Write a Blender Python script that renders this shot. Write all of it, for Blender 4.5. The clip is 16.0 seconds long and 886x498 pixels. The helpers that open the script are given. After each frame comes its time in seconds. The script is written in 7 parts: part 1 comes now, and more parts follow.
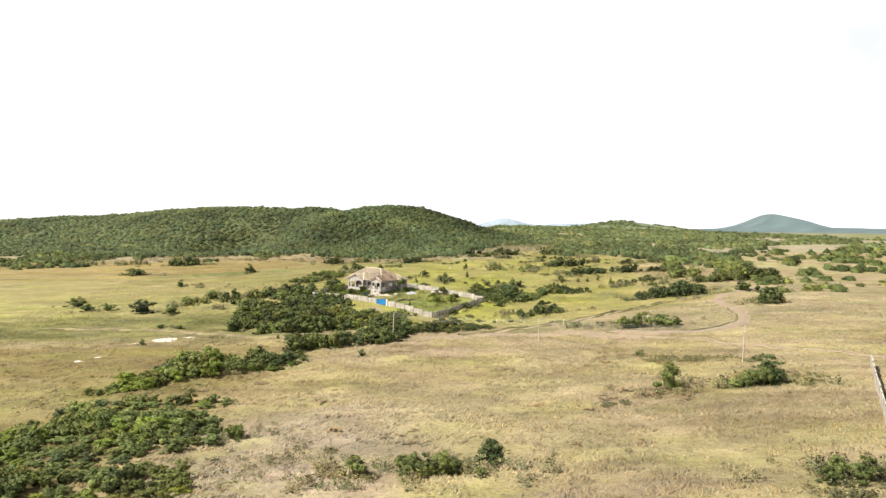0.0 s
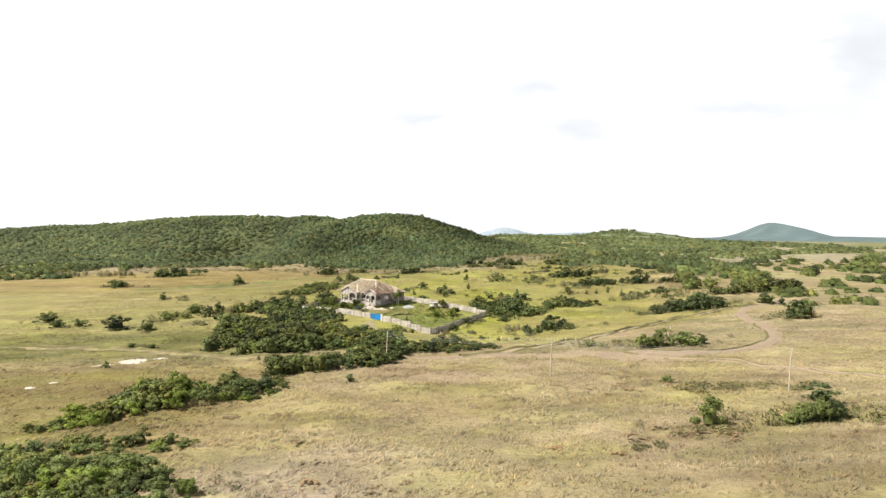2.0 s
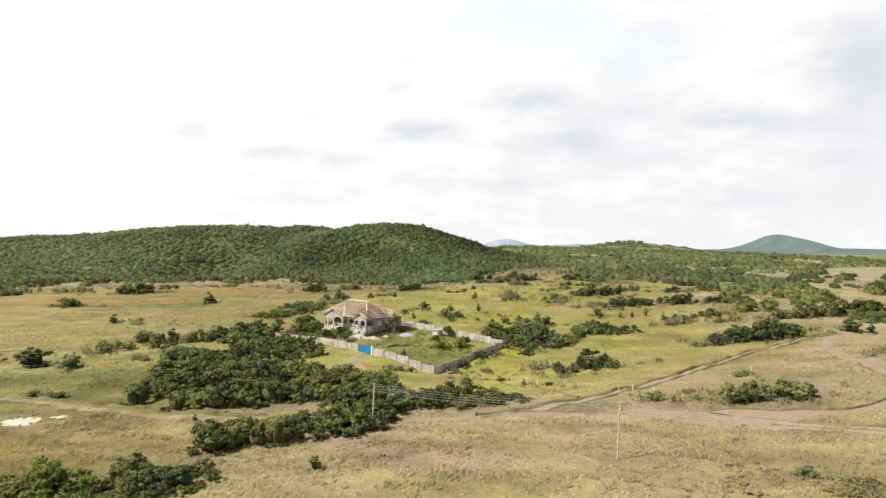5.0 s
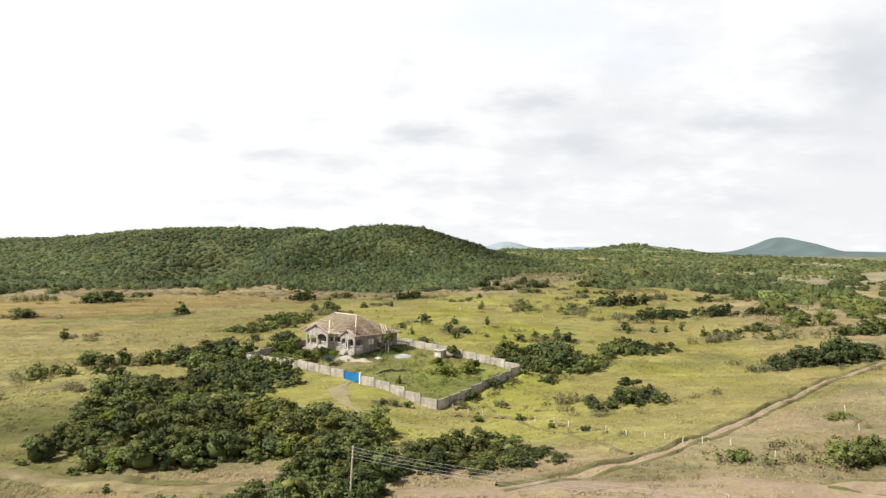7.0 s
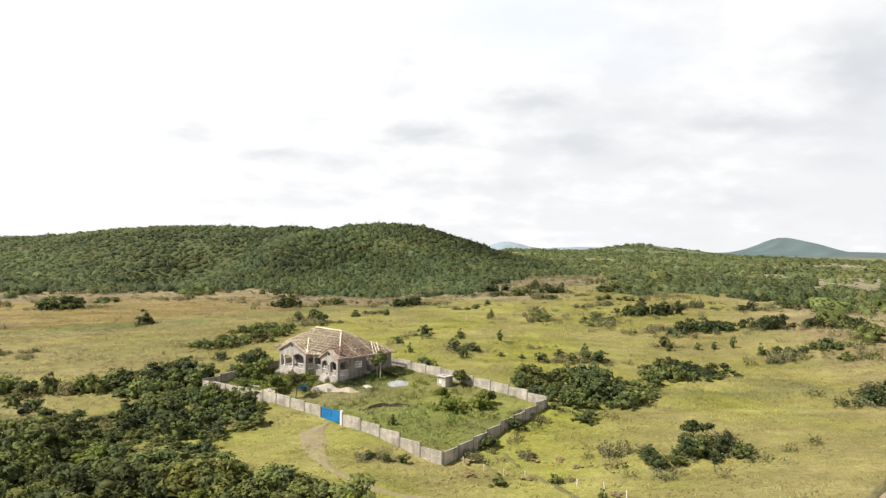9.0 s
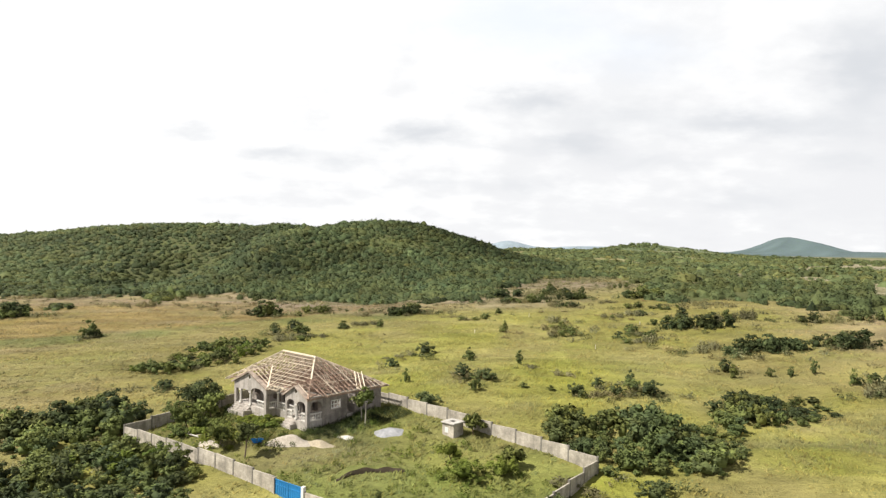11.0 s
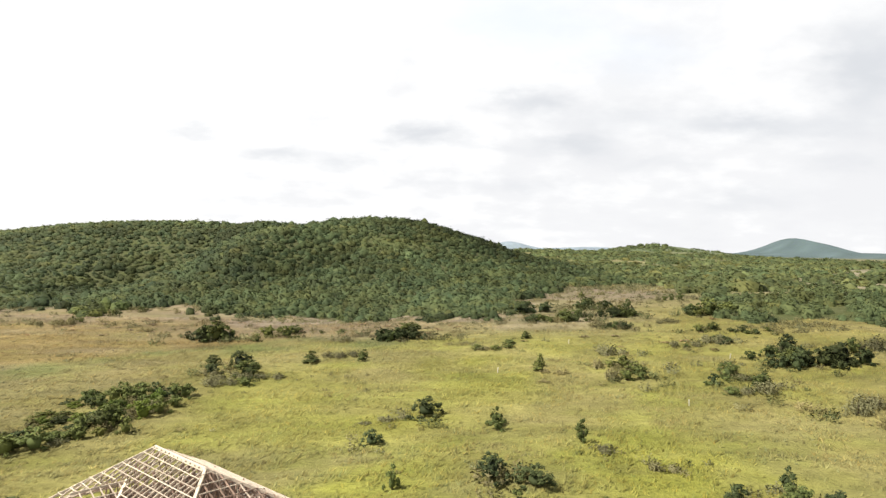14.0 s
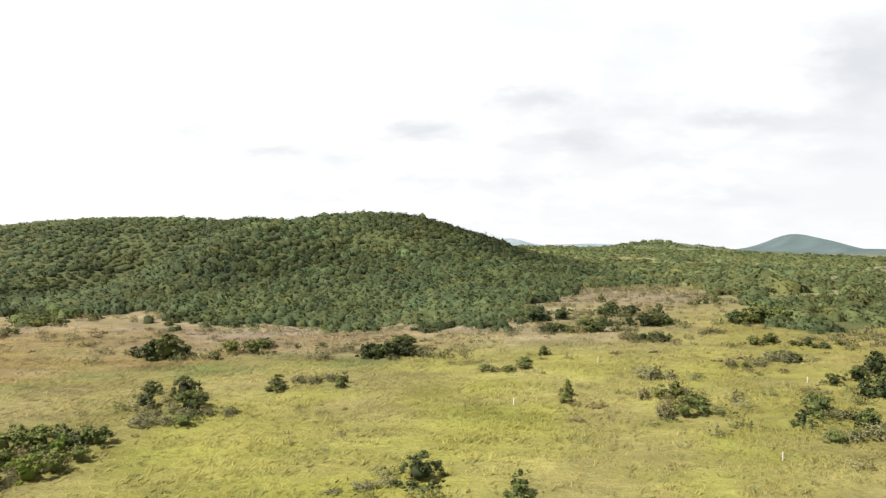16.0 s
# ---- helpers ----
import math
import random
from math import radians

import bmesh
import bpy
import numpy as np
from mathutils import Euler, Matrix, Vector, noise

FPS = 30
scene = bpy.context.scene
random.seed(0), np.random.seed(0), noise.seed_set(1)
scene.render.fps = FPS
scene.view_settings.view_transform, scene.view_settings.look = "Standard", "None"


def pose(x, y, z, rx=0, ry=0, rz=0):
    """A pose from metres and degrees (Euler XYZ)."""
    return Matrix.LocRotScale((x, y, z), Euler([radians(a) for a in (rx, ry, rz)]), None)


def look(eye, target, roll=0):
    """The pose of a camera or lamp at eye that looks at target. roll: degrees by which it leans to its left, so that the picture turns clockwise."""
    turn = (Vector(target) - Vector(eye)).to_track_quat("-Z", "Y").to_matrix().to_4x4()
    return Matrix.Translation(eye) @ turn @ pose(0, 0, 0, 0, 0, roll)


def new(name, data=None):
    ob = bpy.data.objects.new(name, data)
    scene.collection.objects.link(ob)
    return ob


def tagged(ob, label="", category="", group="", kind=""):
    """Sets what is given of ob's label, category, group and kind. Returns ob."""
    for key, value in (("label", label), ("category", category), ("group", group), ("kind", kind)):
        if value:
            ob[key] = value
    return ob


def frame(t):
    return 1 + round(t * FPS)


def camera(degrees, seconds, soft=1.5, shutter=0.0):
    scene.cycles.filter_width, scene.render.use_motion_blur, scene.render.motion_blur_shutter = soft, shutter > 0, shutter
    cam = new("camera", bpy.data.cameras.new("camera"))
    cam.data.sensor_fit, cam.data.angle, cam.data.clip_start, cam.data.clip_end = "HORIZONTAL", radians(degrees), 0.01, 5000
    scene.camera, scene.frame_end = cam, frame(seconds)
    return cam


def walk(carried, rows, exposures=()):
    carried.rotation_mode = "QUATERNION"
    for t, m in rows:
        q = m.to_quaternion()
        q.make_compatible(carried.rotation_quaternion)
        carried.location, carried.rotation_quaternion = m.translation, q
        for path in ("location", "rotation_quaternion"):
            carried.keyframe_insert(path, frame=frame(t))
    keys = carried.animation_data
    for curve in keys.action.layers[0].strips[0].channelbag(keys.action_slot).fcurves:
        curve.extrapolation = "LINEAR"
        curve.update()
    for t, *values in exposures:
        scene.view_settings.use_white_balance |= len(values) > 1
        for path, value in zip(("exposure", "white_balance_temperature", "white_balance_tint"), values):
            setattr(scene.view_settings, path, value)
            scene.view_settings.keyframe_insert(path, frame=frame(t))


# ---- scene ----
cam = camera(66.0, 16.0, soft=1.35)
METRES, EYE, TILT, LEAN, TURN = 200.0, 24.7, 2.25, -1.5, 0.0
ROWS = [
    (0.0, 0.00000, 0.0000, 0.00000, -0.047, -4.264, 0.65),
    (0.5, 0.00016, 0.0142, -0.00062, -0.070, -4.070, 0.69),
    (1.0, 0.00047, 0.0303, -0.00140, -0.085, -3.961, 0.70),
    (1.5, 0.00054, 0.0500, -0.00256, -0.085, -3.751, 0.74),
    (2.0, 0.00047, 0.0734, -0.00388, -0.070, -3.495, 0.73),
    (2.5, 0.00008, 0.0996, -0.00536, -0.047, -3.239, 0.76),
    (3.0, -0.00070, 0.1287, -0.00660, -0.023, -3.021, 0.76),
    (3.5, -0.00210, 0.1603, -0.00792, -0.008, -2.858, 0.73),
    (4.0, -0.00350, 0.1932, -0.00948, -0.008, -2.711, 0.70),
    (6.5, -0.00831, 0.3579, -0.01452, 0.031, -2.369, 0.62),
    (7.0, -0.00917, 0.3901, -0.01584, 0.031, -2.299, 0.65),
    (7.5, -0.01017, 0.4228, -0.01693, 0.023, -2.291, 0.65),
    (8.0, -0.01150, 0.4565, -0.01833, 0.031, -2.283, 0.63),
    (8.5, -0.01250, 0.4895, -0.01926, 0.023, -2.299, 0.60),
    (9.0, -0.01375, 0.5242, -0.02074, 0.031, -2.307, 0.55),
    (11.5, -0.01895, 0.7018, -0.02703, 0.078, -2.392, 0.44),
    (12.0, -0.02004, 0.7384, -0.02827, 0.093, -2.384, 0.41),
    (12.5, -0.02128, 0.7753, -0.02967, 0.093, -2.384, 0.39),
    (13.0, -0.02237, 0.8121, -0.03115, 0.101, -2.384, 0.39),
    (13.5, -0.02330, 0.8489, -0.03254, 0.132, -2.353, 0.38),
    (14.0, -0.02454, 0.8855, -0.03379, 0.117, -2.338, 0.37),
    (14.5, -0.02563, 0.9221, -0.03534, 0.132, -2.322, 0.34),
    (15.0, -0.02672, 0.9572, -0.03658, 0.132, -2.214, 0.38),
    (15.5, -0.02687, 0.9825, -0.03790, 0.062, -2.299, 0.52),
    (16.0, -0.02485, 0.9978, -0.03868, 0.054, -2.571, 0.59),
]
walk(cam, [(t, pose(0, 0, EYE, TILT, LEAN, TURN) @ pose(METRES * x, METRES * y, METRES * z, 90 + pitch, roll, yaw)) for t, x, y, z, yaw, pitch, roll in ROWS],
     exposures=[(0.0, 1.00), (1.5, 0.94), (3.5, 0.72), (6.5, 0.64), (13.0, 0.64), (16.0, 0.72)])

# ---- world, sun, exposure ----
SUN_DIR = Vector((-0.591, -0.172, 0.788)).normalized()  # towards the sun
SUN_EL = math.asin(SUN_DIR.z)
SUN_AZ = math.atan2(SUN_DIR.x, SUN_DIR.y)

world = bpy.data.worlds.new("sky")
scene.world = world
world.use_nodes = True
wn, wl = world.node_tree.nodes, world.node_tree.links
wn.clear()


def wmath(op, a, b=None):
    n = wn.new("ShaderNodeMath")
    n.operation = op
    for i, v in enumerate((a, b)):
        if v is None:
            continue
        if isinstance(v, (int, float)):
            n.inputs[i].default_value = v
        else:
            wl.new(v, n.inputs[i])
    return n.outputs[0]


sky = wn.new("ShaderNodeTexSky")
sky.sky_type = "NISHITA"
sky.sun_disc = False
sky.sun_elevation, sky.sun_rotation = SUN_EL, SUN_AZ
sky.air_density, sky.dust_density = 1.0, 2.5
tc = wn.new("ShaderNodeTexCoord")
sep = wn.new("ShaderNodeSeparateXYZ")
wl.new(tc.outputs["Generated"], sep.inputs[0])
up = wmath("MAXIMUM", sep.outputs[2], 0.0)
lift = wmath("ADD", up, 0.30)
comb = wn.new("ShaderNodeCombineXYZ")
wl.new(wmath("DIVIDE", sep.outputs[0], lift), comb.inputs[0])
wl.new(wmath("DIVIDE", sep.outputs[1], lift), comb.inputs[1])
big = wn.new("ShaderNodeTexNoise")
big.inputs["Scale"].default_value, big.inputs["Detail"].default_value, big.inputs["Roughness"].default_value = 1.7, 4.0, 0.5
small = wn.new("ShaderNodeTexNoise")
small.inputs["Scale"].default_value, small.inputs["Detail"].default_value, small.inputs["Roughness"].default_value = 6.3, 5.0, 0.55
wl.new(comb.outputs[0], big.inputs["Vector"])
wl.new(comb.outputs[0], small.inputs["Vector"])
# how near the sun a part of the sky is
dot = wn.new("ShaderNodeVectorMath")
dot.operation = "DOT_PRODUCT"
wl.new(tc.outputs["Generated"], dot.inputs[0])
dot.inputs[1].default_value = SUN_DIR
glow = wmath("MULTIPLY", wmath("ADD", dot.outputs["Value"], 0.25), 0.42)
shade = wmath("ADD", wmath("MULTIPLY", big.outputs[0], 0.62), wmath("MULTIPLY", small.outputs[0], 0.38))
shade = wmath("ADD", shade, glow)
ramp = wn.new("ShaderNodeValToRGB")
ramp.color_ramp.elements[0].position, ramp.color_ramp.elements[0].color = 0.38, (0.93, 0.935, 0.955, 1)
ramp.color_ramp.elements[1].position, ramp.color_ramp.elements[1].color = 0.62, (1.10, 1.10, 1.10, 1)
mid = ramp.color_ramp.elements.new(0.50)
mid.color = (0.965, 0.97, 0.985, 1)
wl.new(shade, ramp.inputs[0])

# puffs of cloud over the hills: x/y and z/y of their middles, half sizes, weight
CLOUDS = [
    (-0.376, 0.162, 0.028, 0.008, 0.50), (-0.251, 0.134, 0.044, 0.010, 0.75), (-0.139, 0.128, 0.034, 0.012, 0.60), (-0.026, 0.167, 0.045, 0.014, 0.85),
    (-0.081, 0.159, 0.040, 0.008, 0.35), (0.121, 0.217, 0.044, 0.017, 0.90), (0.192, 0.160, 0.045, 0.014, 0.85), (0.253, 0.199, 0.050, 0.015, 0.45),
    (0.448, 0.188, 0.095, 0.015, 0.90), (0.616, 0.275, 0.055, 0.060, 1.00), (0.110, 0.097, 0.050, 0.010, 0.40), (-0.027, 0.097, 0.035, 0.009, 0.35),
    (0.300, 0.129, 0.058, 0.010, 0.40), (0.060, 0.148, 0.050, 0.006, 0.30), (0.433, 0.082, 0.060, 0.011, 0.40), (0.573, 0.135, 0.045, 0.011, 0.40),
]
BLUE_GAPS = [(0.106, 0.333, 0.095, 0.037, 0.9), (0.281, 0.290, 0.066, 0.025, 0.5)]
ahead = wmath("MAXIMUM", sep.outputs[1], 0.05)
plane = wn.new("ShaderNodeCombineXYZ")
wl.new(wmath("DIVIDE", sep.outputs[0], ahead), plane.inputs[0])
wl.new(wmath("DIVIDE", sep.outputs[2], ahead), plane.inputs[1])
stretch = wn.new("ShaderNodeVectorMath")
stretch.operation = "MULTIPLY"
stretch.inputs[1].default_value = (1.0, 2.6, 1.0)
wl.new(plane.outputs[0], stretch.inputs[0])
curl = wn.new("ShaderNodeTexNoise")
curl.inputs["Scale"].default_value, curl.inputs["Detail"].default_value, curl.inputs["Roughness"].default_value = 11.0, 5.0, 0.6
wl.new(stretch.outputs[0], curl.inputs["Vector"])
sway = wn.new("ShaderNodeVectorMath")
sway.operation = "MULTIPLY_ADD"
sway.inputs[1].default_value, sway.inputs[2].default_value = (0.16, 0.055, 0.0), (-0.08, -0.0275, 0.0)
wl.new(curl.outputs["Color"], sway.inputs[0])
bent = wn.new("ShaderNodeVectorMath")
bent.operation = "ADD"
wl.new(plane.outputs[0], bent.inputs[0])
wl.new(sway.outputs[0], bent.inputs[1])


def puffs(rows):
    """How thick the clouds of a list are, anywhere in the sky."""
    total = 0.0
    for u, v, su, sv, weight in rows:
        off, scaled, square = [wn.new("ShaderNodeVectorMath") for k in range(3)]
        off.operation, scaled.operation, square.operation = "SUBTRACT", "MULTIPLY", "DOT_PRODUCT"
        off.inputs[1].default_value, scaled.inputs[1].default_value = (u, v, 0), (0.75 / su, 0.75 / sv, 0)
        wl.new(bent.outputs[0], off.inputs[0])
        wl.new(off.outputs[0], scaled.inputs[0])
        wl.new(scaled.outputs[0], square.inputs[0])
        wl.new(scaled.outputs[0], square.inputs[1])
        fall = wmath("EXPONENT", wmath("MULTIPLY", square.outputs["Value"], -1.0))
        total = wmath("ADD", wmath("MULTIPLY", fall, weight), total)
    front = wn.new("ShaderNodeMapRange")
    front.inputs["From Min"].default_value, front.inputs["From Max"].default_value = 0.1, 0.4
    wl.new(sep.outputs[1], front.inputs["Value"])
    return wmath("MULTIPLY", wmath("MINIMUM", total, 1.0), front.outputs[0])


def sky_mix(factor, a, b):
    m = wn.new("ShaderNodeMix")
    m.data_type = "RGBA"
    for key, c in (("Factor", factor), ("A", a), ("B", b)):
        if isinstance(c, tuple):
            m.inputs[key].default_value = (*c, 1)
        else:
            wl.new(c, m.inputs[key])
    return m.outputs["Result"]


clouded = sky_mix(wmath("MULTIPLY", puffs(BLUE_GAPS), 0.8), ramp.outputs[0], (0.90, 0.965, 1.06))
clouded = sky_mix(wmath("MULTIPLY", puffs(CLOUDS), 0.95), clouded, (0.76, 0.785, 0.825))
# bluer overhead, through gaps in the cloud
gap = wn.new("ShaderNodeMapRange")
gap.inputs["From Min"].default_value, gap.inputs["From Max"].default_value = 0.60, 0.72
gap.inputs["To Min"].default_value, gap.inputs["To Max"].default_value = 0.0, 0.45
wl.new(big.outputs[0], gap.inputs["Value"])
high = wn.new("ShaderNodeMapRange")
high.inputs["From Min"].default_value, high.inputs["From Max"].default_value = 0.34, 0.70
high.inputs["To Min"].default_value, high.inputs["To Max"].default_value = 0.0, 0.85
wl.new(sep.outputs[2], high.inputs["Value"])
blue = wn.new("ShaderNodeVectorMath")
blue.operation = "SCALE"
blue.inputs["Scale"].default_value = 0.045
wl.new(sky.outputs[0], blue.inputs[0])
upper = wmath("MULTIPLY", gap.outputs[0], wmath("GREATER_THAN", sep.outputs[2], 0.36))
mix = sky_mix(wmath("MAXIMUM", upper, high.outputs[0]), clouded, blue.outputs[0])
back = wn.new("ShaderNodeBackground")
back.inputs["Strength"].default_value = 0.617
wl.new(mix, back.inputs["Color"])
wout = wn.new("ShaderNodeOutputWorld")
wl.new(back.outputs[0], wout.inputs["Surface"])

sun = new("sun", bpy.data.lights.new("sun", "SUN"))
sun.data.energy, sun.data.angle, sun.data.color = 5.0, radians(0.6), (1.0, 0.955, 0.88)
sun.matrix_world = look(SUN_DIR * 100, (0, 0, 0))


# ---- the land's shape ----
def gauss(x, y, cx, cy, sx, sy):
    return np.exp(-0.5 * (((x - cx) / sx) ** 2 + ((y - cy) / sy) ** 2))


def soft_clip(v, lo, hi, k):
    return lo + k * np.logaddexp(0, (v - lo) / k) - k * np.logaddexp(0, (v - hi) / k)


def lattice(ix, iy, seed):
    h = (ix * 374761393 + iy * 668265263 + seed * 974634777) & 0xFFFFFFFF
    h = ((h ^ (h >> 13)) * 1274126177) & 0xFFFFFFFF
    return ((h ^ (h >> 16)) & 0xFFFF) / 65535.0


def vnoise(x, y, size, seed=0, octaves=3):
    """Smooth noise from 0 to 1 over the plan, with features of that size."""
    x, y = np.asarray(x, float) / size, np.asarray(y, float) / size
    total, weight, amp = 0.0, 0.0, 1.0
    for o in range(octaves):
        fx, fy = np.floor(x), np.floor(y)
        ix, iy = fx.astype(np.int64), fy.astype(np.int64)
        u, v = x - fx, y - fy
        u, v = u * u * (3 - 2 * u), v * v * (3 - 2 * v)
        a, b = lattice(ix, iy, seed + o), lattice(ix + 1, iy, seed + o)
        c, d = lattice(ix, iy + 1, seed + o), lattice(ix + 1, iy + 1, seed + o)
        total = total + amp * ((a * (1 - u) + b * u) * (1 - v) + (c * (1 - u) + d * u) * v)
        weight, amp, x, y = weight + amp, amp * 0.5, x * 2.03, y * 2.03
    return total / weight


HOLLOWS = [(-2.47, 10, 180, 13), (-1.76, 50, 210, 22), (-1.86, -30, 340, 13), (1.07, 0, 230, 13), (-0.8, 0, 180, 13),
           (-1.09, 50, 230, 13), (-1.0, 0, 80, 13), (-0.9, -20, 340, 22), (-0.6, 40, 200, 22), (0.75, -24, 212, 9)]
HILLS = [(24.7, -30, 500, 44, 52), (0.6, 2, 485, 20, 45), (5.0, -68, 458, 24, 40), (9.0, -82, 436, 17, 32), (-10.0, -132, 495, 27, 48),
         (21.0, -105, 572, 42, 45), (23.0, -189, 600, 55, 50), (12.8, -285, 612, 70, 55), (13.6, -400, 640, 90, 70),
         (21.4, 350.1, 1350, 74.9, 150), (9.1, 70.1, 900, 224.4, 150), (69.5, 1599.3, 3300, 65.6, 250), (24.3, 1922.1, 3300, 487.4, 300),
         (55, -700, 4200, 420, 150), (52, 385, 4300, 95, 150), (34, 900, 4300, 260, 150)]


def ground(x, y):
    x, y = np.asarray(x, float), np.asarray(y, float)
    u, v = soft_clip(x, -170, 95, 12) / 100, soft_clip(y, 20, 335, 12) / 100 - 1.5
    z = 1.297 + 4.162 * u + 2.166 * v - 0.225 * u * v + 1.708 * v * v + 0.203 * u * u
    for h, cx, cy, s in HOLLOWS:
        z = z + h * gauss(x, y, cx, cy, s, s)
    for h, cx, cy, sx, sy in HILLS:
        z = z + h * gauss(x, y, cx, cy, sx, sy)
    rough = np.clip((y - 330) / 60, 0, 1) * 1.6
    lumps = np.clip((330 - y) / 40, 0, 1) * np.clip((115 - np.abs(x)) / 20, 0, 1)
    z = z + lumps * ((0.9 + 0.6 * np.clip((150 - y) / 10, 0, 1)) * (vnoise(x * 0.5, y, 3.4, 15, 2) - 0.5) * vnoise(x, y, 18, 16, 2) * 1.6)
    return z + (vnoise(x * 0.7, y, 9, 5) - 0.5) * 0.5 + rough * (vnoise(x, y, 26, 7) - 0.5)


def gz(x, y):
    return float(ground(x, y))


def inside(x, y, poly):
    """Which points of the plan lie inside a polygon."""
    x, y = np.asarray(x, float), np.asarray(y, float)
    hit = np.zeros(x.shape, bool)
    for (x0, y0), (x1, y1) in zip(poly, poly[1:] + poly[:1]):
        if y0 == y1:
            continue
        hit ^= ((y0 > y) != (y1 > y)) & (x < (x1 - x0) * (y - y0) / (y1 - y0) + x0)
    return hit


def path_distance(x, y, path):
    x, y = np.asarray(x, float), np.asarray(y, float)
    best = np.full(x.shape, 1e9)
    for (x0, y0), (x1, y1) in zip(path, path[1:]):
        dx, dy = x1 - x0, y1 - y0
        k = np.clip(((x - x0) * dx + (y - y0) * dy) / (dx * dx + dy * dy), 0, 1)
        best = np.minimum(best, np.hypot(x - x0 - k * dx, y - y0 - k * dy))
    return best


# the compound, the roads and the edge of the woods in plan
CORNER_FRONT, CORNER_SIDE, CORNER_BACK, CORNER_LEFT = (-2.5, 183.4), (12.4, 202.5), (-25.6, 236.0), (-40.3, 212.4)
COMPOUND = [CORNER_FRONT, CORNER_SIDE, CORNER_BACK, CORNER_LEFT]
ROAD_MAIN = [(-95, 166), (-80, 164), (-68, 160), (-55, 154), (-44, 150), (-33, 147), (-20, 145), (-8, 144), (1, 144), (9, 145), (18, 145),
             (26, 143.5), (34, 141), (42, 140.5), (51, 141), (58, 143.5), (64, 148), (69, 155), (72, 163), (74, 172), (75, 181), (77, 190), (83, 199), (94, 207), (108, 214)]
ROAD_BRANCH = [(34, 141), (42, 137), (50, 132), (56, 127.5), (63, 121.5), (70, 115), (80, 107)]
ROAD_TRACK = [(4, 144.5), (11, 147), (17, 150), (23, 154), (30, 160), (36, 165), (43, 172), (50, 179), (58, 187), (67, 194), (78, 201), (88, 205)]
DITCH = [(-110, 268), (-79.6, 278), (-60, 285), (-54.7, 290), (-46, 292.5), (-36, 297), (-27.7, 302), (-16.7, 300)]
ROAD_GATE = [(-17.4, 194), (-18.6, 189), (-17.2, 183.5), (-14.8, 178.3), (-12, 175.7), (-8.3, 173.6), (0, 172)]
WOOD_EDGE = [(-400, 372), (-160, 366), (-109, 357), (-92, 353), (-64, 346), (-47, 340), (-32, 345), (-14, 336), (-3, 330), (8, 333), (16, 343), (23, 375),
             (48, 403), (66, 400), (64, 360), (50, 322), (56, 315), (71, 314), (85, 308), (95, 293), (112, 284), (150, 330), (180, 430), (260, 560), (600, 800)]
WOOD_X = np.array([p[0] for p in WOOD_EDGE], float)
WOOD_POLY = WOOD_EDGE + [(600, 1500), (-400, 1500)]
CLEARINGS = [[(98, 350), (108, 400), (134, 462), (168, 475), (144, 400), (124, 350)], [(112, 318), (146, 384), (180, 400), (156, 350), (130, 312)], [(215, 540), (280, 640), (350, 665), (265, 540)], [(160, 480), (240, 600), (330, 700), (420, 760), (340, 640), (225, 520)],
             [(150, 330), (190, 400), (250, 470), (300, 500), (240, 400), (190, 330)]]


def in_clearing(x, y):
    """Whether a place lies in one of the bare tan clearings of the scrub."""
    hit = np.zeros(np.shape(x), bool)
    for poly in CLEARINGS:
        hit |= inside(x + (vnoise(x, y, 12, 53) - 0.5) * 14, y + (vnoise(x, y, 12, 54) - 0.5) * 24, poly)
    return hit


def in_wood(x, y):
    """Whether a place lies in the woods, whose edge is ragged."""
    x, y = np.asarray(x, float), np.asarray(y, float)
    return inside(x + (vnoise(x, y, 14, 51) - 0.5) * 22, y + (vnoise(x, y, 14, 52) - 0.5) * 26, WOOD_POLY)


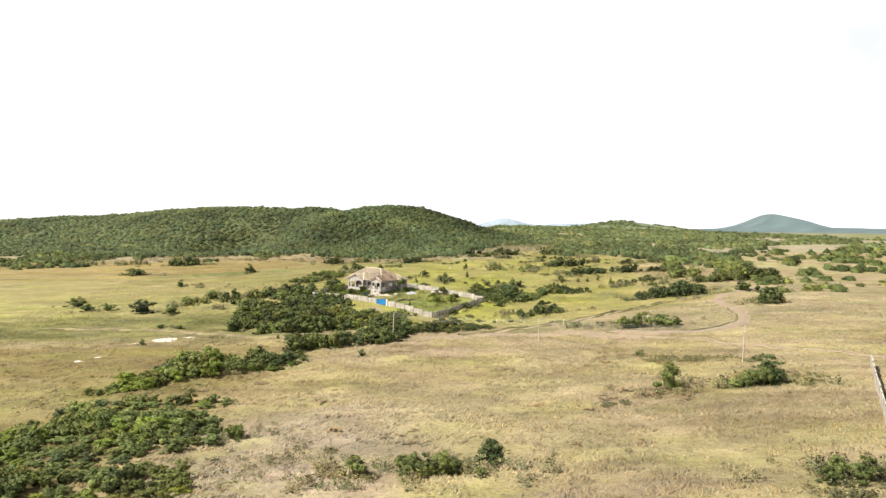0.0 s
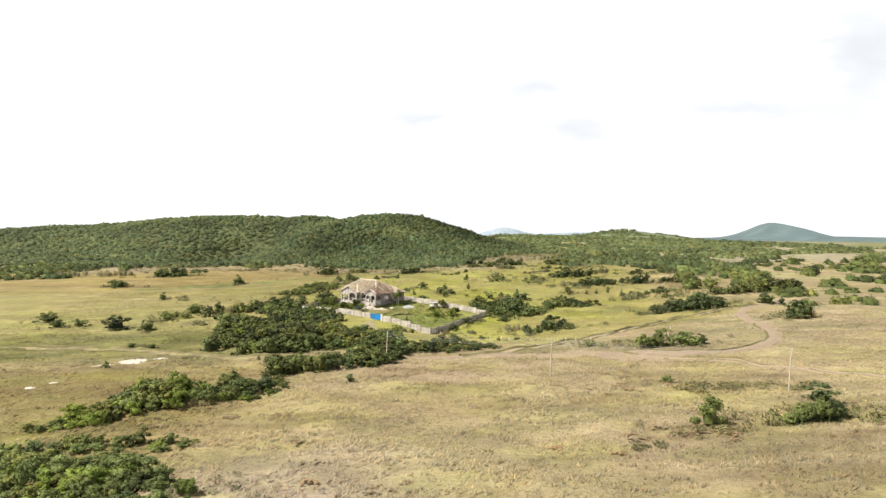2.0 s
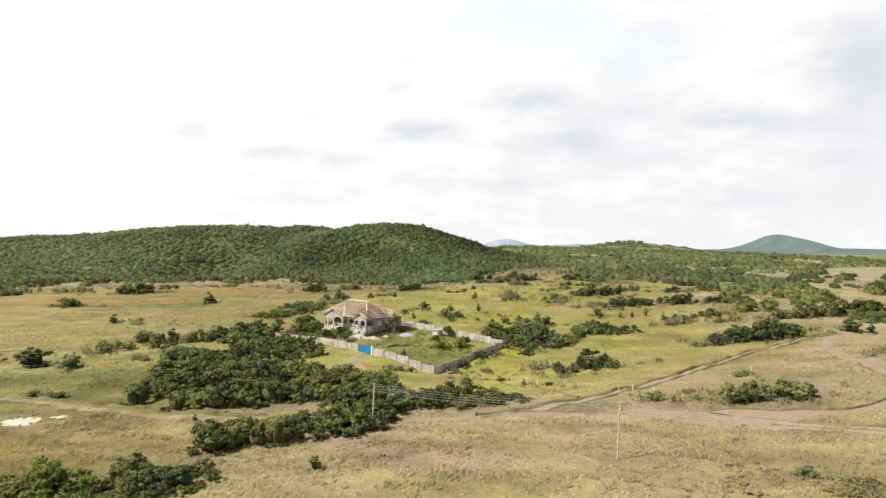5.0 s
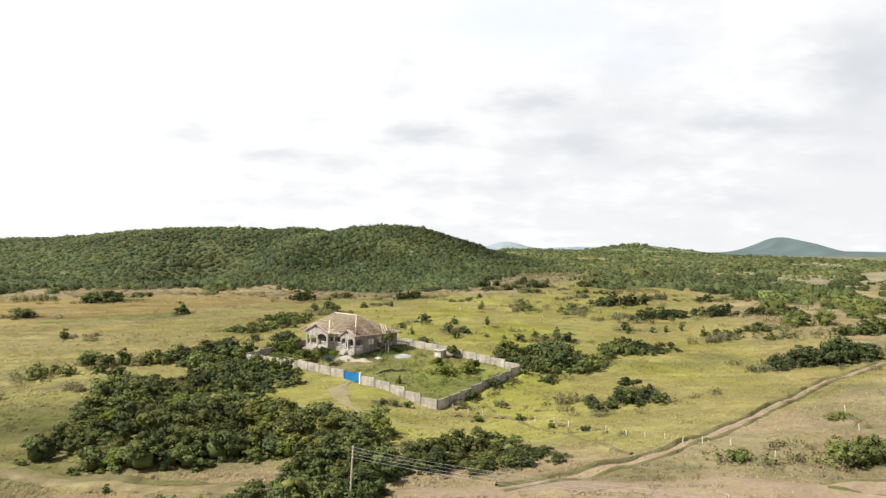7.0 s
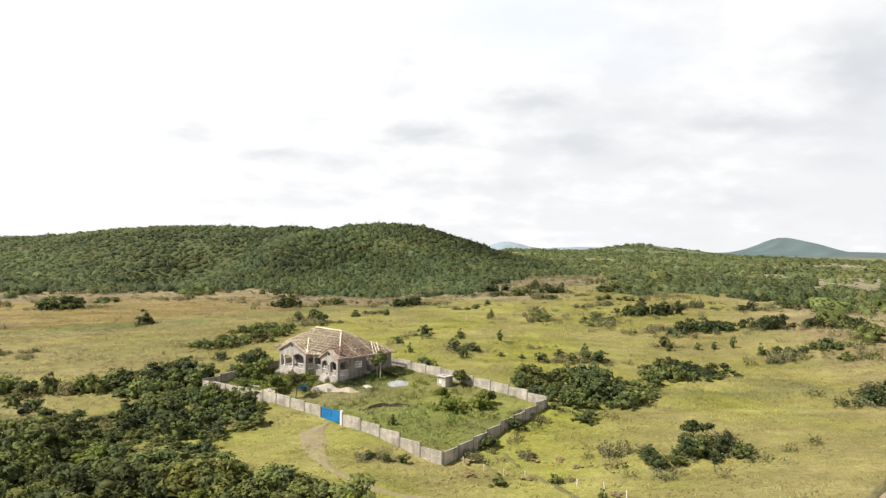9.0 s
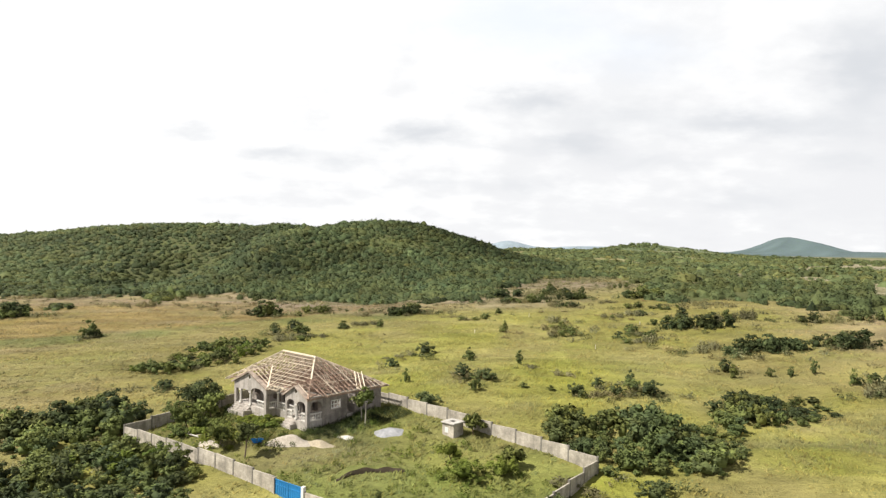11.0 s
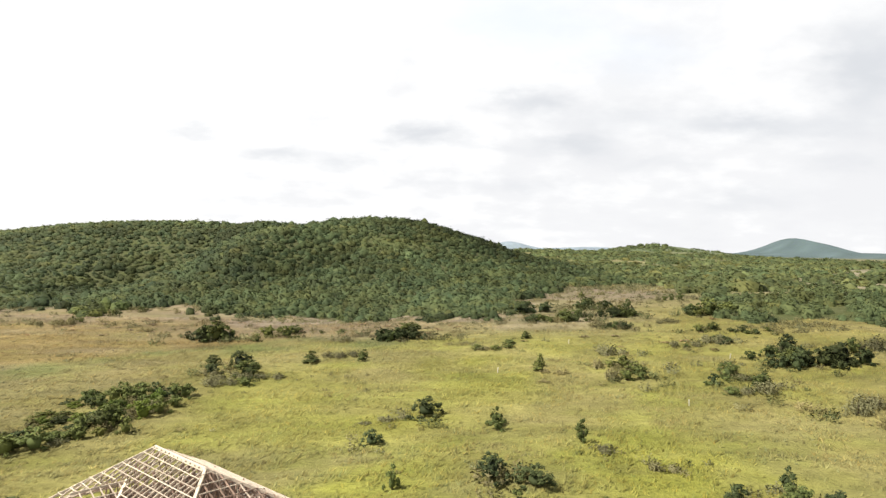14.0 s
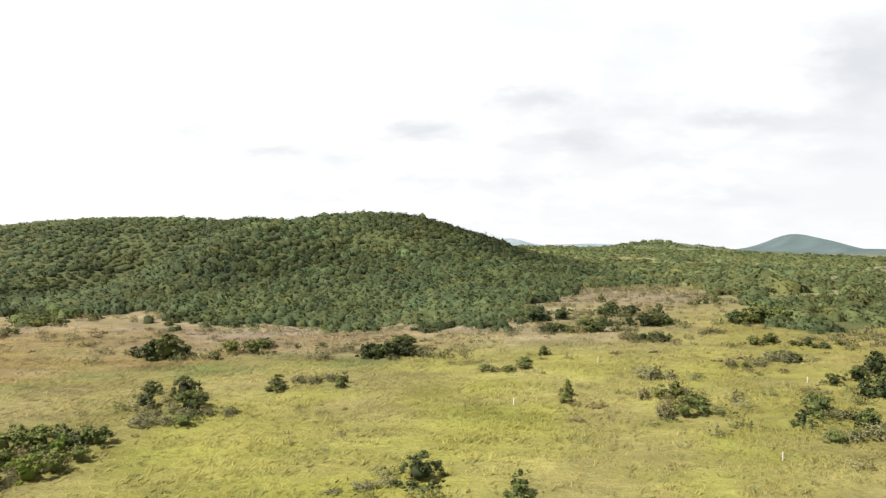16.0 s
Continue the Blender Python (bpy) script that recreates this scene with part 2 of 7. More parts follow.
def ground_colour(x, y):
    """The grass colour over the plan, linear, with haze painted on the far hills."""
    x, y = np.asarray(x, float), np.asarray(y, float)
    n1, n2, n3 = vnoise(x, y, 45, 11), vnoise(x, y, 14, 12), vnoise(x, y, 120, 13)
    wob = (n1 - 0.5) * 34 + (n2 - 0.5) * 12
    tan = np.array((0.268, 0.204, 0.106))
    straw = np.array((0.280, 0.238, 0.114))
    lime = np.array((0.260, 0.250, 0.047))
    green = np.array((0.160, 0.174, 0.046))
    orange = np.array((0.246, 0.182, 0.066))
    brown = np.array((0.284, 0.224, 0.142))
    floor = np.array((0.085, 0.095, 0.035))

    def blend(c, new_c, k):
        return c * (1 - k[..., None]) + new_c * k[..., None]

    def ramp_to(v, lo, hi):
        return np.clip((v - lo) / (hi - lo), 0, 1)

    c = np.broadcast_to(tan, x.shape + (3,)).copy()
    c = blend(c, straw, ramp_to(n2 + 0.5 * n1, 0.6, 1.0))
    c = blend(c, lime, 0.12 * ramp_to(n2, 0.55, 0.8) * ramp_to(100 - y + wob, -30, 20))
    beyond = ramp_to(y + wob * 0.5 + 0.12 * np.abs(x), 150, 172) * ramp_to(95 - x + wob, 0, 40)
    below_track = ramp_to(144.5 + (x - 4) * 0.72 - y + wob * 0.15, 0, 5) * ramp_to(x, 2, 10)
    beyond = beyond * (1 - below_track)
    c = blend(c, np.array((0.262, 0.204, 0.108)), below_track * ramp_to(y, 120, 142) * 0.55)
    c = blend(c, lime, beyond * (0.55 + 0.45 * ramp_to(n2, 0.35, 0.65)))
    c = blend(c, np.array((0.276, 0.234, 0.084)), beyond * (0.7 - 0.3 * ramp_to(y, 205, 230)) * ramp_to(n1, 0.46, 0.7))
    c = blend(c, np.array((0.226, 0.186, 0.064)), beyond * 0.65 * ramp_to(x + wob * 0.6, 24, 58))
    past_ditch = ramp_to(y - (297 + 0.36 * (x + 36)) + wob * 0.08, -2, 3) * ramp_to(-6 - x + wob * 0.5, 0, 16)
    left = np.maximum(ramp_to(-40 - x + wob * 0.6, 0, 18) * ramp_to(y + wob, 202, 240), past_ditch)
    c = blend(c, orange * 0.94, left)
    c = blend(c, np.array((0.250, 0.196, 0.090)), left * ramp_to(vnoise(x * 0.16, y, 5, 41), 0.48, 0.62) * 0.7)
    c = blend(c, np.array((0.140, 0.104, 0.046)), left * ramp_to(vnoise(x * 0.12, y, 3, 42), 0.60, 0.72) * 0.6)
    near_left = ramp_to(-12 - x + wob * 0.6, 0, 26) * ramp_to(150 - y, 0, 12)
    c = blend(c, np.array((0.218, 0.164, 0.060)), near_left * 0.95)
    c = blend(c, np.array((0.238, 0.204, 0.066)), near_left * ramp_to(vnoise(x * 0.45, y, 8, 27), 0.50, 0.62) * 0.7)
    front = ramp_to(150 - y, 0, 10)
    c = blend(c, np.array((0.290, 0.228, 0.112)), front * (1 - near_left) * 0.7)
    warm, gold = vnoise(x * 0.7, y, 15, 24), vnoise(x * 0.6, y, 9, 25)
    c = blend(c, np.array((0.288, 0.216, 0.124)), front * (1 - near_left) * ramp_to(warm, 0.48, 0.66) * 0.65)
    c = blend(c, np.array((0.290, 0.238, 0.096)), front * ramp_to(gold, 0.50, 0.66) * 0.65)
    # brown bands of the near grass, with the shade of its waves painted in
    c = blend(c, np.array((0.182, 0.130, 0.062)), front * ramp_to(vnoise(x * 0.35, y, 6, 26), 0.56, 0.70) * 0.5)
    c = blend(c, np.array((0.246, 0.210, 0.084)), ramp_to(-46 - x + wob * 0.4, 0, 20) * ramp_to(y, 150, 160) * ramp_to(280 - y, 0, 25) * 0.7)
    weedy = ramp_to(-34 - x + wob * 0.3, 0, 10) * ramp_to(y, 147, 153) * ramp_to(190 - y + wob * 0.4, 0, 14)
    c = blend(c, np.array((0.108, 0.102, 0.032)), weedy * (0.55 + 0.4 * ramp_to(vnoise(x * 0.5, y, 5, 28), 0.4, 0.6)))
    ditch = path_distance(x, y, DITCH)
    c = blend(c, np.array((0.165, 0.168, 0.056)), np.clip(1.6 - ditch / 4.5, 0, 1) * (0.45 + 0.5 * ramp_to(vnoise(x, y, 6, 29), 0.4, 0.6)))
    olive = ramp_to(-36 - x + wob * 0.4, 0, 12) * ramp_to(y + wob * 0.3, 234, 244) * ramp_to(288 + 0.35 * (x + 50) - y + wob * 0.2, 0, 8) * ramp_to(x + 90, 0, 20)
    c = blend(c, np.array((0.196, 0.190, 0.056)), olive * 0.4)
    scrub = ramp_to(y + wob * 0.4 + 0.10 * x, 304, 324) * ramp_to(30 - x + wob * 0.5, -10, 20)
    c = blend(c, brown, scrub * (0.55 + 0.45 * ramp_to(n2, 0.4, 0.6)))
    clear = gauss(x, y, 38, 372, 22, 22)
    c = blend(c, brown * np.array((0.86, 0.84, 0.84)), np.clip(clear * 1.3, 0, 1))
    hollow = gauss(x, y, -17, 74, 9, 11)
    c = blend(c, brown * 1.12, np.clip(hollow * 1.2, 0, 0.85) * ramp_to(n2, 0.3, 0.5))
    dusty = np.clip(1.25 - path_distance(x, y, ROAD_MAIN) / 2.2, 0, 1) * ramp_to(x, -12, 0) * ramp_to(n2, 0.25, 0.5)
    c = blend(c, np.array((0.288, 0.212, 0.142)), dusty * 0.5)
    edge = np.interp(x, WOOD_X[np.argsort(WOOD_X)], np.array([p[1] for p in WOOD_EDGE], float)[np.argsort(WOOD_X)])
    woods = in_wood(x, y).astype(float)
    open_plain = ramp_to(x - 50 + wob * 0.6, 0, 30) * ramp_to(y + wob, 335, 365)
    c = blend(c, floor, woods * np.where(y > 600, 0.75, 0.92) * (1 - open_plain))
    scrubby = np.array((0.168, 0.168, 0.074))
    c = blend(c, scrubby, open_plain * (0.65 + 0.35 * ramp_to(n2, 0.4, 0.6)))
    c = blend(c, straw, open_plain * ramp_to(vnoise(x, y * 0.4, 38, 22), 0.54, 0.64) * 0.8)
    yard = inside(x, y, COMPOUND).astype(float)
    c = blend(c, green, yard * (0.45 + 0.5 * ramp_to(n2, 0.4, 0.62)))
    c = blend(c, tan, yard * 0.6 * gauss(x, y, -19, 205, 6, 4))
    far = ramp_to(y + 0.4 * x, 480, 700) * (1 - woods)
    fartan = np.array((0.255, 0.215, 0.130))
    c = blend(c, fartan, far)
    c = blend(c, green * 0.8, far * ramp_to(vnoise(x, y * 0.35, 60, 21), 0.46, 0.56) * 0.9)
    c = blend(c, np.array((0.272, 0.230, 0.138)), in_clearing(x, y).astype(float))
    hill = ramp_to(y, 1050, 1200)
    c = blend(c, np.array((0.140, 0.160, 0.084)), hill * ramp_to(ground(x, y), 17, 24))
    # bluish haze of the far hills, painted into their colour
    far_haze = ramp_to(y, 2200, 2700)
    c = blend(c, np.array((0.110, 0.142, 0.136)), far_haze)
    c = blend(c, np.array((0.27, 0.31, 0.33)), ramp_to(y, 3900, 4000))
    rough = ramp_to(vnoise(x * 0.5, y, 4.5, 33), 0.52, 0.70) * ramp_to(vnoise(x, y, 38, 34), 0.36, 0.58) * ramp_to(340 - y, 0, 20) * (1 - 0.55 * ramp_to(y, 215, 235))
    c = blend(c, np.array((0.148, 0.138, 0.068)), rough * (0.5 - 0.3 * front))
    c = c * (1 - 0.05 * ramp_to(112 - y + 0.3 * x, 0, 30) - 0.2 * near_left * ramp_to(-34 - x, 0, 14))[..., None]
    streak = vnoise(x * 0.35 + y * 0.12, y, 3.2, 32, 2)
    c = c * np.array((0.86, 0.875, 1.0))
    return c * (0.83 + 0.28 * vnoise(x * 0.6, y, 7, 31))[..., None] * (0.75 + 0.50 * streak)[..., None] * (0.93 + 0.14 * n3)[..., None]


# ---- materials ----
def material(name, base, rough=0.8, spec=0.25):
    m = bpy.data.materials.new(name)
    m.use_nodes = True
    n, l = m.node_tree.nodes, m.node_tree.links
    b = n["Principled BSDF"]
    b.inputs["Base Color"].default_value = (*base, 1)
    b.inputs["Roughness"].default_value = rough
    b.inputs["Specular IOR Level"].default_value = spec
    return m, n, l, b


def noise_node(n, l, scale, detail=4.0, vector=None, rough=0.55):
    t = n.new("ShaderNodeTexNoise")
    t.inputs["Scale"].default_value, t.inputs["Detail"].default_value, t.inputs["Roughness"].default_value = scale, detail, rough
    if vector is not None:
        l.new(vector, t.inputs["Vector"])
    return t.outputs[0]


def map_range(n, l, value, lo, hi, a, b):
    r = n.new("ShaderNodeMapRange")
    for key, v in (("From Min", lo), ("From Max", hi), ("To Min", a), ("To Max", b)):
        r.inputs[key].default_value = v
    l.new(value, r.inputs["Value"])
    return r.outputs[0]


def times(n, l, colour, factor):
    v = n.new("ShaderNodeVectorMath")
    v.operation = "SCALE"
    l.new(colour, v.inputs[0])
    l.new(factor, v.inputs["Scale"])
    return v.outputs[0]


def mix_colour(n, l, factor, a, b):
    m = n.new("ShaderNodeMix")
    m.data_type = "RGBA"
    l.new(factor, m.inputs["Factor"])
    for key, c in (("A", a), ("B", b)):
        if isinstance(c, tuple):
            m.inputs[key].default_value = (*c, 1)
        else:
            l.new(c, m.inputs[key])
    return m.outputs["Result"]


def bump(n, l, height, strength, distance, shader):
    b = n.new("ShaderNodeBump")
    b.inputs["Strength"].default_value, b.inputs["Distance"].default_value = strength, distance
    l.new(height, b.inputs["Height"])
    l.new(b.outputs[0], shader.inputs["Normal"])


def streak_node(n, l, pos, amount):
    """Rain streaks that run down a wall, broken up by blotches."""
    long_map = n.new("ShaderNodeMapping")
    long_map.inputs["Scale"].default_value = (1.0, 1.0, 0.16)
    l.new(pos, long_map.inputs["Vector"])
    run, blotch = noise_node(n, l, 1.6, 4, long_map.outputs[0], 0.65), noise_node(n, l, 0.8, 5, pos, 0.7)
    both = n.new("ShaderNodeMath")
    both.operation = "ADD"
    l.new(run, both.inputs[0])
    l.new(blotch, both.inputs[1])
    return map_range(n, l, both.outputs[0], 0.8, 1.15, 1 - amount, 1 + amount * 0.35)


def surface(name, base, dark=0.75, light=1.12, coarse=0.7, fine=9.0, rough=0.85, relief=0.4, depth=0.02, spec=0.2, tint=None, streaks=0.0):
    """A worn surface: two scales of stain and a fine relief."""
    m, n, l, b = material(name, base, rough, spec)
    pos = n.new("ShaderNodeTexCoord").outputs["Object"]
    a, f = noise_node(n, l, coarse, 4, pos), noise_node(n, l, fine, 5, pos)
    rgb = n.new("ShaderNodeRGB")
    rgb.outputs[0].default_value = (*base, 1)
    colour = rgb.outputs[0]
    if tint:
        colour = mix_colour(n, l, map_range(n, l, a, 0.42, 0.62, 0, 1), colour, tint)
    colour = times(n, l, colour, map_range(n, l, a, 0.3, 0.7, dark, light))
    colour = times(n, l, colour, map_range(n, l, f, 0.3, 0.7, 0.82, 1.15))
    if streaks:
        colour = times(n, l, colour, streak_node(n, l, pos, streaks))
    info = n.new("ShaderNodeObjectInfo")
    colour = times(n, l, colour, map_range(n, l, info.outputs["Random"], 0, 1, 0.9, 1.08))
    l.new(colour, b.inputs["Base Color"])
    bump(n, l, f, relief, depth, b)
    return m


def grass_material():
    m, n, l, b = material("grassland", (0.3, 0.27, 0.1), 0.95, 0.08)
    att = n.new("ShaderNodeAttribute")
    att.attribute_name = "tone"
    geo = n.new("ShaderNodeNewGeometry")
    stretch = n.new("ShaderNodeMapping")
    stretch.inputs["Scale"].default_value = (0.55, 1.0, 1.0)
    l.new(geo.outputs["Position"], stretch.inputs["Vector"])
    v = stretch.outputs[0]
    tuft, clump, patch = noise_node(n, l, 2.6, 5, v, 0.65), noise_node(n, l, 0.55, 5, v, 0.6), noise_node(n, l, 0.13, 4, v)
    c = times(n, l, att.outputs["Color"], map_range(n, l, tuft, 0.28, 0.72, 0.86, 1.14))
    # clump tone also paints lit tops and shaded hollows into the grass colour
    c = times(n, l, c, map_range(n, l, clump, 0.3, 0.7, 0.80, 1.18))
    warm = n.new("ShaderNodeMix")
    warm.data_type = "RGBA"
    warm.blend_type = "MULTIPLY"
    warm.inputs["B"].default_value = (0.95, 1.03, 0.80, 1)
    l.new(map_range(n, l, patch, 0.42, 0.66, 0.0, 1.0), warm.inputs["Factor"])
    l.new(c, warm.inputs["A"])
    l.new(warm.outputs["Result"], b.inputs["Base Color"])
    h = n.new("ShaderNodeMath")
    h.operation = "MULTIPLY_ADD"
    l.new(clump, h.inputs[0])
    h.inputs[1].default_value = 1.6
    l.new(tuft, h.inputs[2])
    bump(n, l, h.outputs[0], 0.9, 0.33, b)
    return m


def blade_material():
    m, n, l, b = material("grass_blades", (0.3, 0.27, 0.1), 0.9, 0.1)
    att = n.new("ShaderNodeAttribute")
    att.attribute_name = "tone"
    geo = n.new("ShaderNodeNewGeometry")
    c = times(n, l, att.outputs["Color"], map_range(n, l, geo.outputs["Random Per Island"], 0, 1, 0.84, 1.16))
    l.new(c, b.inputs["Base Color"])
    tr = n.new("ShaderNodeBsdfTranslucent")
    l.new(c, tr.inputs["Color"])
    mx = n.new("ShaderNodeMixShader")
    mx.inputs[0].default_value = 0.25
    l.new(b.outputs[0], mx.inputs[1])
    l.new(tr.outputs[0], mx.inputs[2])
    l.new(mx.outputs[0], n["Material Output"].inputs["Surface"])
    return m


def leaf_material(name, deep, bright, glow=0.12):
    m, n, l, b = material(name, bright, 0.7, 0.10)
    geo = n.new("ShaderNodeNewGeometry")
    info = n.new("ShaderNodeObjectInfo")
    k = n.new("ShaderNodeMath")
    k.operation = "MULTIPLY_ADD"
    l.new(info.outputs["Random"], k.inputs[0])
    k.inputs[1].default_value = 0.35
    l.new(map_range(n, l, geo.outputs["Random Per Island"], 0, 1, 0.0, 0.65), k.inputs[2])
    patch = noise_node(n, l, 0.16, 3, geo.outputs["Position"])
    c = mix_colour(n, l, k.outputs[0], deep, bright)
    tone = n.new("ShaderNodeAttribute")
    tone.attribute_name = "tone"
    own = n.new("ShaderNodeVectorMath")
    own.operation = "MULTIPLY"
    l.new(c, own.inputs[0])
    l.new(tone.outputs["Color"], own.inputs[1])
    c = own.outputs[0]
    c = times(n, l, c, map_range(n, l, patch, 0.32, 0.68, 0.78, 1.24))
    broad = noise_node(n, l, 0.028, 3, geo.outputs["Position"])
    olive = n.new("ShaderNodeMix")
    olive.data_type, olive.blend_type = "RGBA", "MULTIPLY"
    olive.inputs["B"].default_value = (1.20, 1.08, 0.95, 1)
    l.new(map_range(n, l, noise_node(n, l, 0.06, 3, geo.outputs["Position"]), 0.46, 0.62, 0.0, 1.0), olive.inputs["Factor"])
    l.new(c, olive.inputs["A"])
    c = olive.outputs["Result"]
    c = times(n, l, c, map_range(n, l, broad, 0.35, 0.65, 0.72, 1.28))
    l.new(c, b.inputs["Base Color"])
    tr = n.new("ShaderNodeBsdfTranslucent")
    l.new(c, tr.inputs["Color"])
    mx = n.new("ShaderNodeMixShader")
    mx.inputs[0].default_value = glow
    l.new(b.outputs[0], mx.inputs[1])
    l.new(tr.outputs[0], mx.inputs[2])
    l.new(mx.outputs[0], n["Material Output"].inputs["Surface"])
    return m


def block_material(name, base, joint, course=0.225, length=0.45, strength=0.5):
    """Cement blocks, laid in courses that run round the walls."""
    m, n, l, b = material(name, base, 0.93, 0.12)
    pos = n.new("ShaderNodeTexCoord").outputs["Object"]
    sp = n.new("ShaderNodeSeparateXYZ")
    l.new(pos, sp.inputs[0])
    add = n.new("ShaderNodeMath")
    add.operation = "ADD"
    l.new(sp.outputs[0], add.inputs[0])
    l.new(sp.outputs[1], add.inputs[1])
    uv = n.new("ShaderNodeCombineXYZ")
    l.new(add.outputs[0], uv.inputs[0])
    l.new(sp.outputs[2], uv.inputs[1])
    br = n.new("ShaderNodeTexBrick")
    for key, v in (("Scale", 1.0), ("Mortar Size", 0.012), ("Brick Width", length), ("Row Height", course), ("Mortar Smooth", 0.3)):
        br.inputs[key].default_value = v
    br.inputs["Color1"].default_value, br.inputs["Color2"].default_value = (*base, 1), (*[v * 0.84 for v in base], 1)
    br.inputs["Mortar"].default_value = (*joint, 1)
    l.new(uv.outputs[0], br.inputs["Vector"])
    a, f = noise_node(n, l, 0.5, 5, pos), noise_node(n, l, 7, 4, pos)
    c = times(n, l, br.outputs["Color"], map_range(n, l, a, 0.32, 0.68, 0.72, 1.14))
    c = times(n, l, c, map_range(n, l, f, 0.3, 0.7, 0.86, 1.12))
    c = times(n, l, c, streak_node(n, l, pos, 0.3))
    l.new(c, b.inputs["Base Color"])
    bump(n, l, br.outputs["Fac"], -strength, 0.012, b)
    return m


GRASS, BLADE = grass_material(), blade_material()
LEAF_GREEN = leaf_material("leaves_green", (0.028, 0.040, 0.015), (0.168, 0.196, 0.058))
LEAF_DARK = leaf_material("leaves_dark", (0.015, 0.023, 0.011), (0.094, 0.116, 0.043))
LEAF_DRY = leaf_material("leaves_dry", (0.130, 0.128, 0.062), (0.285, 0.270, 0.140), 0.35)
LEAF_HILL = leaf_material("leaves_hillside", (0.036, 0.053, 0.024), (0.091, 0.112, 0.046), 0.15)
LEAF_PLAIN = leaf_material("leaves_plain", (0.044, 0.062, 0.026), (0.110, 0.134, 0.054), 0.15)
LEAF_YARD = leaf_material("leaves_yard", (0.040, 0.058, 0.020), (0.150, 0.186, 0.052), 0.15)
LEAF_SCRUB = leaf_material("leaves_scrub", (0.068, 0.086, 0.034), (0.135, 0.155, 0.062), 0.2)
LEAF_LIGHT = leaf_material("leaves_light", (0.068, 0.098, 0.020), (0.200, 0.250, 0.052), 0.3)
BARK = surface("bark", (0.16, 0.12, 0.085), coarse=2, fine=20)
PALE_BARK = surface("pale_bark", (0.42, 0.38, 0.31), coarse=2, fine=20)
BLOCK = block_material("cement_blocks", (0.300, 0.264, 0.228), (0.225, 0.206, 0.185))
FENCE_BLOCK = block_material("fence_blocks", (0.455, 0.41, 0.34), (0.37, 0.335, 0.28))
CEMENT = surface("cement_render", (0.44, 0.40, 0.355), dark=0.66, light=1.12, coarse=0.9, fine=8, tint=(0.35, 0.315, 0.275), streaks=0.3)
COPING = surface("stained_coping", (0.40, 0.325, 0.265), dark=0.6, light=1.15, coarse=1.1, fine=8, streaks=0.3)
PALE_CEMENT = surface("pale_cement", (0.62, 0.585, 0.53), dark=0.8, light=1.08, coarse=1.2, fine=9)
# pillar concrete darkened so each pillar reads as a shadow gap
PILLAR = surface("shade_darkened_concrete", (0.19, 0.175, 0.15), coarse=0.9, fine=9)
SLAB = surface("concrete_slab", (0.50, 0.47, 0.42), coarse=0.8, fine=10)
TIMBER = surface("new_timber", (0.57, 0.475, 0.365), dark=0.8, light=1.1, coarse=1.5, fine=14, rough=0.75)
TIMBER_BRIGHT = surface("pale_timber", (0.72, 0.62, 0.47), dark=0.88, light=1.08, coarse=1.5, fine=14, rough=0.75)
TIMBER_OLD = surface("brown_timber", (0.26, 0.185, 0.138), coarse=1.5, fine=14, tint=(0.36, 0.25, 0.185))
BLUE = surface("blue_paint", (0.018, 0.17, 0.40), dark=0.85, light=1.1, rough=0.45, spec=0.4, relief=0.1)
WHITE = surface("white_paint", (0.72, 0.70, 0.66), dark=0.9, light=1.05, rough=0.7)
SAND = surface("pale_sand", (0.41, 0.36, 0.295), dark=0.88, light=1.08, coarse=0.6, fine=5, relief=0.6, depth=0.06)
YELLOW_SAND = surface("yellow_sand", (0.37, 0.315, 0.225), dark=0.85, light=1.1, coarse=0.6, fine=5, relief=0.6, depth=0.06)
SHEET = surface("white_sheet", (0.30, 0.30, 0.305), dark=0.75, light=1.1, coarse=0.9, fine=4, rough=0.45, relief=0.5, depth=0.05)
DIRT = surface("red_dirt", (0.262, 0.198, 0.138), dark=0.82, light=1.12, coarse=0.25, fine=2.2, relief=0.7, depth=0.06, tint=(0.225, 0.176, 0.108))
# soil made darker to carry the shade under the bank's grass lip
SOIL_SHADE = surface("shaded_soil", (0.055, 0.042, 0.026), coarse=0.8, fine=4, relief=0.8, depth=0.08)
WORN = surface("worn_grass", (0.170, 0.134, 0.072), dark=0.75, light=1.15, coarse=0.4, fine=3, relief=0.6, depth=0.05, tint=(0.20, 0.17, 0.08))
TRODDEN = surface("trodden_grass", (0.250, 0.205, 0.120), dark=0.8, light=1.1, coarse=0.4, fine=3, relief=0.6, depth=0.05, tint=(0.23, 0.20, 0.09))
POLE = surface("weathered_pole", (0.43, 0.36, 0.28), coarse=1.2, fine=14)
WIRE = surface("wire", (0.30, 0.30, 0.30), rough=0.5)
PEG = surface("white_peg", (0.70, 0.67, 0.58), rough=0.8)


# ---- mesh helpers ----
def thing(name, label, category, at=(0, 0, 0), turn=0.0, group="", kind=""):
    ob = new(name)
    ob.matrix_basis = pose(*at, 0, 0, turn)
    return tagged(ob, label, category, group, kind)


def part(name, bm, mat, parent, label="", smooth=False):
    me = bpy.data.meshes.new(name)
    bm.to_mesh(me)
    bm.free()
    me.materials.append(mat)
    if smooth:
        me.shade_smooth()
    ob = new(name, me)
    ob.parent = parent
    if label:
        ob["label"] = label
    return ob


def shared(name, me, parent, m=None):
    ob = new(name, me)
    ob.parent = parent
    if m is not None:
        ob.matrix_basis = m
    return ob


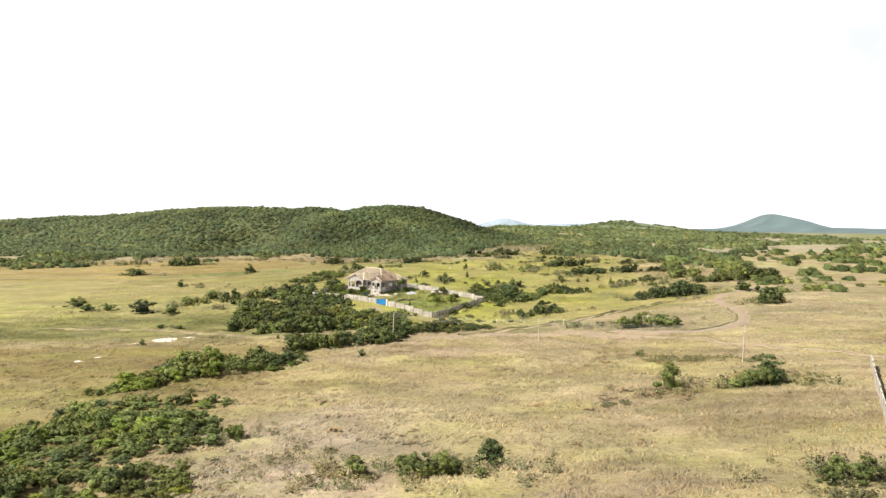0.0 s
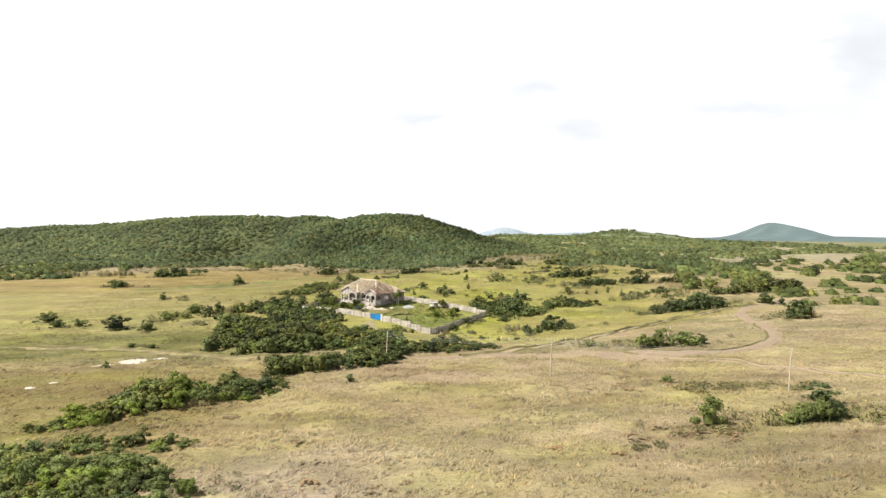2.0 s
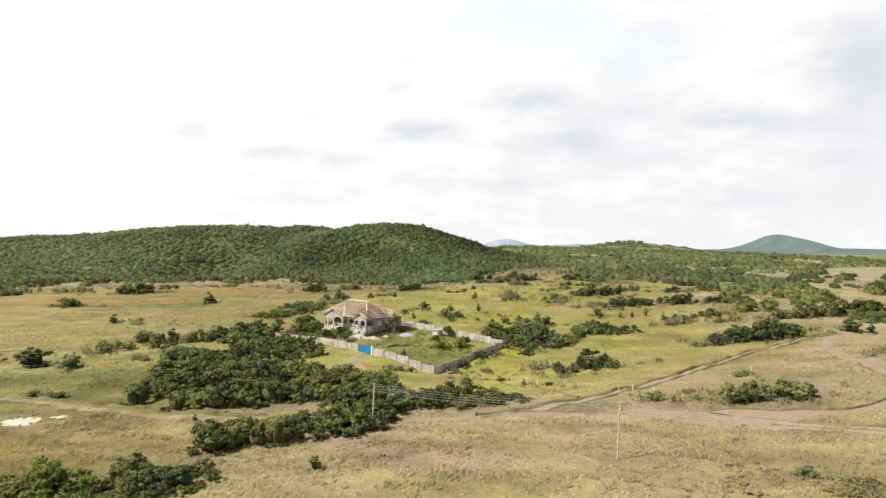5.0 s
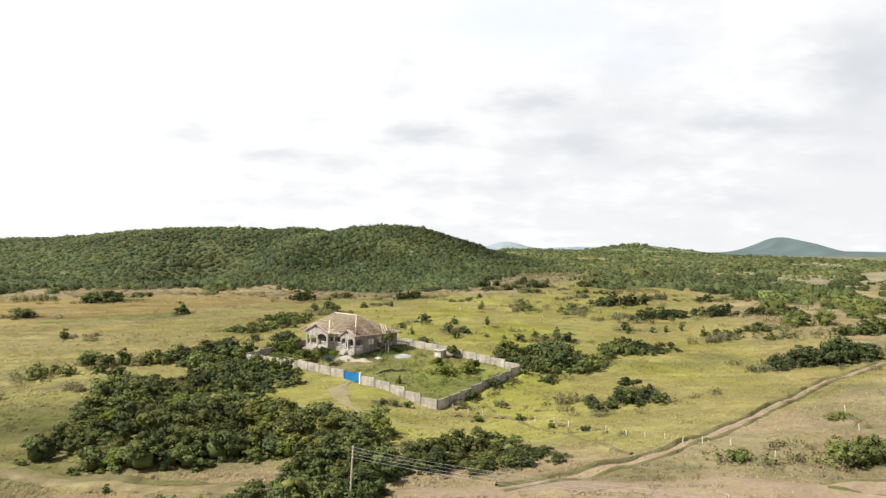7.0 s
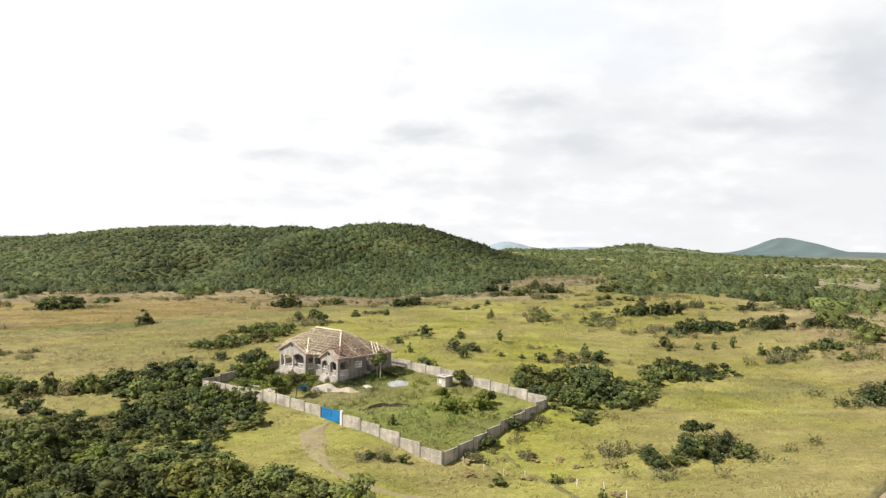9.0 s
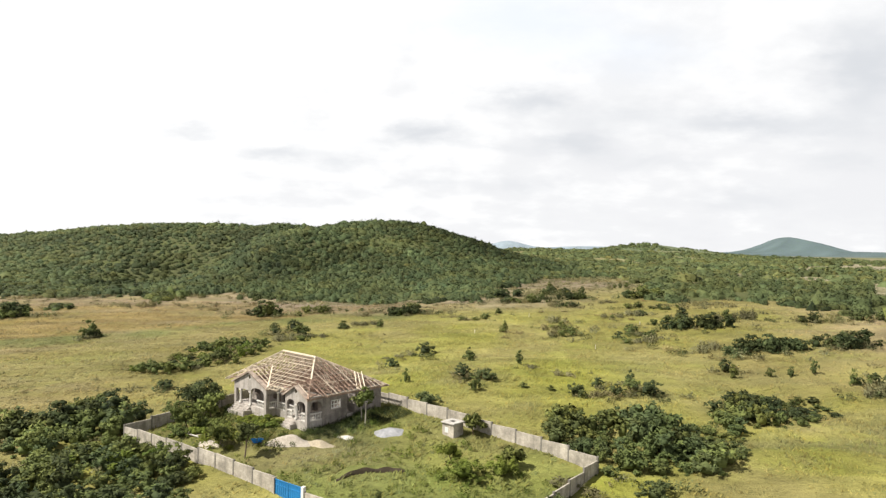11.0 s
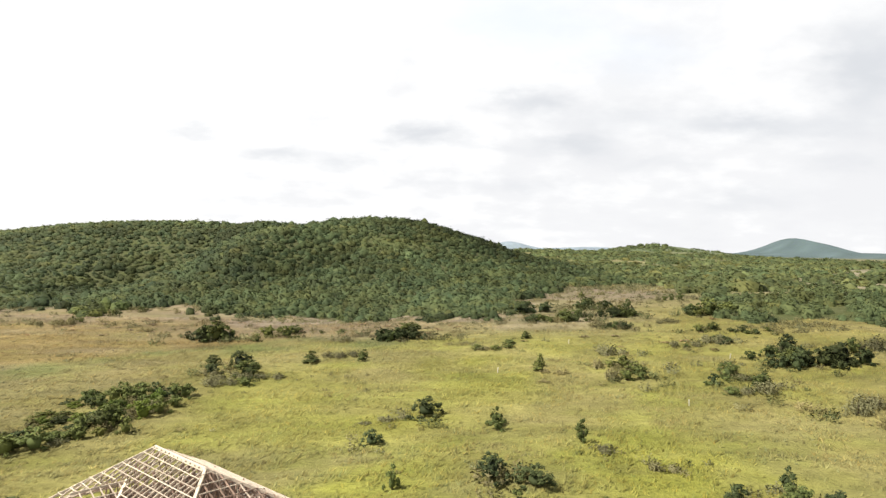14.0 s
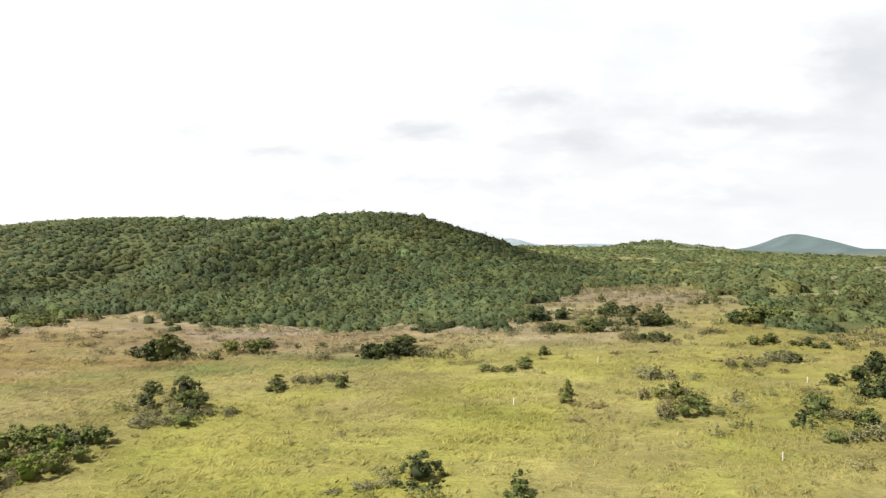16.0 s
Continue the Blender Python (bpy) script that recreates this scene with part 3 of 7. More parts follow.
def mesh_of(name, verts, faces, mat, smooth=False):
    """A mesh from arrays of vertices and of three- or four-cornered faces."""
    me = bpy.data.meshes.new(name)
    verts, faces = np.asarray(verts, np.float32), np.asarray(faces, np.int32)
    me.vertices.add(len(verts))
    me.vertices.foreach_set("co", verts.ravel())
    n, k = faces.shape
    me.loops.add(n * k)
    me.loops.foreach_set("vertex_index", faces.ravel())
    me.polygons.add(n)
    me.polygons.foreach_set("loop_start", np.arange(0, n * k, k, dtype=np.int32))
    me.polygons.foreach_set("use_smooth", np.full(n, smooth))
    me.update(calc_edges=True)
    me.materials.append(mat)
    return me


def set_tone(me, colours):
    att = me.attributes.new("tone", "FLOAT_COLOR", "POINT")
    rgba = np.ones((len(colours), 4), np.float32)
    rgba[:, :3] = colours
    att.data.foreach_set("color", rgba.ravel())


def set_normals(me, normals):
    """Soft shading normals, one for each vertex, so that leaves of one clump shade as one rounded form."""
    normals = np.asarray(normals, np.float32)
    normals = normals / (np.linalg.norm(normals, axis=1)[:, None] + 1e-9)
    att = me.attributes.new("custom_normal", "FLOAT_VECTOR", "POINT")
    att.data.foreach_set("vector", normals.astype(np.float32).ravel())


def box(bm, x0, x1, y0, y1, z0, z1, bevel=0.0):
    m = Matrix.LocRotScale(((x0 + x1) / 2, (y0 + y1) / 2, (z0 + z1) / 2), None, (x1 - x0, y1 - y0, z1 - z0))
    made = bmesh.ops.create_cube(bm, size=1, matrix=m)
    if bevel:
        edges = list({e for v in made["verts"] for e in v.link_edges})
        bmesh.ops.bevel(bm, geom=edges, offset=bevel, segments=1, affect="EDGES")
    return bm


def prism(bm, pts, y0, y1):
    """A flat outline in x and z, given depth from y0 to y1."""
    front = [bm.verts.new((x, y0, z)) for x, z in pts]
    rear = [bm.verts.new((x, y1, z)) for x, z in pts]
    bm.faces.new(front)
    bm.faces.new(rear[::-1])
    for i in range(len(pts)):
        j = (i + 1) % len(pts)
        bm.faces.new((front[j], front[i], rear[i], rear[j]))
    bmesh.ops.recalc_face_normals(bm, faces=bm.faces[:])
    return bm


def cone(bm, p, q, r0, r1, sides=8):
    p, q = Vector(p), Vector(q)
    d = q - p
    m = Matrix.Translation((p + q) / 2) @ d.to_track_quat("Z", "Y").to_matrix().to_4x4()
    bmesh.ops.create_cone(bm, cap_ends=True, segments=sides, radius1=r0, radius2=r1, depth=d.length, matrix=m)
    return bm


def beam_bm(p, q, w, h):
    """A board from p to q, w wide and h high."""
    p, q = Vector(p), Vector(q)
    d = (q - p).normalized()
    side = d.cross(Vector((0, 0, 1)))
    side = side.normalized() if side.length > 0.01 else Vector((1, 0, 0))
    up_v = side.cross(d)
    bm = bmesh.new()
    vs = []
    for end in (p, q):
        for a, b in ((-1, -1), (1, -1), (1, 1), (-1, 1)):
            vs.append(bm.verts.new(end + side * (a * w / 2) + up_v * (b * h / 2)))
    for f in ((0, 1, 2, 3), (7, 6, 5, 4), (0, 4, 5, 1), (1, 5, 6, 2), (2, 6, 7, 3), (3, 7, 4, 0)):
        bm.faces.new([vs[i] for i in f])
    bmesh.ops.recalc_face_normals(bm, faces=bm.faces[:])
    return bm


# ---- the ground: one sheet to the horizon ----
def spaced(lo, hi, step, out_lo, out_hi):
    """Even steps from lo to hi, then ever longer ones out to the limits."""
    mid_part = list(np.arange(lo, hi + step / 2, step))
    a, s = [], step
    v = lo
    while v > out_lo:
        s = min(s * 1.12, 120)
        v -= s
        a.append(v)
    b, s = [], step
    v = mid_part[-1]
    while v < out_hi:
        s = min(s * (1.065 if v < 900 else 1.08), 70)
        v += s
        b.append(v)
    return np.array(a[::-1] + mid_part + b)


def build_ground():
    xs, ys = spaced(-108, 108, 1.4, -3600, 4200), spaced(55, 330, 1.2, -500, 4700)
    gx, gy = np.meshgrid(xs, ys)
    z = ground(gx, gy)
    verts = np.stack([gx, gy, z], -1).reshape(-1, 3)
    nx, ny = len(xs), len(ys)
    i = np.arange((ny - 1) * nx).reshape(ny - 1, nx)[:, :-1].ravel()
    faces = np.stack([i, i + 1, i + nx + 1, i + nx], -1)
    me = mesh_of("ground", verts, faces, GRASS, smooth=True)
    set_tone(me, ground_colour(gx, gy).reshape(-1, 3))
    tagged(new("ground", me), "dry yellow-green savannah grassland rising to low hills", "ground", kind="structure")


build_ground()


def smooth_path(path, step=1.0):
    """Points every step or so along a rounded path (Catmull-Rom)."""
    p = [np.array(q, float) for q in path]
    p = [2 * p[0] - p[1]] + p + [2 * p[-1] - p[-2]]
    out = []
    for a, b, c, d in zip(p, p[1:], p[2:], p[3:]):
        n = max(2, int(np.linalg.norm(c - b) / step))
        for k in range(n):
            t = k / n
            out.append(0.5 * (2 * b + (c - a) * t + (2 * a - 5 * b + 4 * c - d) * t * t + (3 * b - a - 3 * c + d) * t ** 3))
    return np.array(out + [p[-2]])


def build_road(path, width, label, seed, ruts=0.06, ragged=0.5, mat=DIRT):
    c = smooth_path(path)
    d = np.gradient(c, axis=0)
    d /= np.linalg.norm(d, axis=1)[:, None]
    side = np.stack([d[:, 1], -d[:, 0]], -1)
    across = np.linspace(-1, 1, 11)
    s = np.arange(len(c))
    wl_, wr_ = [width * (1 - ragged / 2 + ragged * vnoise(s, s * 0 + k, 3.5, seed + k)) / 2 for k in (0, 9)]
    taper = np.clip(np.minimum(s, len(c) - 1 - s) / 4, 0.15, 1)
    half = np.where(across[None, :] < 0, wl_[:, None], wr_[:, None]) * taper[:, None]
    off = across[None, :] * half
    x, y = c[:, 0, None] + side[:, 0, None] * off, c[:, 1, None] + side[:, 1, None] * off
    profile = 0.07 - 0.11 * np.abs(across) ** 3 - ruts * np.exp(-((np.abs(across) - 0.5) / 0.16) ** 2)
    z = ground(x, y) + profile[None, :] + 0.05
    n, k = x.shape
    i = np.arange((n - 1) * k).reshape(n - 1, k)[:, :-1].ravel()
    me = mesh_of("road", np.stack([x, y, z], -1).reshape(-1, 3), np.stack([i, i + k, i + k + 1, i + 1], -1), mat, smooth=True)
    tagged(new("road", me), label, "dirt road", kind="structure")


def beside(path, off):
    """A path that runs off metres to the right of another."""
    c = smooth_path(path, 4.0)
    d = np.gradient(c, axis=0)
    d /= np.linalg.norm(d, axis=1)[:, None]
    return [tuple(p) for p in c + np.stack([d[:, 1], -d[:, 0]], -1) * off]


build_road(ROAD_MAIN[7:], 2.6, "worn reddish dirt road winding across the grass", 41, ragged=0.8)
build_road(ROAD_MAIN[:9], 2.4, "faint grassy end of the dirt road beside the thicket", 43, 0.1, 1.2, WORN)
for rut, seed in ((-0.75, 42), (0.75, 45)):
    build_road(beside(ROAD_BRANCH, rut), 0.75, "narrow wheel rut of a track leaving the dirt road", seed, 0.02, 1.0)
build_road(ROAD_GATE[:4], 2.9, "bare trodden ground before the blue gate", 44, 0.02, 1.3, TRODDEN)
build_road(ROAD_GATE[2:], 1.2, "faint trodden path leading from the blue gate", 46, 0.02, 1.3, TRODDEN)
build_road(ROAD_TRACK, 1.2, "pinkish dirt track running straight across the field", 47, 0.10, 0.5)


def verge(path, off, width, height, seed):
    """A low grassy bank thrown up along a track."""
    c = smooth_path(beside(path, off), 0.7)
    d = np.gradient(c, axis=0)
    d /= np.linalg.norm(d, axis=1)[:, None]
    side = np.stack([d[:, 1], -d[:, 0]], -1)
    s = np.arange(len(c))
    across = np.linspace(-1, 1, 7)
    w = width * (0.55 + 0.9 * vnoise(s, s * 0, 3, seed))
    h = height * np.clip(vnoise(s, s * 0 + 5, 4, seed + 1) * 2 - 0.25, 0.1, 1.4)
    o = across[None, :] * w[:, None] / 2
    x, y = c[:, 0, None] + side[:, 0, None] * o, c[:, 1, None] + side[:, 1, None] * o
    z = ground(x, y) + h[:, None] * (1 - across[None, :] ** 2) * (0.7 + 0.6 * vnoise(x, y, 0.8, seed + 2)) - 0.03
    n, k = x.shape
    i = np.arange((n - 1) * k).reshape(n - 1, k)[:, :-1].ravel()
    me = mesh_of("verge", np.stack([x, y, z], -1).reshape(-1, 3), np.stack([i, i + k, i + k + 1, i + 1], -1), GRASS, smooth=True)
    set_tone(me, np.tile(np.array((0.135, 0.120, 0.058)), (n * k, 1)) * (0.7 + 0.6 * vnoise(x, y, 1.5, seed + 3)).reshape(-1, 1))
    tagged(new("verge", me), "low dark grassy bank along the edge of the dirt track", "bank", kind="structure")


verge(ROAD_TRACK, -0.85, 1.0, 0.46, 58)
verge(ROAD_TRACK, 0.75, 0.8, 0.32, 63)
verge(ROAD_TRACK, 0.05, 0.35, 0.16, 64)
verge(ROAD_MAIN[:8], -1.3, 1.2, 0.45, 66)
verge(ROAD_BRANCH, -1.0, 0.6, 0.28, 72)
verge(ROAD_MAIN[12:20], -1.5, 0.6, 0.24, 75)
verge([(5, 188), (8, 181), (11, 174.5), (13.5, 167.5), (17, 159.5), (19.5, 154)], 0, 0.8, 0.24, 69)
build_road([(14, 143.5), (24, 141.6), (36, 139.3), (50, 139.8)], 3.0, "bare dirt verge beside the road", 49, 0.02, 1.2)


# ---- foliage ----
def leaf_sprays(rng, centres, normals, size, aspect=1.6):
    """Small three-cornered leaf sprays at centres, facing roughly along normals."""
    n = len(centres)
    t = rng.normal(size=(n, 3))
    u = np.cross(normals, t)
    u /= np.linalg.norm(u, axis=1)[:, None] + 1e-9
    v = np.cross(normals, u)
    s = size * rng.uniform(0.6, 1.4, n)[:, None]
    q = np.stack([centres - u * s * aspect * 0.5 - v * s * 0.45, centres - u * s * aspect * 0.35 + v * s * 0.5, centres + u * s * aspect * 0.7 - normals * s * 0.25], 1)
    return q.reshape(-1, 3), np.arange(n * 3).reshape(-1, 3)[:, ::-1].copy()


ICO = [(0, 0, 1)] + [(0.894 * math.cos(k * 1.2566), 0.894 * math.sin(k * 1.2566), 0.447) for k in range(5)]
ICO = np.array(ICO + [(0.894 * math.cos((k + 0.5) * 1.2566), 0.894 * math.sin((k + 0.5) * 1.2566), -0.447) for k in range(5)] + [(0, 0, -1)])
ICO_TRI = np.array([f for k in range(5) for f in ((0, 1 + k, 1 + (k + 1) % 5), (1 + k, 6 + k, 1 + (k + 1) % 5), (1 + (k + 1) % 5, 6 + k, 6 + (k + 1) % 5))])


def crown_arrays(seed, lumps=12, leaves=34, size=0.055, low=0.05, spike=0.0, airy=0.0, flat=1.0, tall=0.0):
    """A crown about one wide and one high: rounded lumps of small leaf sprays over a dome, uneven in height."""
    rng = np.random.default_rng(seed)
    cs, ns, soft_n, hearts = [], [], [], []
    turn, ph = rng.uniform(0, 2 * np.pi), rng.uniform(0, 2 * np.pi, 3)
    middle = np.array((0, 0, 0.12))
    for i in range(lumps):
        a = turn + i * 2.4 + rng.normal() * 0.25
        r = 0.37 * np.sqrt((i + rng.uniform(0, 1)) / lumps)
        lobes = 1 + 0.16 * np.sin(2 * a + ph[0]) + 0.12 * np.sin(3 * a + ph[1])
        rad = np.array((0.145 / flat ** 0.75, 0.145 / flat ** 0.75, 0.15)) * rng.uniform(0.6, 1.35)
        top = np.sqrt(max(0.05, 1 - (r / 0.50) ** 2)) * rng.uniform(0.66, 1.08)
        if i < 2 and tall:
            top, rad = 1.0 + tall * rng.uniform(0.2, 1), rad * 0.75
        centre = np.array((r * lobes * np.cos(a), r * lobes * np.sin(a), max(low + 0.06, top - rad[2])))
        if i % 4 == 3:
            centre = np.array((0.43 * lobes * np.cos(a), 0.45 * lobes * np.sin(a), low + 0.05))
            rad = rad * 0.7
        hearts.append((centre, rad * 0.64))
        d = rng.normal(size=(leaves, 3))
        d[:, 2] = np.abs(d[:, 2]) * 1.25 - 0.62
        d /= np.linalg.norm(d, axis=1)[:, None]
        cs.append(centre + d * rad * (0.80 - airy + (0.42 + 2 * airy) * rng.uniform(0, 1, (leaves, 1)) ** 1.5))
        nn = d + rng.normal(size=(leaves, 3)) * 0.5 + np.array((-0.1, 0, 0.3))
        nn /= np.linalg.norm(nn, axis=1)[:, None]
        ns.append(nn)
        soft_n.append(0.55 * d + 0.6 * nn + 0.4 * (centre - middle) / 0.5)
    for i in range(int(spike)):
        a, r = rng.uniform(0, 2 * np.pi), 0.28 * np.sqrt(rng.uniform(0, 1))
        h, k = rng.uniform(0.7, 1.05), rng.uniform(0, 1, 12)
        base, tip = np.array((r * np.cos(a), r * np.sin(a), 0.2)), np.array((r * 1.5 * np.cos(a), r * 1.5 * np.sin(a), h))
        cs.append(base + (tip - base) * k[:, None] + rng.normal(size=(12, 3)) * 0.04)
        nn = rng.normal(size=(12, 3)) + np.array((0, 0, 0.5))
        soft_n.append(nn)
        ns.append(nn / np.linalg.norm(nn, axis=1)[:, None])
    c, nrm = np.concatenate(cs), np.concatenate(ns)
    c[:, 2] = np.maximum(c[:, 2], 0.03)
    lv, lf = leaf_sprays(rng, c, nrm, size)
    ln = np.repeat(np.concatenate(soft_n), 3, 0) + (np.array((0, 0, 0.7)) if airy else 0.0)
    ln /= np.linalg.norm(ln, axis=1)[:, None]
    if airy:
        return lv, lf, ln
    # a dense leafy heart to each lump, and one to the whole
    hearts.append((np.array((0, 0, 0.30)), np.array((0.24, 0.24, 0.36))))
    hv = np.concatenate([q + ICO * r * rng.uniform(0.84, 1.10, (12, 1)) for q, r in hearts])
    hv[:, 2] = np.maximum(hv[:, 2], 0.0)
    hf = np.concatenate([ICO_TRI + 12 * i for i in range(len(hearts))])
    hn = np.concatenate([ICO + 0.5 * (q - middle) + rng.normal(size=(12, 3)) * 0.15 for q, r in hearts])
    return np.concatenate([lv, hv]), np.concatenate([lf, hf + len(lv)]), np.concatenate([ln, hn / np.linalg.norm(hn, axis=1)[:, None]])


def feather_arrays(seed, twigs, leaves, spread=0.47):
    """A half-dry shrub about one wide and one high: thin twigs fanning up, with narrow leaves along them."""
    rng = np.random.default_rng(seed)
    a, r = rng.uniform(0, 2 * np.pi, twigs), spread * np.sqrt(rng.uniform(0, 1, twigs))
    lobes = 1 + 0.2 * np.sin(2 * a + rng.uniform(0, 6)) + 0.15 * np.sin(3 * a + rng.uniform(0, 6))
    flat = np.stack([np.cos(a) * lobes, np.sin(a) * lobes, 0 * a], -1) * r[:, None]
    top = np.sqrt(1 - (r / 0.55) ** 2) * rng.uniform(0.45, 1.05, twigs)
    base, tip = flat * 0.6, flat * 1.05 + np.stack([0 * a, 0 * a, top], -1)
    side = np.stack([-np.sin(a), np.cos(a), 0 * a], -1)
    tris, nors = [np.stack([base - side * 0.008, base + side * 0.008, tip], 1)], [flat * 1.4 + np.array((0, 0, 0.8))]
    for k in range(leaves):
        at = base + (tip - base) * rng.uniform(0.30, 1.0, (twigs, 1)) + rng.normal(size=(twigs, 3)) * 0.028
        along = (tip - base) * 0.8 + rng.normal(size=(twigs, 3)) * 0.34
        along /= np.linalg.norm(along, axis=1)[:, None]
        wide = np.cross(along, rng.normal(size=(twigs, 3)))
        wide /= np.linalg.norm(wide, axis=1)[:, None]
        s = rng.uniform(0.07, 0.15, (twigs, 1))
        tris.append(np.stack([at - wide * s * 0.32, at + wide * s * 0.32, at + along * s], 1))
        nors.append(flat * 1.6 + rng.normal(size=(twigs, 3)) * 0.25 + np.array((0, 0, 0.75)))
    v, n = np.concatenate(tris), np.concatenate(nors)
    n /= np.linalg.norm(n, axis=1)[:, None]
    back = (np.cross(v[:, 1] - v[:, 0], v[:, 2] - v[:, 0]) * n).sum(1) < 0
    v[back] = v[back][:, ::-1]
    v = v.reshape(-1, 3)
    v[:, 2] = np.maximum(v[:, 2], 0.0)
    return v, np.arange(len(v)).reshape(-1, 3), np.repeat(n, 3, 0)


def stems_bm(seed, count=5, top=0.6, thick=0.02, spread=0.3):
    rng = random.Random(seed)
    bm = bmesh.new()
    for i in range(count):
        a = rng.uniform(0, 6.28)
        r = spread * rng.uniform(0.4, 1)
        mid_p = (r * 0.45 * math.cos(a), r * 0.45 * math.sin(a), top * 0.5)
        cone(bm, (0.03 * math.cos(a), 0.03 * math.sin(a), -0.06), mid_p, thick, thick * 0.7, 5)
        cone(bm, mid_p, (r * math.cos(a), r * math.sin(a), top * rng.uniform(0.8, 1.15)), thick * 0.7, thick * 0.3, 5)
    return bm


KINDS = {
    "leafy": (LEAF_GREEN, dict(lumps=15, leaves=36, size=0.056, tall=0.03), "leafy green bush standing in dry grass", "bush"),
    "dark": (LEAF_DARK, dict(lumps=16, leaves=34, size=0.056, tall=0.05), "dense dark-green bush standing in dry grass", "bush"),
    "bright": (LEAF_LIGHT, dict(lumps=15, leaves=40, size=0.056), "bright-green leafy bush growing in the yard", "bush"),
    "yard": (LEAF_YARD, dict(lumps=15, leaves=40, size=0.056), "leafy green bush growing inside the compound wall", "bush"),
    "dry": (LEAF_DRY, dict(twigs=76, leaves=6), "grey-green half-dry shrub in the grass", "shrub"),
    "sapling": (LEAF_GREEN, dict(lumps=9, leaves=44, size=0.075, low=0.12, spike=6, tall=0.1), "small upright sapling alone in the grass", "sapling"),
}
PROTOS, WIDE, NEAR = {}, {}, {}
for kind_index, (kind_name, (mat, args, label, category)) in enumerate(KINDS.items()):
    PROTOS[kind_name] = []
    for i in range(5):
        v, f, n = (feather_arrays if kind_name == "dry" else crown_arrays)(100 * kind_index + i, **args)
        crown = mesh_of("crown", v, f, mat, True)
        set_normals(crown, n)
        set_tone(crown, np.ones((len(v), 3)))
        sb = stems_bm(100 * kind_index + i)
        stem = bpy.data.meshes.new("stem")
        sb.to_mesh(stem)
        sb.free()
        stem.materials.append(BARK)
        PROTOS[kind_name].append((crown, stem))
        if kind_name in ("leafy", "dark"):
            v, f, n = crown_arrays(100 * kind_index + 20 + i, lumps=22, leaves=80, size=0.038, tall=0.03)
            near_crown = mesh_of("crown", v, f, mat, True)
            set_normals(near_crown, n)
            set_tone(near_crown, np.ones((len(v), 3)))
            NEAR.setdefault(kind_name, []).append((near_crown, stem))
        if args.get("lumps", 0) >= 14:
            v, f, n = crown_arrays(100 * kind_index + 50 + i, lumps=30, leaves=24, size=0.042, flat=2.0)
            broad_crown = mesh_of("crown", v, f, mat, True)
            set_normals(broad_crown, n)
            set_tone(broad_crown, np.ones((len(v), 3)))
            sb = stems_bm(100 * kind_index + 50 + i, 7, 0.3, 0.008, 0.3)
            low_stem = bpy.data.meshes.new("stem")
            sb.to_mesh(low_stem)
            sb.free()
            low_stem.materials.append(BARK)
            WIDE.setdefault(kind_name, []).append((broad_crown, low_stem))

plant_rng = random.Random(7)


def plant(kind_name, x, y, w, h, name=None):
    if kind_name == "leafy" and inside(x, y, COMPOUND):
        kind_name = "bright" if x > -15 else "yard"
    mat, args, label, category = KINDS[kind_name]
    broad = w > 1.5 * h and kind_name in WIDE
    crown, stem = plant_rng.choice(WIDE[kind_name] if broad else NEAR[kind_name] if y < 110 and kind_name in NEAR else PROTOS[kind_name])
    if kind_name == "yard":
        w, h = w * 0.8, h * 0.75
    if broad:
        w, h = w * 0.88, h * 0.86
    ob = new(name or category)
    k = plant_rng.uniform(0.9, 1.1)
    ob.matrix_basis = Matrix.LocRotScale((x, y, gz(x, y) - 0.05), Euler((0, 0, plant_rng.uniform(0, 6.28))), (w * k, w / k, h))
    tagged(ob, label, category, {"bush": "bushes on the grassland", "shrub": "dry shrubs on the grassland", "sapling": "saplings on the grassland"}[category])
    shared("crown", crown, ob)
    shared("stem", stem, ob)
    return ob


def plant_row(kind_name, x, y, w, h):
    """A bush; a broad one is a row of several."""
    n = max(1, int(round(w / max(1.7 * h, 2.2))))
    if kind_name == "dry":
        n = max(1, int(round(w / 2.1)))
    for i in range(n):
        dx = (i - (n - 1) / 2) * w / n
        s = plant_rng.uniform(0.72, 1.15) if n > 1 else 1.0
        kind_here = "leafy" if kind_name == "dry" and n > 2 and plant_rng.random() < 0.22 else kind_name
        plant(kind_here, x + dx, y + (plant_rng.uniform(-1.1, 1.1) if n > 1 else 0) + w / n * 0.3, w / n * (1.25 if n > 1 else 1.1) * s, h * s * 1.05)


LEAFY_A = [
    (39.4, 62.4, 5.7, 3.2), (4.0, 64.0, 1.8, 0.9), (-4.7, 65.1, 6.4, 3.2), (32.3, 94.6, 3.6, 3.6), (38.9, 97.1, 4.6, 2.8), (49.5, 97.1, 3.3, 2.4),
    (34.9, 118.0, 2.7, 1.2), (39.9, 147.1, 4.8, 3.1), (29.8, 149.5, 3.5, 1.9), (39.7, 151.8, 4.3, 2.9), (49.0, 165.9, 3.4, 1.4),
    (25.2, 181.0, 5.4, 3.3), (-8.9, 181.8, 5.8, 1.7), (-73.3, 183.3, 4.9, 4.1), (3.3, 188.5, 3.5, 2.1), (-97.7, 192.2, 10.8, 3.6),
    (6.8, 193.3, 3.0, 2.4), (-1.3, 198.5, 4.7, 2.8), (2.5, 199.8, 3.9, 3.1), (-108.6, 200.6, 7.6, 4.2), (-72.9, 201.0, 8.9, 3.9),
    (13.4, 201.2, 2.4, 1.6), (-75.6, 203.3, 6.7, 3.0), (76.6, 203.9, 6.2, 4.0),
]
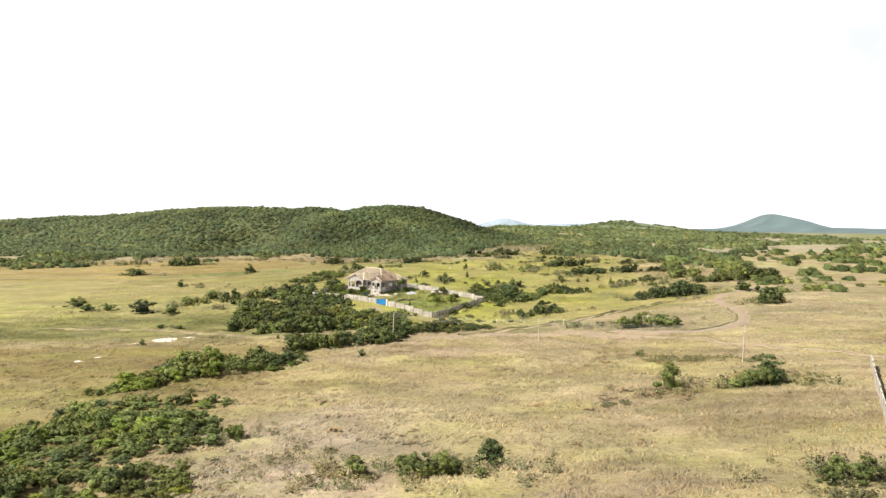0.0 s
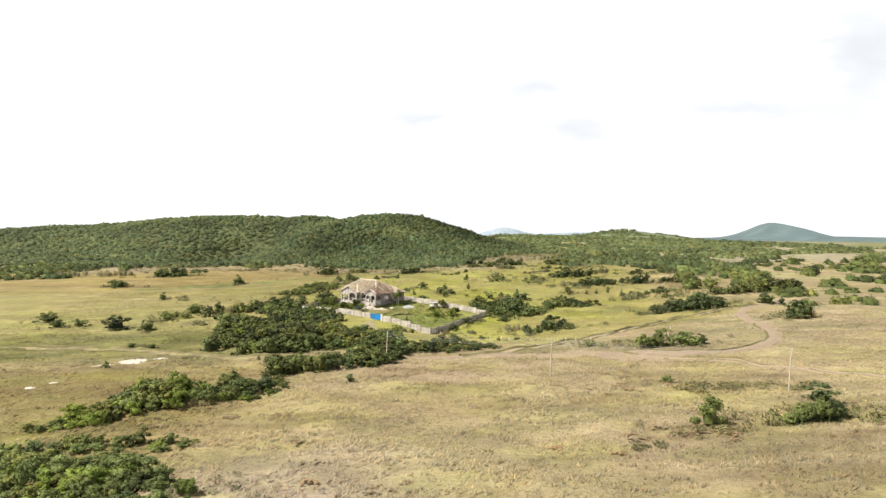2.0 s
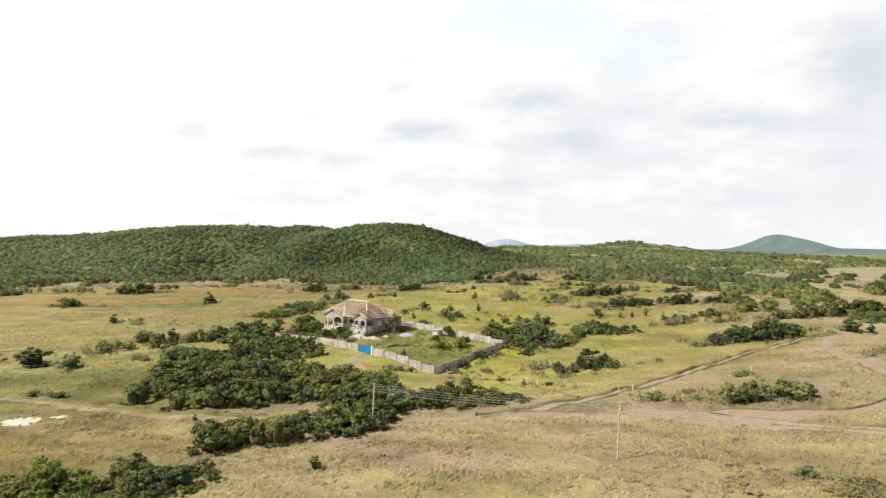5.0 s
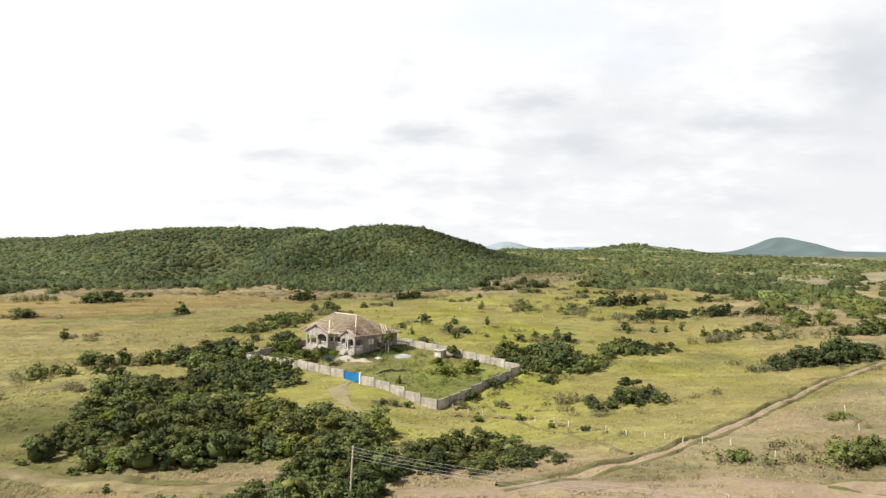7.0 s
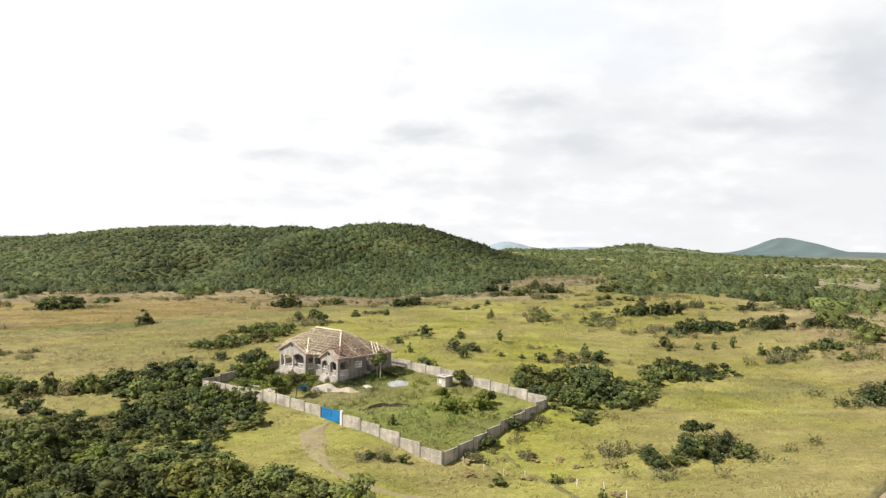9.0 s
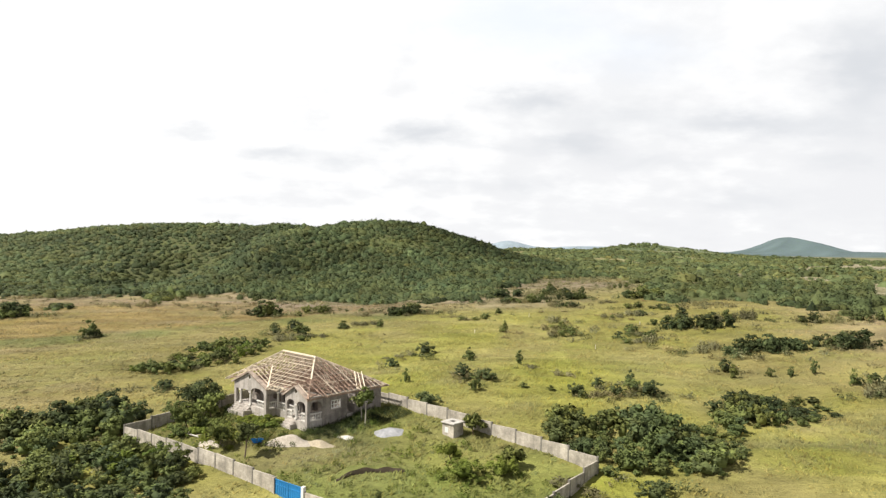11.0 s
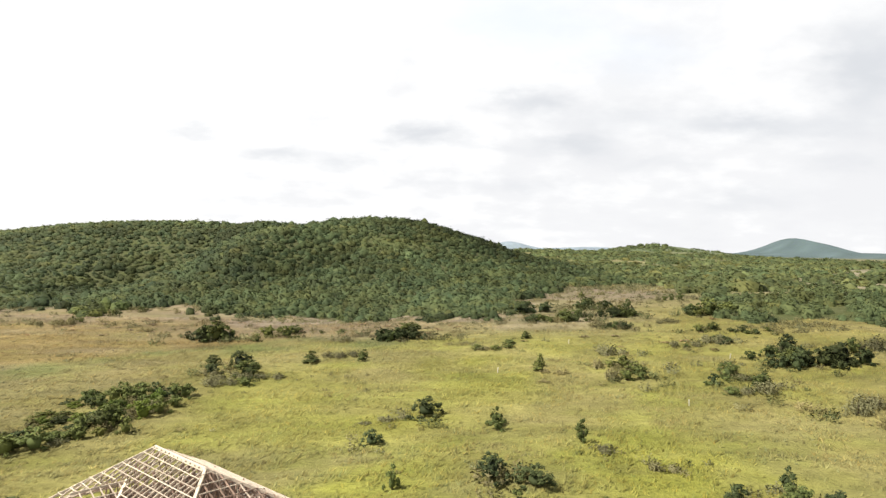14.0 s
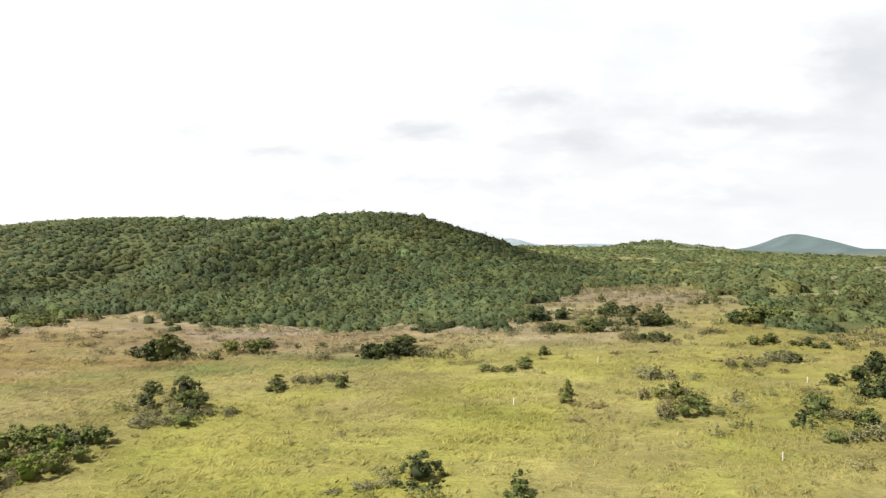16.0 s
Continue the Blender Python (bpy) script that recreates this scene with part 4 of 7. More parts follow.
LEAFY_B = [
    (-28.4, 209.5, 3.4, 2.6), (-25.8, 207.8, 2.6, 2.0), (-33.2, 210.0, 3.0, 2.2), (-37.2, 218.0, 4.2, 3.6), (-30.4, 213.4, 3.2, 2.2),
    (-61.7, 211.4, 8.3, 3.3), (-34.4, 211.7, 3.1, 2.7), (-71.5, 211.8, 4.7, 4.1), (-41.9, 212.1, 3.1, 2.8), (-31.9, 213.0, 3.4, 2.7),
    (-35.1, 217.7, 4.4, 2.9), (87.8, 226.0, 9.2, 3.5), (24.1, 231.4, 3.5, 2.3), (65.6, 234.2, 11.3, 3.7), (85.6, 237.7, 12.1, 5.5),
    (32.3, 266.2, 4.5, 2.8), (34.7, 270.2, 4.1, 3.0), (22.8, 273.9, 3.6, 2.0), (-123.8, 275.3, 7.5, 4.0), (-33.3, 275.5, 5.1, 3.5),
    (-78.0, 277.2, 4.2, 3.4), (-126.8, 277.7, 7.8, 4.0), (44.2, 282.0, 6.1, 2.9), (6.7, 294.9, 2.6, 1.0), (44.0, 302.9, 5.7, 2.3),
    (-44.5, 306.1, 4.8, 2.3), (-36.4, 306.2, 7.4, 3.1), (-11.2, 306.6, 6.5, 3.4), (27.5, 308.3, 4.3, 2.6),
]
LEAFY_C = [
    (-38.3, 310.6, 4.8, 2.3), (22.3, 322.1, 5.6, 2.3), (-84.7, 324.9, 4.5, 2.0), (-80.5, 332.9, 2.8, 2.3), (-20.5, 334.6, 4.5, 1.8),
    (-28.9, 338.3, 3.0, 2.1), (-76.9, 339.8, 3.1, 1.8),
]
DARK_A = [
    (-1.5, 65.7, 4.7, 2.6), (5.3, 68.2, 2.5, 2.5), (50.7, 103.6, 5.3, 3.1), (44.8, 150.3, 4.4, 3.7), (17.1, 166.6, 2.5, 1.2), (32.0, 182.1, 5.5, 3.7),
    (20.7, 182.2, 5.1, 4.1), (-82.7, 185.5, 8.8, 5.4), (16.9, 196.0, 4.3, 2.5), (70.3, 202.8, 8.9, 5.1),
    (65.7, 205.0, 7.7, 5.1), (-49.5, 213.6, 4.5, 4.5), (-41.6, 217.7, 4.5, 3.7), (-49.8, 219.5, 4.7, 4.0), (-5.5, 220.5, 4.5, 2.6),
    (-46.8, 221.4, 5.5, 4.8), (-35.7, 223.7, 4.6, 4.2), (15.2, 226.9, 3.5, 2.7), (21.0, 228.3, 2.2, 2.0), (25.9, 228.9, 4.6, 3.0),
    (19.2, 231.8, 2.0, 1.8), (3.1, 232.4, 3.8, 2.4), (71.5, 232.8, 12.8, 3.4),
]
DARK_B = [
    (-0.5, 233.9, 3.9, 2.9), (-45.1, 234.3, 4.0, 2.6), (24.4, 234.3, 1.6, 2.7), (42.5, 243.5, 2.5, 2.5), (-11.9, 245.7, 2.9, 2.2),
    (49.4, 251.5, 9.3, 3.9), (59.8, 252.5, 9.5, 3.7), (70.9, 253.2, 10.1, 4.1), (85.1, 254.1, 6.5, 2.3), (-6.6, 254.2, 4.3, 3.1),
    (64.8, 254.4, 9.4, 3.4), (47.8, 255.2, 6.7, 3.9), (-39.0, 277.2, 3.3, 2.6), (46.4, 278.0, 12.0, 3.8), (-36.0, 281.1, 4.1, 3.4),
    (-40.5, 282.1, 3.3, 2.4), (49.8, 284.8, 3.4, 3.4), (42.9, 292.1, 3.8, 2.1), (43.4, 295.4, 3.1, 2.0), (10.2, 299.8, 2.2, 1.7),
    (50.8, 302.5, 7.2, 1.7), (-47.9, 302.6, 8.5, 4.5), (-11.7, 303.0, 8.2, 4.1), (-49.3, 307.2, 5.5, 3.9),
]
DARK_C = [
    (-117.0, 308.3, 13.7, 6.8), (-34.1, 310.2, 4.8, 2.5), (14.4, 315.6, 5.9, 3.5), (15.0, 328.6, 10.6, 3.5), (30.4, 332.4, 7.5, 3.9),
]
DRY_A = [
    (35.1, 56.9, 3.5, 1.4), (36.9, 62.6, 4.4, 2.5), (1.7, 66.0, 3.2, 1.9), (23.5, 88.9, 4.7, 0.6), (31.7, 92.2, 5.0, 1.2), (41.6, 94.7, 6.1, 2.3),
    (-34.6, 112.1, 4.0, 1.4), (44.6, 113.8, 7.2, 1.2), (36.9, 154.7, 2.9, 0.9), (-64.5, 160.2, 6.8, 1.6), (21.2, 163.9, 1.5, 0.6),
    (-10.7, 182.1, 3.3, 1.0), (29.6, 184.3, 4.3, 2.6), (18.1, 185.2, 4.2, 2.5), (1.1, 185.3, 2.7, 1.6), (7.7, 186.7, 2.8, 1.1),
    (-62.7, 190.2, 4.1, 1.9), (9.9, 198.3, 4.7, 1.4), (62.8, 206.5, 3.6, 2.6), (-63.3, 210.6, 11.0, 2.9), (19.0, 227.5, 3.5, 1.7),
    (59.8, 230.8, 6.0, 3.6), (15.1, 238.5, 3.2, 1.8), (-85.4, 238.6, 3.9, 1.4),
]
DRY_B = [
    (10.7, 241.6, 2.6, 0.9), (-90.8, 244.8, 8.7, 1.7), (-13.4, 253.6, 1.4, 0.6), (-10.1, 253.9, 3.8, 1.3), (44.3, 255.4, 5.0, 2.7),
    (33.6, 262.9, 6.6, 2.2), (36.6, 267.2, 3.9, 1.8), (9.0, 270.0, 1.8, 0.7), (-34.5, 270.4, 6.8, 1.8), (20.8, 271.3, 6.1, 2.9),
    (-29.8, 274.3, 4.7, 1.5), (-34.9, 274.7, 5.5, 1.6), (11.2, 275.4, 4.5, 0.9), (19.8, 275.9, 5.7, 2.7), (21.7, 278.3, 4.9, 1.5),
    (-40.4, 278.5, 1.5, 0.9), (61.1, 284.1, 9.9, 3.3), (22.5, 285.1, 4.7, 3.0), (-21.4, 287.1, 6.0, 1.7), (35.5, 291.0, 5.5, 1.7),
    (2.9, 292.0, 4.7, 0.9), (41.2, 292.9, 4.4, 2.6), (-109.8, 306.6, 6.6, 2.6), (27.4, 309.1, 6.7, 1.7),
]
DRY_C = [
    (38.8, 311.6, 4.0, 1.6), (-143.3, 312.9, 15.3, 4.1), (-164.4, 314.2, 15.8, 4.2), (-88.8, 322.5, 11.1, 2.4), (51.0, 346.3, 7.8, 2.9),
]
SAPLING_A = [
    (-14.6, 124.6, 1.5, 1.3), (-61.9, 140.2, 1.2, 1.2), (-35.0, 145.6, 0.9, 0.9), (13.4, 172.3, 1.3, 1.1), (3.5, 177.4, 1.9, 1.2),
    (9.7, 178.3, 1.9, 0.9), (-9.0, 193.8, 0.9, 1.3), (0.9, 227.1, 1.7, 1.8), (11.8, 228.9, 1.2, 0.7), (8.0, 229.6, 1.4, 0.7), (-8.9, 233.4, 1.1, 1.9),
    (58.5, 235.8, 1.4, 2.3), (51.5, 240.4, 1.3, 1.4), (48.3, 240.7, 1.3, 1.3), (42.5, 240.7, 1.4, 2.0), (55.3, 240.7, 1.3, 2.0),
    (-93.3, 242.6, 2.6, 2.2), (9.1, 244.8, 1.4, 2.1), (1.2, 249.9, 1.8, 1.5), (1.1, 251.8, 1.8, 1.8), (9.2, 276.6, 1.8, 1.1),
    (-78.8, 277.6, 3.6, 3.4), (9.7, 278.6, 1.5, 1.8), (-25.5, 283.9, 3.2, 1.0),
]
SAPLING_B = [
    (-17.6, 284.3, 1.5, 1.5), (-17.5, 286.5, 1.2, 1.3), (-26.1, 287.0, 1.5, 1.1), (0.9, 290.9, 2.0, 0.9), (5.0, 291.2, 4.1, 0.8),
    (10.0, 300.1, 1.5, 1.3), (-38.9, 301.9, 1.4, 1.1), (-28.6, 310.4, 1.1, 0.8), (-24.7, 311.2, 1.9, 0.8), (-106.0, 319.3, 3.4, 1.4),
    (37.2, 332.5, 1.9, 1.9), (31.0, 354.5, 1.8, 1.6),
]
LEAFY = LEAFY_A + LEAFY_B + LEAFY_C
DARK = DARK_A + DARK_B + DARK_C
DRY = DRY_A + DRY_B + DRY_C
SAPLING = SAPLING_A + SAPLING_B
# dense clumps of several bushes: x, y, width, depth, height, share of dark ones
CLUMPS_NEAR = [
    (46, 150, 17, 5, 3.0, 0.2), (69.6, 205, 20, 6, 4.4, 0.8), (26, 183, 15, 5, 3.0, 0.7), (-3.4, 66, 12.0, 4, 3.0, 0.35), (44.5, 97, 11.5, 3.5, 2.9, 0.5), (37, 60.5, 5.5, 4, 2.2, 0.2),
    (86.4, 180, 8, 5, 4.6, 0.5), (92.5, 205, 6, 4, 4.0, 0.6), (59.5, 202.5, 4, 4, 3.5, 0.5), (105, 230, 23, 7, 4.0, 0.6), (93, 229, 12, 5, 3.0, 0.6),
]
CLUMPS_MIDDLE = [
    (50, 277, 16, 6, 4.0, 0.9), (54, 255, 19, 6, 3.4, 0.9), (69.5, 256, 13.5, 5, 3.8, 0.9), (80.5, 256.5, 10, 4, 2.5, 0.8), (88.6, 257, 9, 4, 2.8, 0.8), (63.4, 236, 9.5, 4, 2.8, 0.6),
    (70, 236, 8.6, 5, 3.0, 0.8), (85, 246, 6, 5, 4.0, 0.7), (92.6, 282, 15.7, 5, 3.0, 0.8), (76, 281, 6.3, 4, 2.8, 0.7), (72.4, 228, 9, 4, 2.4, 0.3),
]
CLUMPS_FAR = [
    (-117, 308, 16, 7, 5.0, 0.8), (-48.4, 305, 11.8, 5, 4.0, 0.8), (-12.5, 302, 9.7, 5, 3.8, 0.6), (21.5, 318, 12, 5, 2.8, 0.6), (30.4, 322, 10.8, 5, 3.4, 0.7), (34, 267, 8.9, 4, 2.4, 0.4),
    (52, 322, 11, 5, 4.5, 0.5), (51.3, 302, 8.6, 4, 1.7, 0.7), (29, 309, 6.3, 4, 2.2, 0.3), (29.6, 334, 10, 5, 3.0, 0.7), (14.7, 317, 7, 4, 2.6, 0.7),
]
CLUMPS = CLUMPS_NEAR + CLUMPS_MIDDLE + CLUMPS_FAR


def in_clump(x, y, room=1.0):
    return any(((x - cx) / (w / 2 + room)) ** 2 + ((y - cy) / (d / 2 + room)) ** 2 < 1 for cx, cy, w, d, h, k in CLUMPS)


for cx, cy, w, d, h, share in CLUMPS_NEAR:
    for i in range(max(5, int(w * d * 0.22))):
        r, a = math.sqrt(plant_rng.random()), plant_rng.uniform(0, 6.28)
        px, py = cx + 0.46 * w * r * math.cos(a), cy + 0.46 * d * r * math.sin(a)
        hh = h * (1.05 - 0.5 * r * r) * plant_rng.uniform(0.55, 1.1)
        plant("dark" if plant_rng.random() < share else "leafy", px, py, max(1.6, hh * plant_rng.uniform(1.1, 1.5)), hh)
for rows_of_kind, kind_name in ((LEAFY, "leafy"), (DARK, "dark"), (DRY, "dry"), (SAPLING, "sapling")):
    for x, y, w, h in rows_of_kind:
        if kind_name in ("leafy", "dark") and in_clump(x, y):
            continue
        plant_row(kind_name, x, y, w, h * (0.7 if kind_name == "dry" else 0.8 if y > 150 and kind_name != "sapling" else 1.0))


def scatter(poly, spacing, seed, keep=None):
    """Random places inside a polygon, about spacing apart."""
    rng = np.random.default_rng(seed)
    px, py = [p[0] for p in poly], [p[1] for p in poly]
    gx, gy = np.meshgrid(np.arange(min(px), max(px), spacing), np.arange(min(py), max(py), spacing))
    x = gx.ravel() + rng.uniform(-0.5, 0.5, gx.size) * spacing
    y = gy.ravel() + rng.uniform(-0.5, 0.5, gx.size) * spacing
    ok = inside(x, y, poly)
    if keep is not None:
        ok &= keep(x, y, rng)
    return x[ok], y[ok], rng


def joined(spots, sources, rng, lean=0.0):
    """One big mesh of many crowns: spots are rows of x, y, width, height."""
    vs, fs, tones, nors, base = [], [], [], [], 0
    for x, y, z, w, h in spots:
        v, f, nor = sources[rng.integers(len(sources))]
        a = rng.uniform(0, 2 * np.pi)
        ca, sa = np.cos(a), np.sin(a)
        p = np.empty_like(v)
        p[:, 0], p[:, 1], p[:, 2] = x + w * (v[:, 0] * ca - v[:, 1] * sa), y + w * (v[:, 0] * sa + v[:, 1] * ca), z + h * v[:, 2]
        vs.append(p)
        tip = lean * np.array((gz(x - 4, y) - gz(x + 4, y), gz(x, y - 4) - gz(x, y + 4), 0)) / 8 if lean else 0.0
        nors.append(tip + np.stack([nor[:, 0] * ca - nor[:, 1] * sa, nor[:, 0] * sa + nor[:, 1] * ca, nor[:, 2] * min(1.3, max(1.0, w / h))], -1))
        fs.append(f + base)
        base += len(v)
        warm = np.clip(rng.normal() * 0.06, -0.05, 0.14)
        tones.append(np.tile(rng.uniform(0.88, 1.12) * np.array((1 + warm, 1, 1 - warm * 0.8)), (len(v), 1)))
    return np.concatenate(vs), np.concatenate(fs), np.concatenate(tones), np.concatenate(nors)


def foliage_mesh(name, arrays, mat):
    v, f, tones, nors = arrays
    me = mesh_of(name, v, f, mat, smooth=True)
    set_normals(me, nors)
    set_tone(me, tones)
    return me


BRUSH = [feather_arrays(780 + i, 70, 4) for i in range(6)]
FEATHER = [feather_arrays(770 + i, 26, 4) for i in range(8)]
THICKET_FAR = [crown_arrays(740 + i, lumps=10, leaves=24, size=0.076) for i in range(10)]
THICKET_CROWNS = [crown_arrays(700 + i, lumps=13, leaves=36, size=0.062) for i in range(10)]


def thicket(poly, height, label, seed, spacing=2.3, gap=0.28, shares=((LEAF_GREEN, 0.45), (LEAF_DARK, 0.38), (LEAF_LIGHT, 0.04), (LEAF_DRY, 0.13))):
    x, y, rng = scatter(poly, spacing, seed)
    ok = vnoise(x, y, 5.5, seed + 3) > gap
    x, y = x[ok], y[ok]
    order = np.clip(0.6 * rng.uniform(0, 1, len(x)) + 0.7 * (vnoise(x, y, 7, seed + 5) - 0.2), 0, 0.999)
    at = 0.0
    for mat, share in shares:
        pick = (order >= at) & (order < at + share)
        at += share
        if not pick.any():
            continue
        n = pick.sum()
        h = height * rng.uniform(0.6, 1.15, n) * np.clip(2.0 * vnoise(x[pick], y[pick], 7, seed, 2) - 0.12, 0.3, 1.2) * (0.6 if mat == LEAF_DRY else 1)
        w = np.maximum(h * 1.2, spacing * 1.25) * rng.uniform(0.85, 1.25, n)
        src = BRUSH if mat == LEAF_DRY else THICKET_CROWNS if poly[0][1] < 170 else THICKET_FAR
        tagged(new("thicket", foliage_mesh("thicket", joined(zip(x[pick], y[pick], ground(x[pick], y[pick]) - 0.1, w, h), src, rng), mat)), label, "thicket", "thickets on the grassland", "stuff")


T_NEAR = [(-40, 58), (-56, 70), (-55, 82), (-51, 86), (-49, 91), (-46, 94.5), (-38.5, 95.5), (-28, 96), (-27.5, 94), (-31, 92.5), (-34.5, 91), (-31, 86), (-28, 83), (-22.5, 78.6), (-25, 75.7), (-28, 74), (-31, 72), (-29.5, 68.7), (-24.4, 65.6), (-22, 60)]
T_STRIP = [(-55, 103), (-49, 109), (-45, 115), (-41, 120), (-35, 124), (-30, 125.5), (-25, 124.5), (-24.5, 121.5), (-27, 117), (-31, 115), (-36, 112), (-40, 108), (-43, 104), (-47, 101)]
T_BROAD = [(-48.4, 155), (-44.5, 152.4), (-36, 150.5), (-31, 152.5), (-24, 153.8), (-18, 155), (-12, 155.5), (-8.6, 158), (-9.5, 165), (-13, 170), (-18, 172), (-23, 173), (-28, 170.5), (-31, 177.5), (-33.5, 182), (-40, 183.5), (-47, 185), (-53, 184), (-52, 175), (-50.5, 166)]
T_UPPER = [(-49, 187.5), (-42, 186.5), (-36, 188), (-32.5, 184.5), (-28.5, 187.5), (-25.5, 193), (-25.7, 197), (-30, 200.5), (-34, 203.5), (-40, 205), (-45, 204.5), (-49, 199), (-53.5, 195.5), (-60, 203), (-68, 207), (-68, 205), (-58, 196.5)]
T_ROAD = [(-31.5, 132.5), (-26, 132), (-22.7, 133.3), (-18, 135.2), (-11, 135), (-8.5, 142), (-7.5, 150), (-8.5, 158), (-13, 156), (-18, 149), (-21, 143), (-25, 138.5), (-29, 135)]
T_PATH = [(-6, 150.5), (-6, 156), (-2, 159), (3, 160), (8, 158.5), (11.5, 156), (9, 152), (5, 150.5), (-1, 150)]
T_FIELD = [(34, 112), (43, 111), (54, 111), (58, 116), (46, 119.5), (36, 118)]
T_OUT = [(-52, 214), (-44.5, 214.5), (-41.8, 212), (-37, 208.3), (-33, 205.3), (-28, 201.3), (-26, 199), (-31, 199), (-38, 202), (-46, 203.5), (-52, 208)]
T_LEFT = [(-73.5, 211), (-62.5, 210.5), (-53, 210), (-49, 213), (-42, 214.5), (-40.5, 215.5), (-44, 221), (-49, 221), (-52.6, 217), (-62.7, 213), (-73.5, 215)]
T_SIDE = [(7, 211), (11, 205), (14, 203), (19, 202.5), (25, 202.5), (29.5, 207), (32.5, 214), (35, 218), (31, 220), (27, 216.5), (20, 216), (13, 216), (8, 213)]
T_SIDE_FAR = [(32, 219), (33, 226), (42, 231), (49, 231), (49, 224), (40, 217.5)]
T_BEHIND = [(-56, 248), (-52, 262), (-46, 267), (-43, 270), (-39, 269), (-37, 263), (-40, 258), (-39, 252), (-45, 248), (-52, 244.5)]
def clump(cx, cy, w, d, h, share, seed):
    """Bushes grown into one another, too far off to tell apart."""
    rng = np.random.default_rng(seed)
    spots = [[], []]
    for i in range(max(6, int(w * d * 0.24))):
        r, a = math.sqrt(rng.uniform()), rng.uniform(0, 6.28)
        px, py = cx + 0.46 * w * r * math.cos(a), cy + 0.46 * d * r * math.sin(a)
        hh = h * (1.05 - 0.5 * r * r) * rng.uniform(0.55, 1.1)
        spots[int(rng.uniform() < share)].append((px, py, gz(px, py) - 0.08, max(1.6, hh * rng.uniform(1.1, 1.5)), hh))
    for rows, mat, word in zip(spots, (LEAF_GREEN, LEAF_DARK), ("leafy green", "dense dark-green")):
        if rows:
            tagged(new("thicket", foliage_mesh("thicket", joined(rows, THICKET_FAR, rng), mat)), word + " clump of bushes on the open grass", "thicket", "thickets on the grassland", "stuff")


for i, row in enumerate(CLUMPS_MIDDLE + CLUMPS_FAR):
    clump(*row[:4], row[4] * 0.85, row[5], 300 + i)
thicket(T_NEAR, 2.0, "dense low green thicket filling a hollow in the grass", 61, 1.75, 0.02, ((LEAF_LIGHT, 0.34), (LEAF_GREEN, 0.50), (LEAF_DARK, 0.10), (LEAF_DRY, 0.06)))
thicket([(-33, 116), (-35, 123.5), (-30, 125), (-25.5, 123.5), (-25.5, 119), (-29, 116.5)], 2.7, "tall leafy end of a strip of thicket in the dry field", 74, 1.9, 0.0, ((LEAF_GREEN, 0.7), (LEAF_DARK, 0.3)))
thicket(T_STRIP, 3.0, "long strip of leafy green thicket across the dry field", 62, 1.65, 0.02, ((LEAF_GREEN, 0.62), (LEAF_LIGHT, 0.24), (LEAF_DARK, 0.14)))
thicket(T_BROAD, 3.3, "broad dark-green thicket beside the dirt road", 63, 2.1, 0.35, ((LEAF_GREEN, 0.52), (LEAF_DARK, 0.20), (LEAF_LIGHT, 0.07), (LEAF_DRY, 0.21)))
T_LOW = [(-58, 197), (-54, 184), (-50, 172), (-47, 179), (-40, 181), (-34, 177), (-24, 174), (-27, 184), (-33, 186), (-41, 189), (-49, 192), (-52, 199)]
thicket(T_LOW, 1.5, "low grey-green scrub spreading between the thickets", 71, 2.1, 0.34, ((LEAF_DRY, 0.34), (LEAF_GREEN, 0.36), (LEAF_DARK, 0.3)))
thicket(T_UPPER, 2.5, "dark-green thicket below the compound wall", 64, 2.1, 0.2, ((LEAF_GREEN, 0.40), (LEAF_DARK, 0.25), (LEAF_DRY, 0.35)))
thicket(T_ROAD, 3.0, "leafy green thicket at the edge of the dirt road", 65, 1.8, 0.05, ((LEAF_GREEN, 0.62), (LEAF_DARK, 0.30), (LEAF_LIGHT, 0.08)))
thicket(T_PATH, 3.0, "dark bushy thicket beside the dirt road", 66, 2.0, 0.2)
T_VERGE = [(-12, 147), (-8, 150), (-7, 160), (-3, 164), (8, 163), (13, 158), (12, 152), (0, 148.5)]
thicket(T_VERGE, 1.1, "low grey-green scrub round a thicket", 73, 2.2, 0.42, ((LEAF_DRY, 0.45), (LEAF_GREEN, 0.4), (LEAF_DARK, 0.15)))
thicket(T_FIELD, 1.1, "low reddish-grey dry scrub in the near field", 76, 2.2, 0.3, ((LEAF_DRY, 0.86), (LEAF_GREEN, 0.14)))
thicket(T_OUT, 2.3, "dense shrubs crowding the outside of the compound wall", 77, 1.9, 0.12, ((LEAF_GREEN, 0.50), (LEAF_DARK, 0.28), (LEAF_LIGHT, 0.06), (LEAF_DRY, 0.16)))
thicket(T_LEFT, 3.2, "row of dark bushes running from the compound wall", 67)
thicket(T_SIDE, 2.9, "tall dark-green thicket beside the compound wall", 68, 1.7, 0.0, ((LEAF_GREEN, 0.55), (LEAF_DARK, 0.45)))
thicket(T_SIDE_FAR, 3.0, "dark-green thicket on the open grass", 69, 1.8, 0.0, ((LEAF_DARK, 0.50), (LEAF_GREEN, 0.50)))
thicket(T_BEHIND, 1.9, "hedge-like green thicket behind the house", 70, 1.8, 0.16, ((LEAF_GREEN, 0.58), (LEAF_LIGHT, 0.08), (LEAF_DARK, 0.10), (LEAF_DRY, 0.24)))

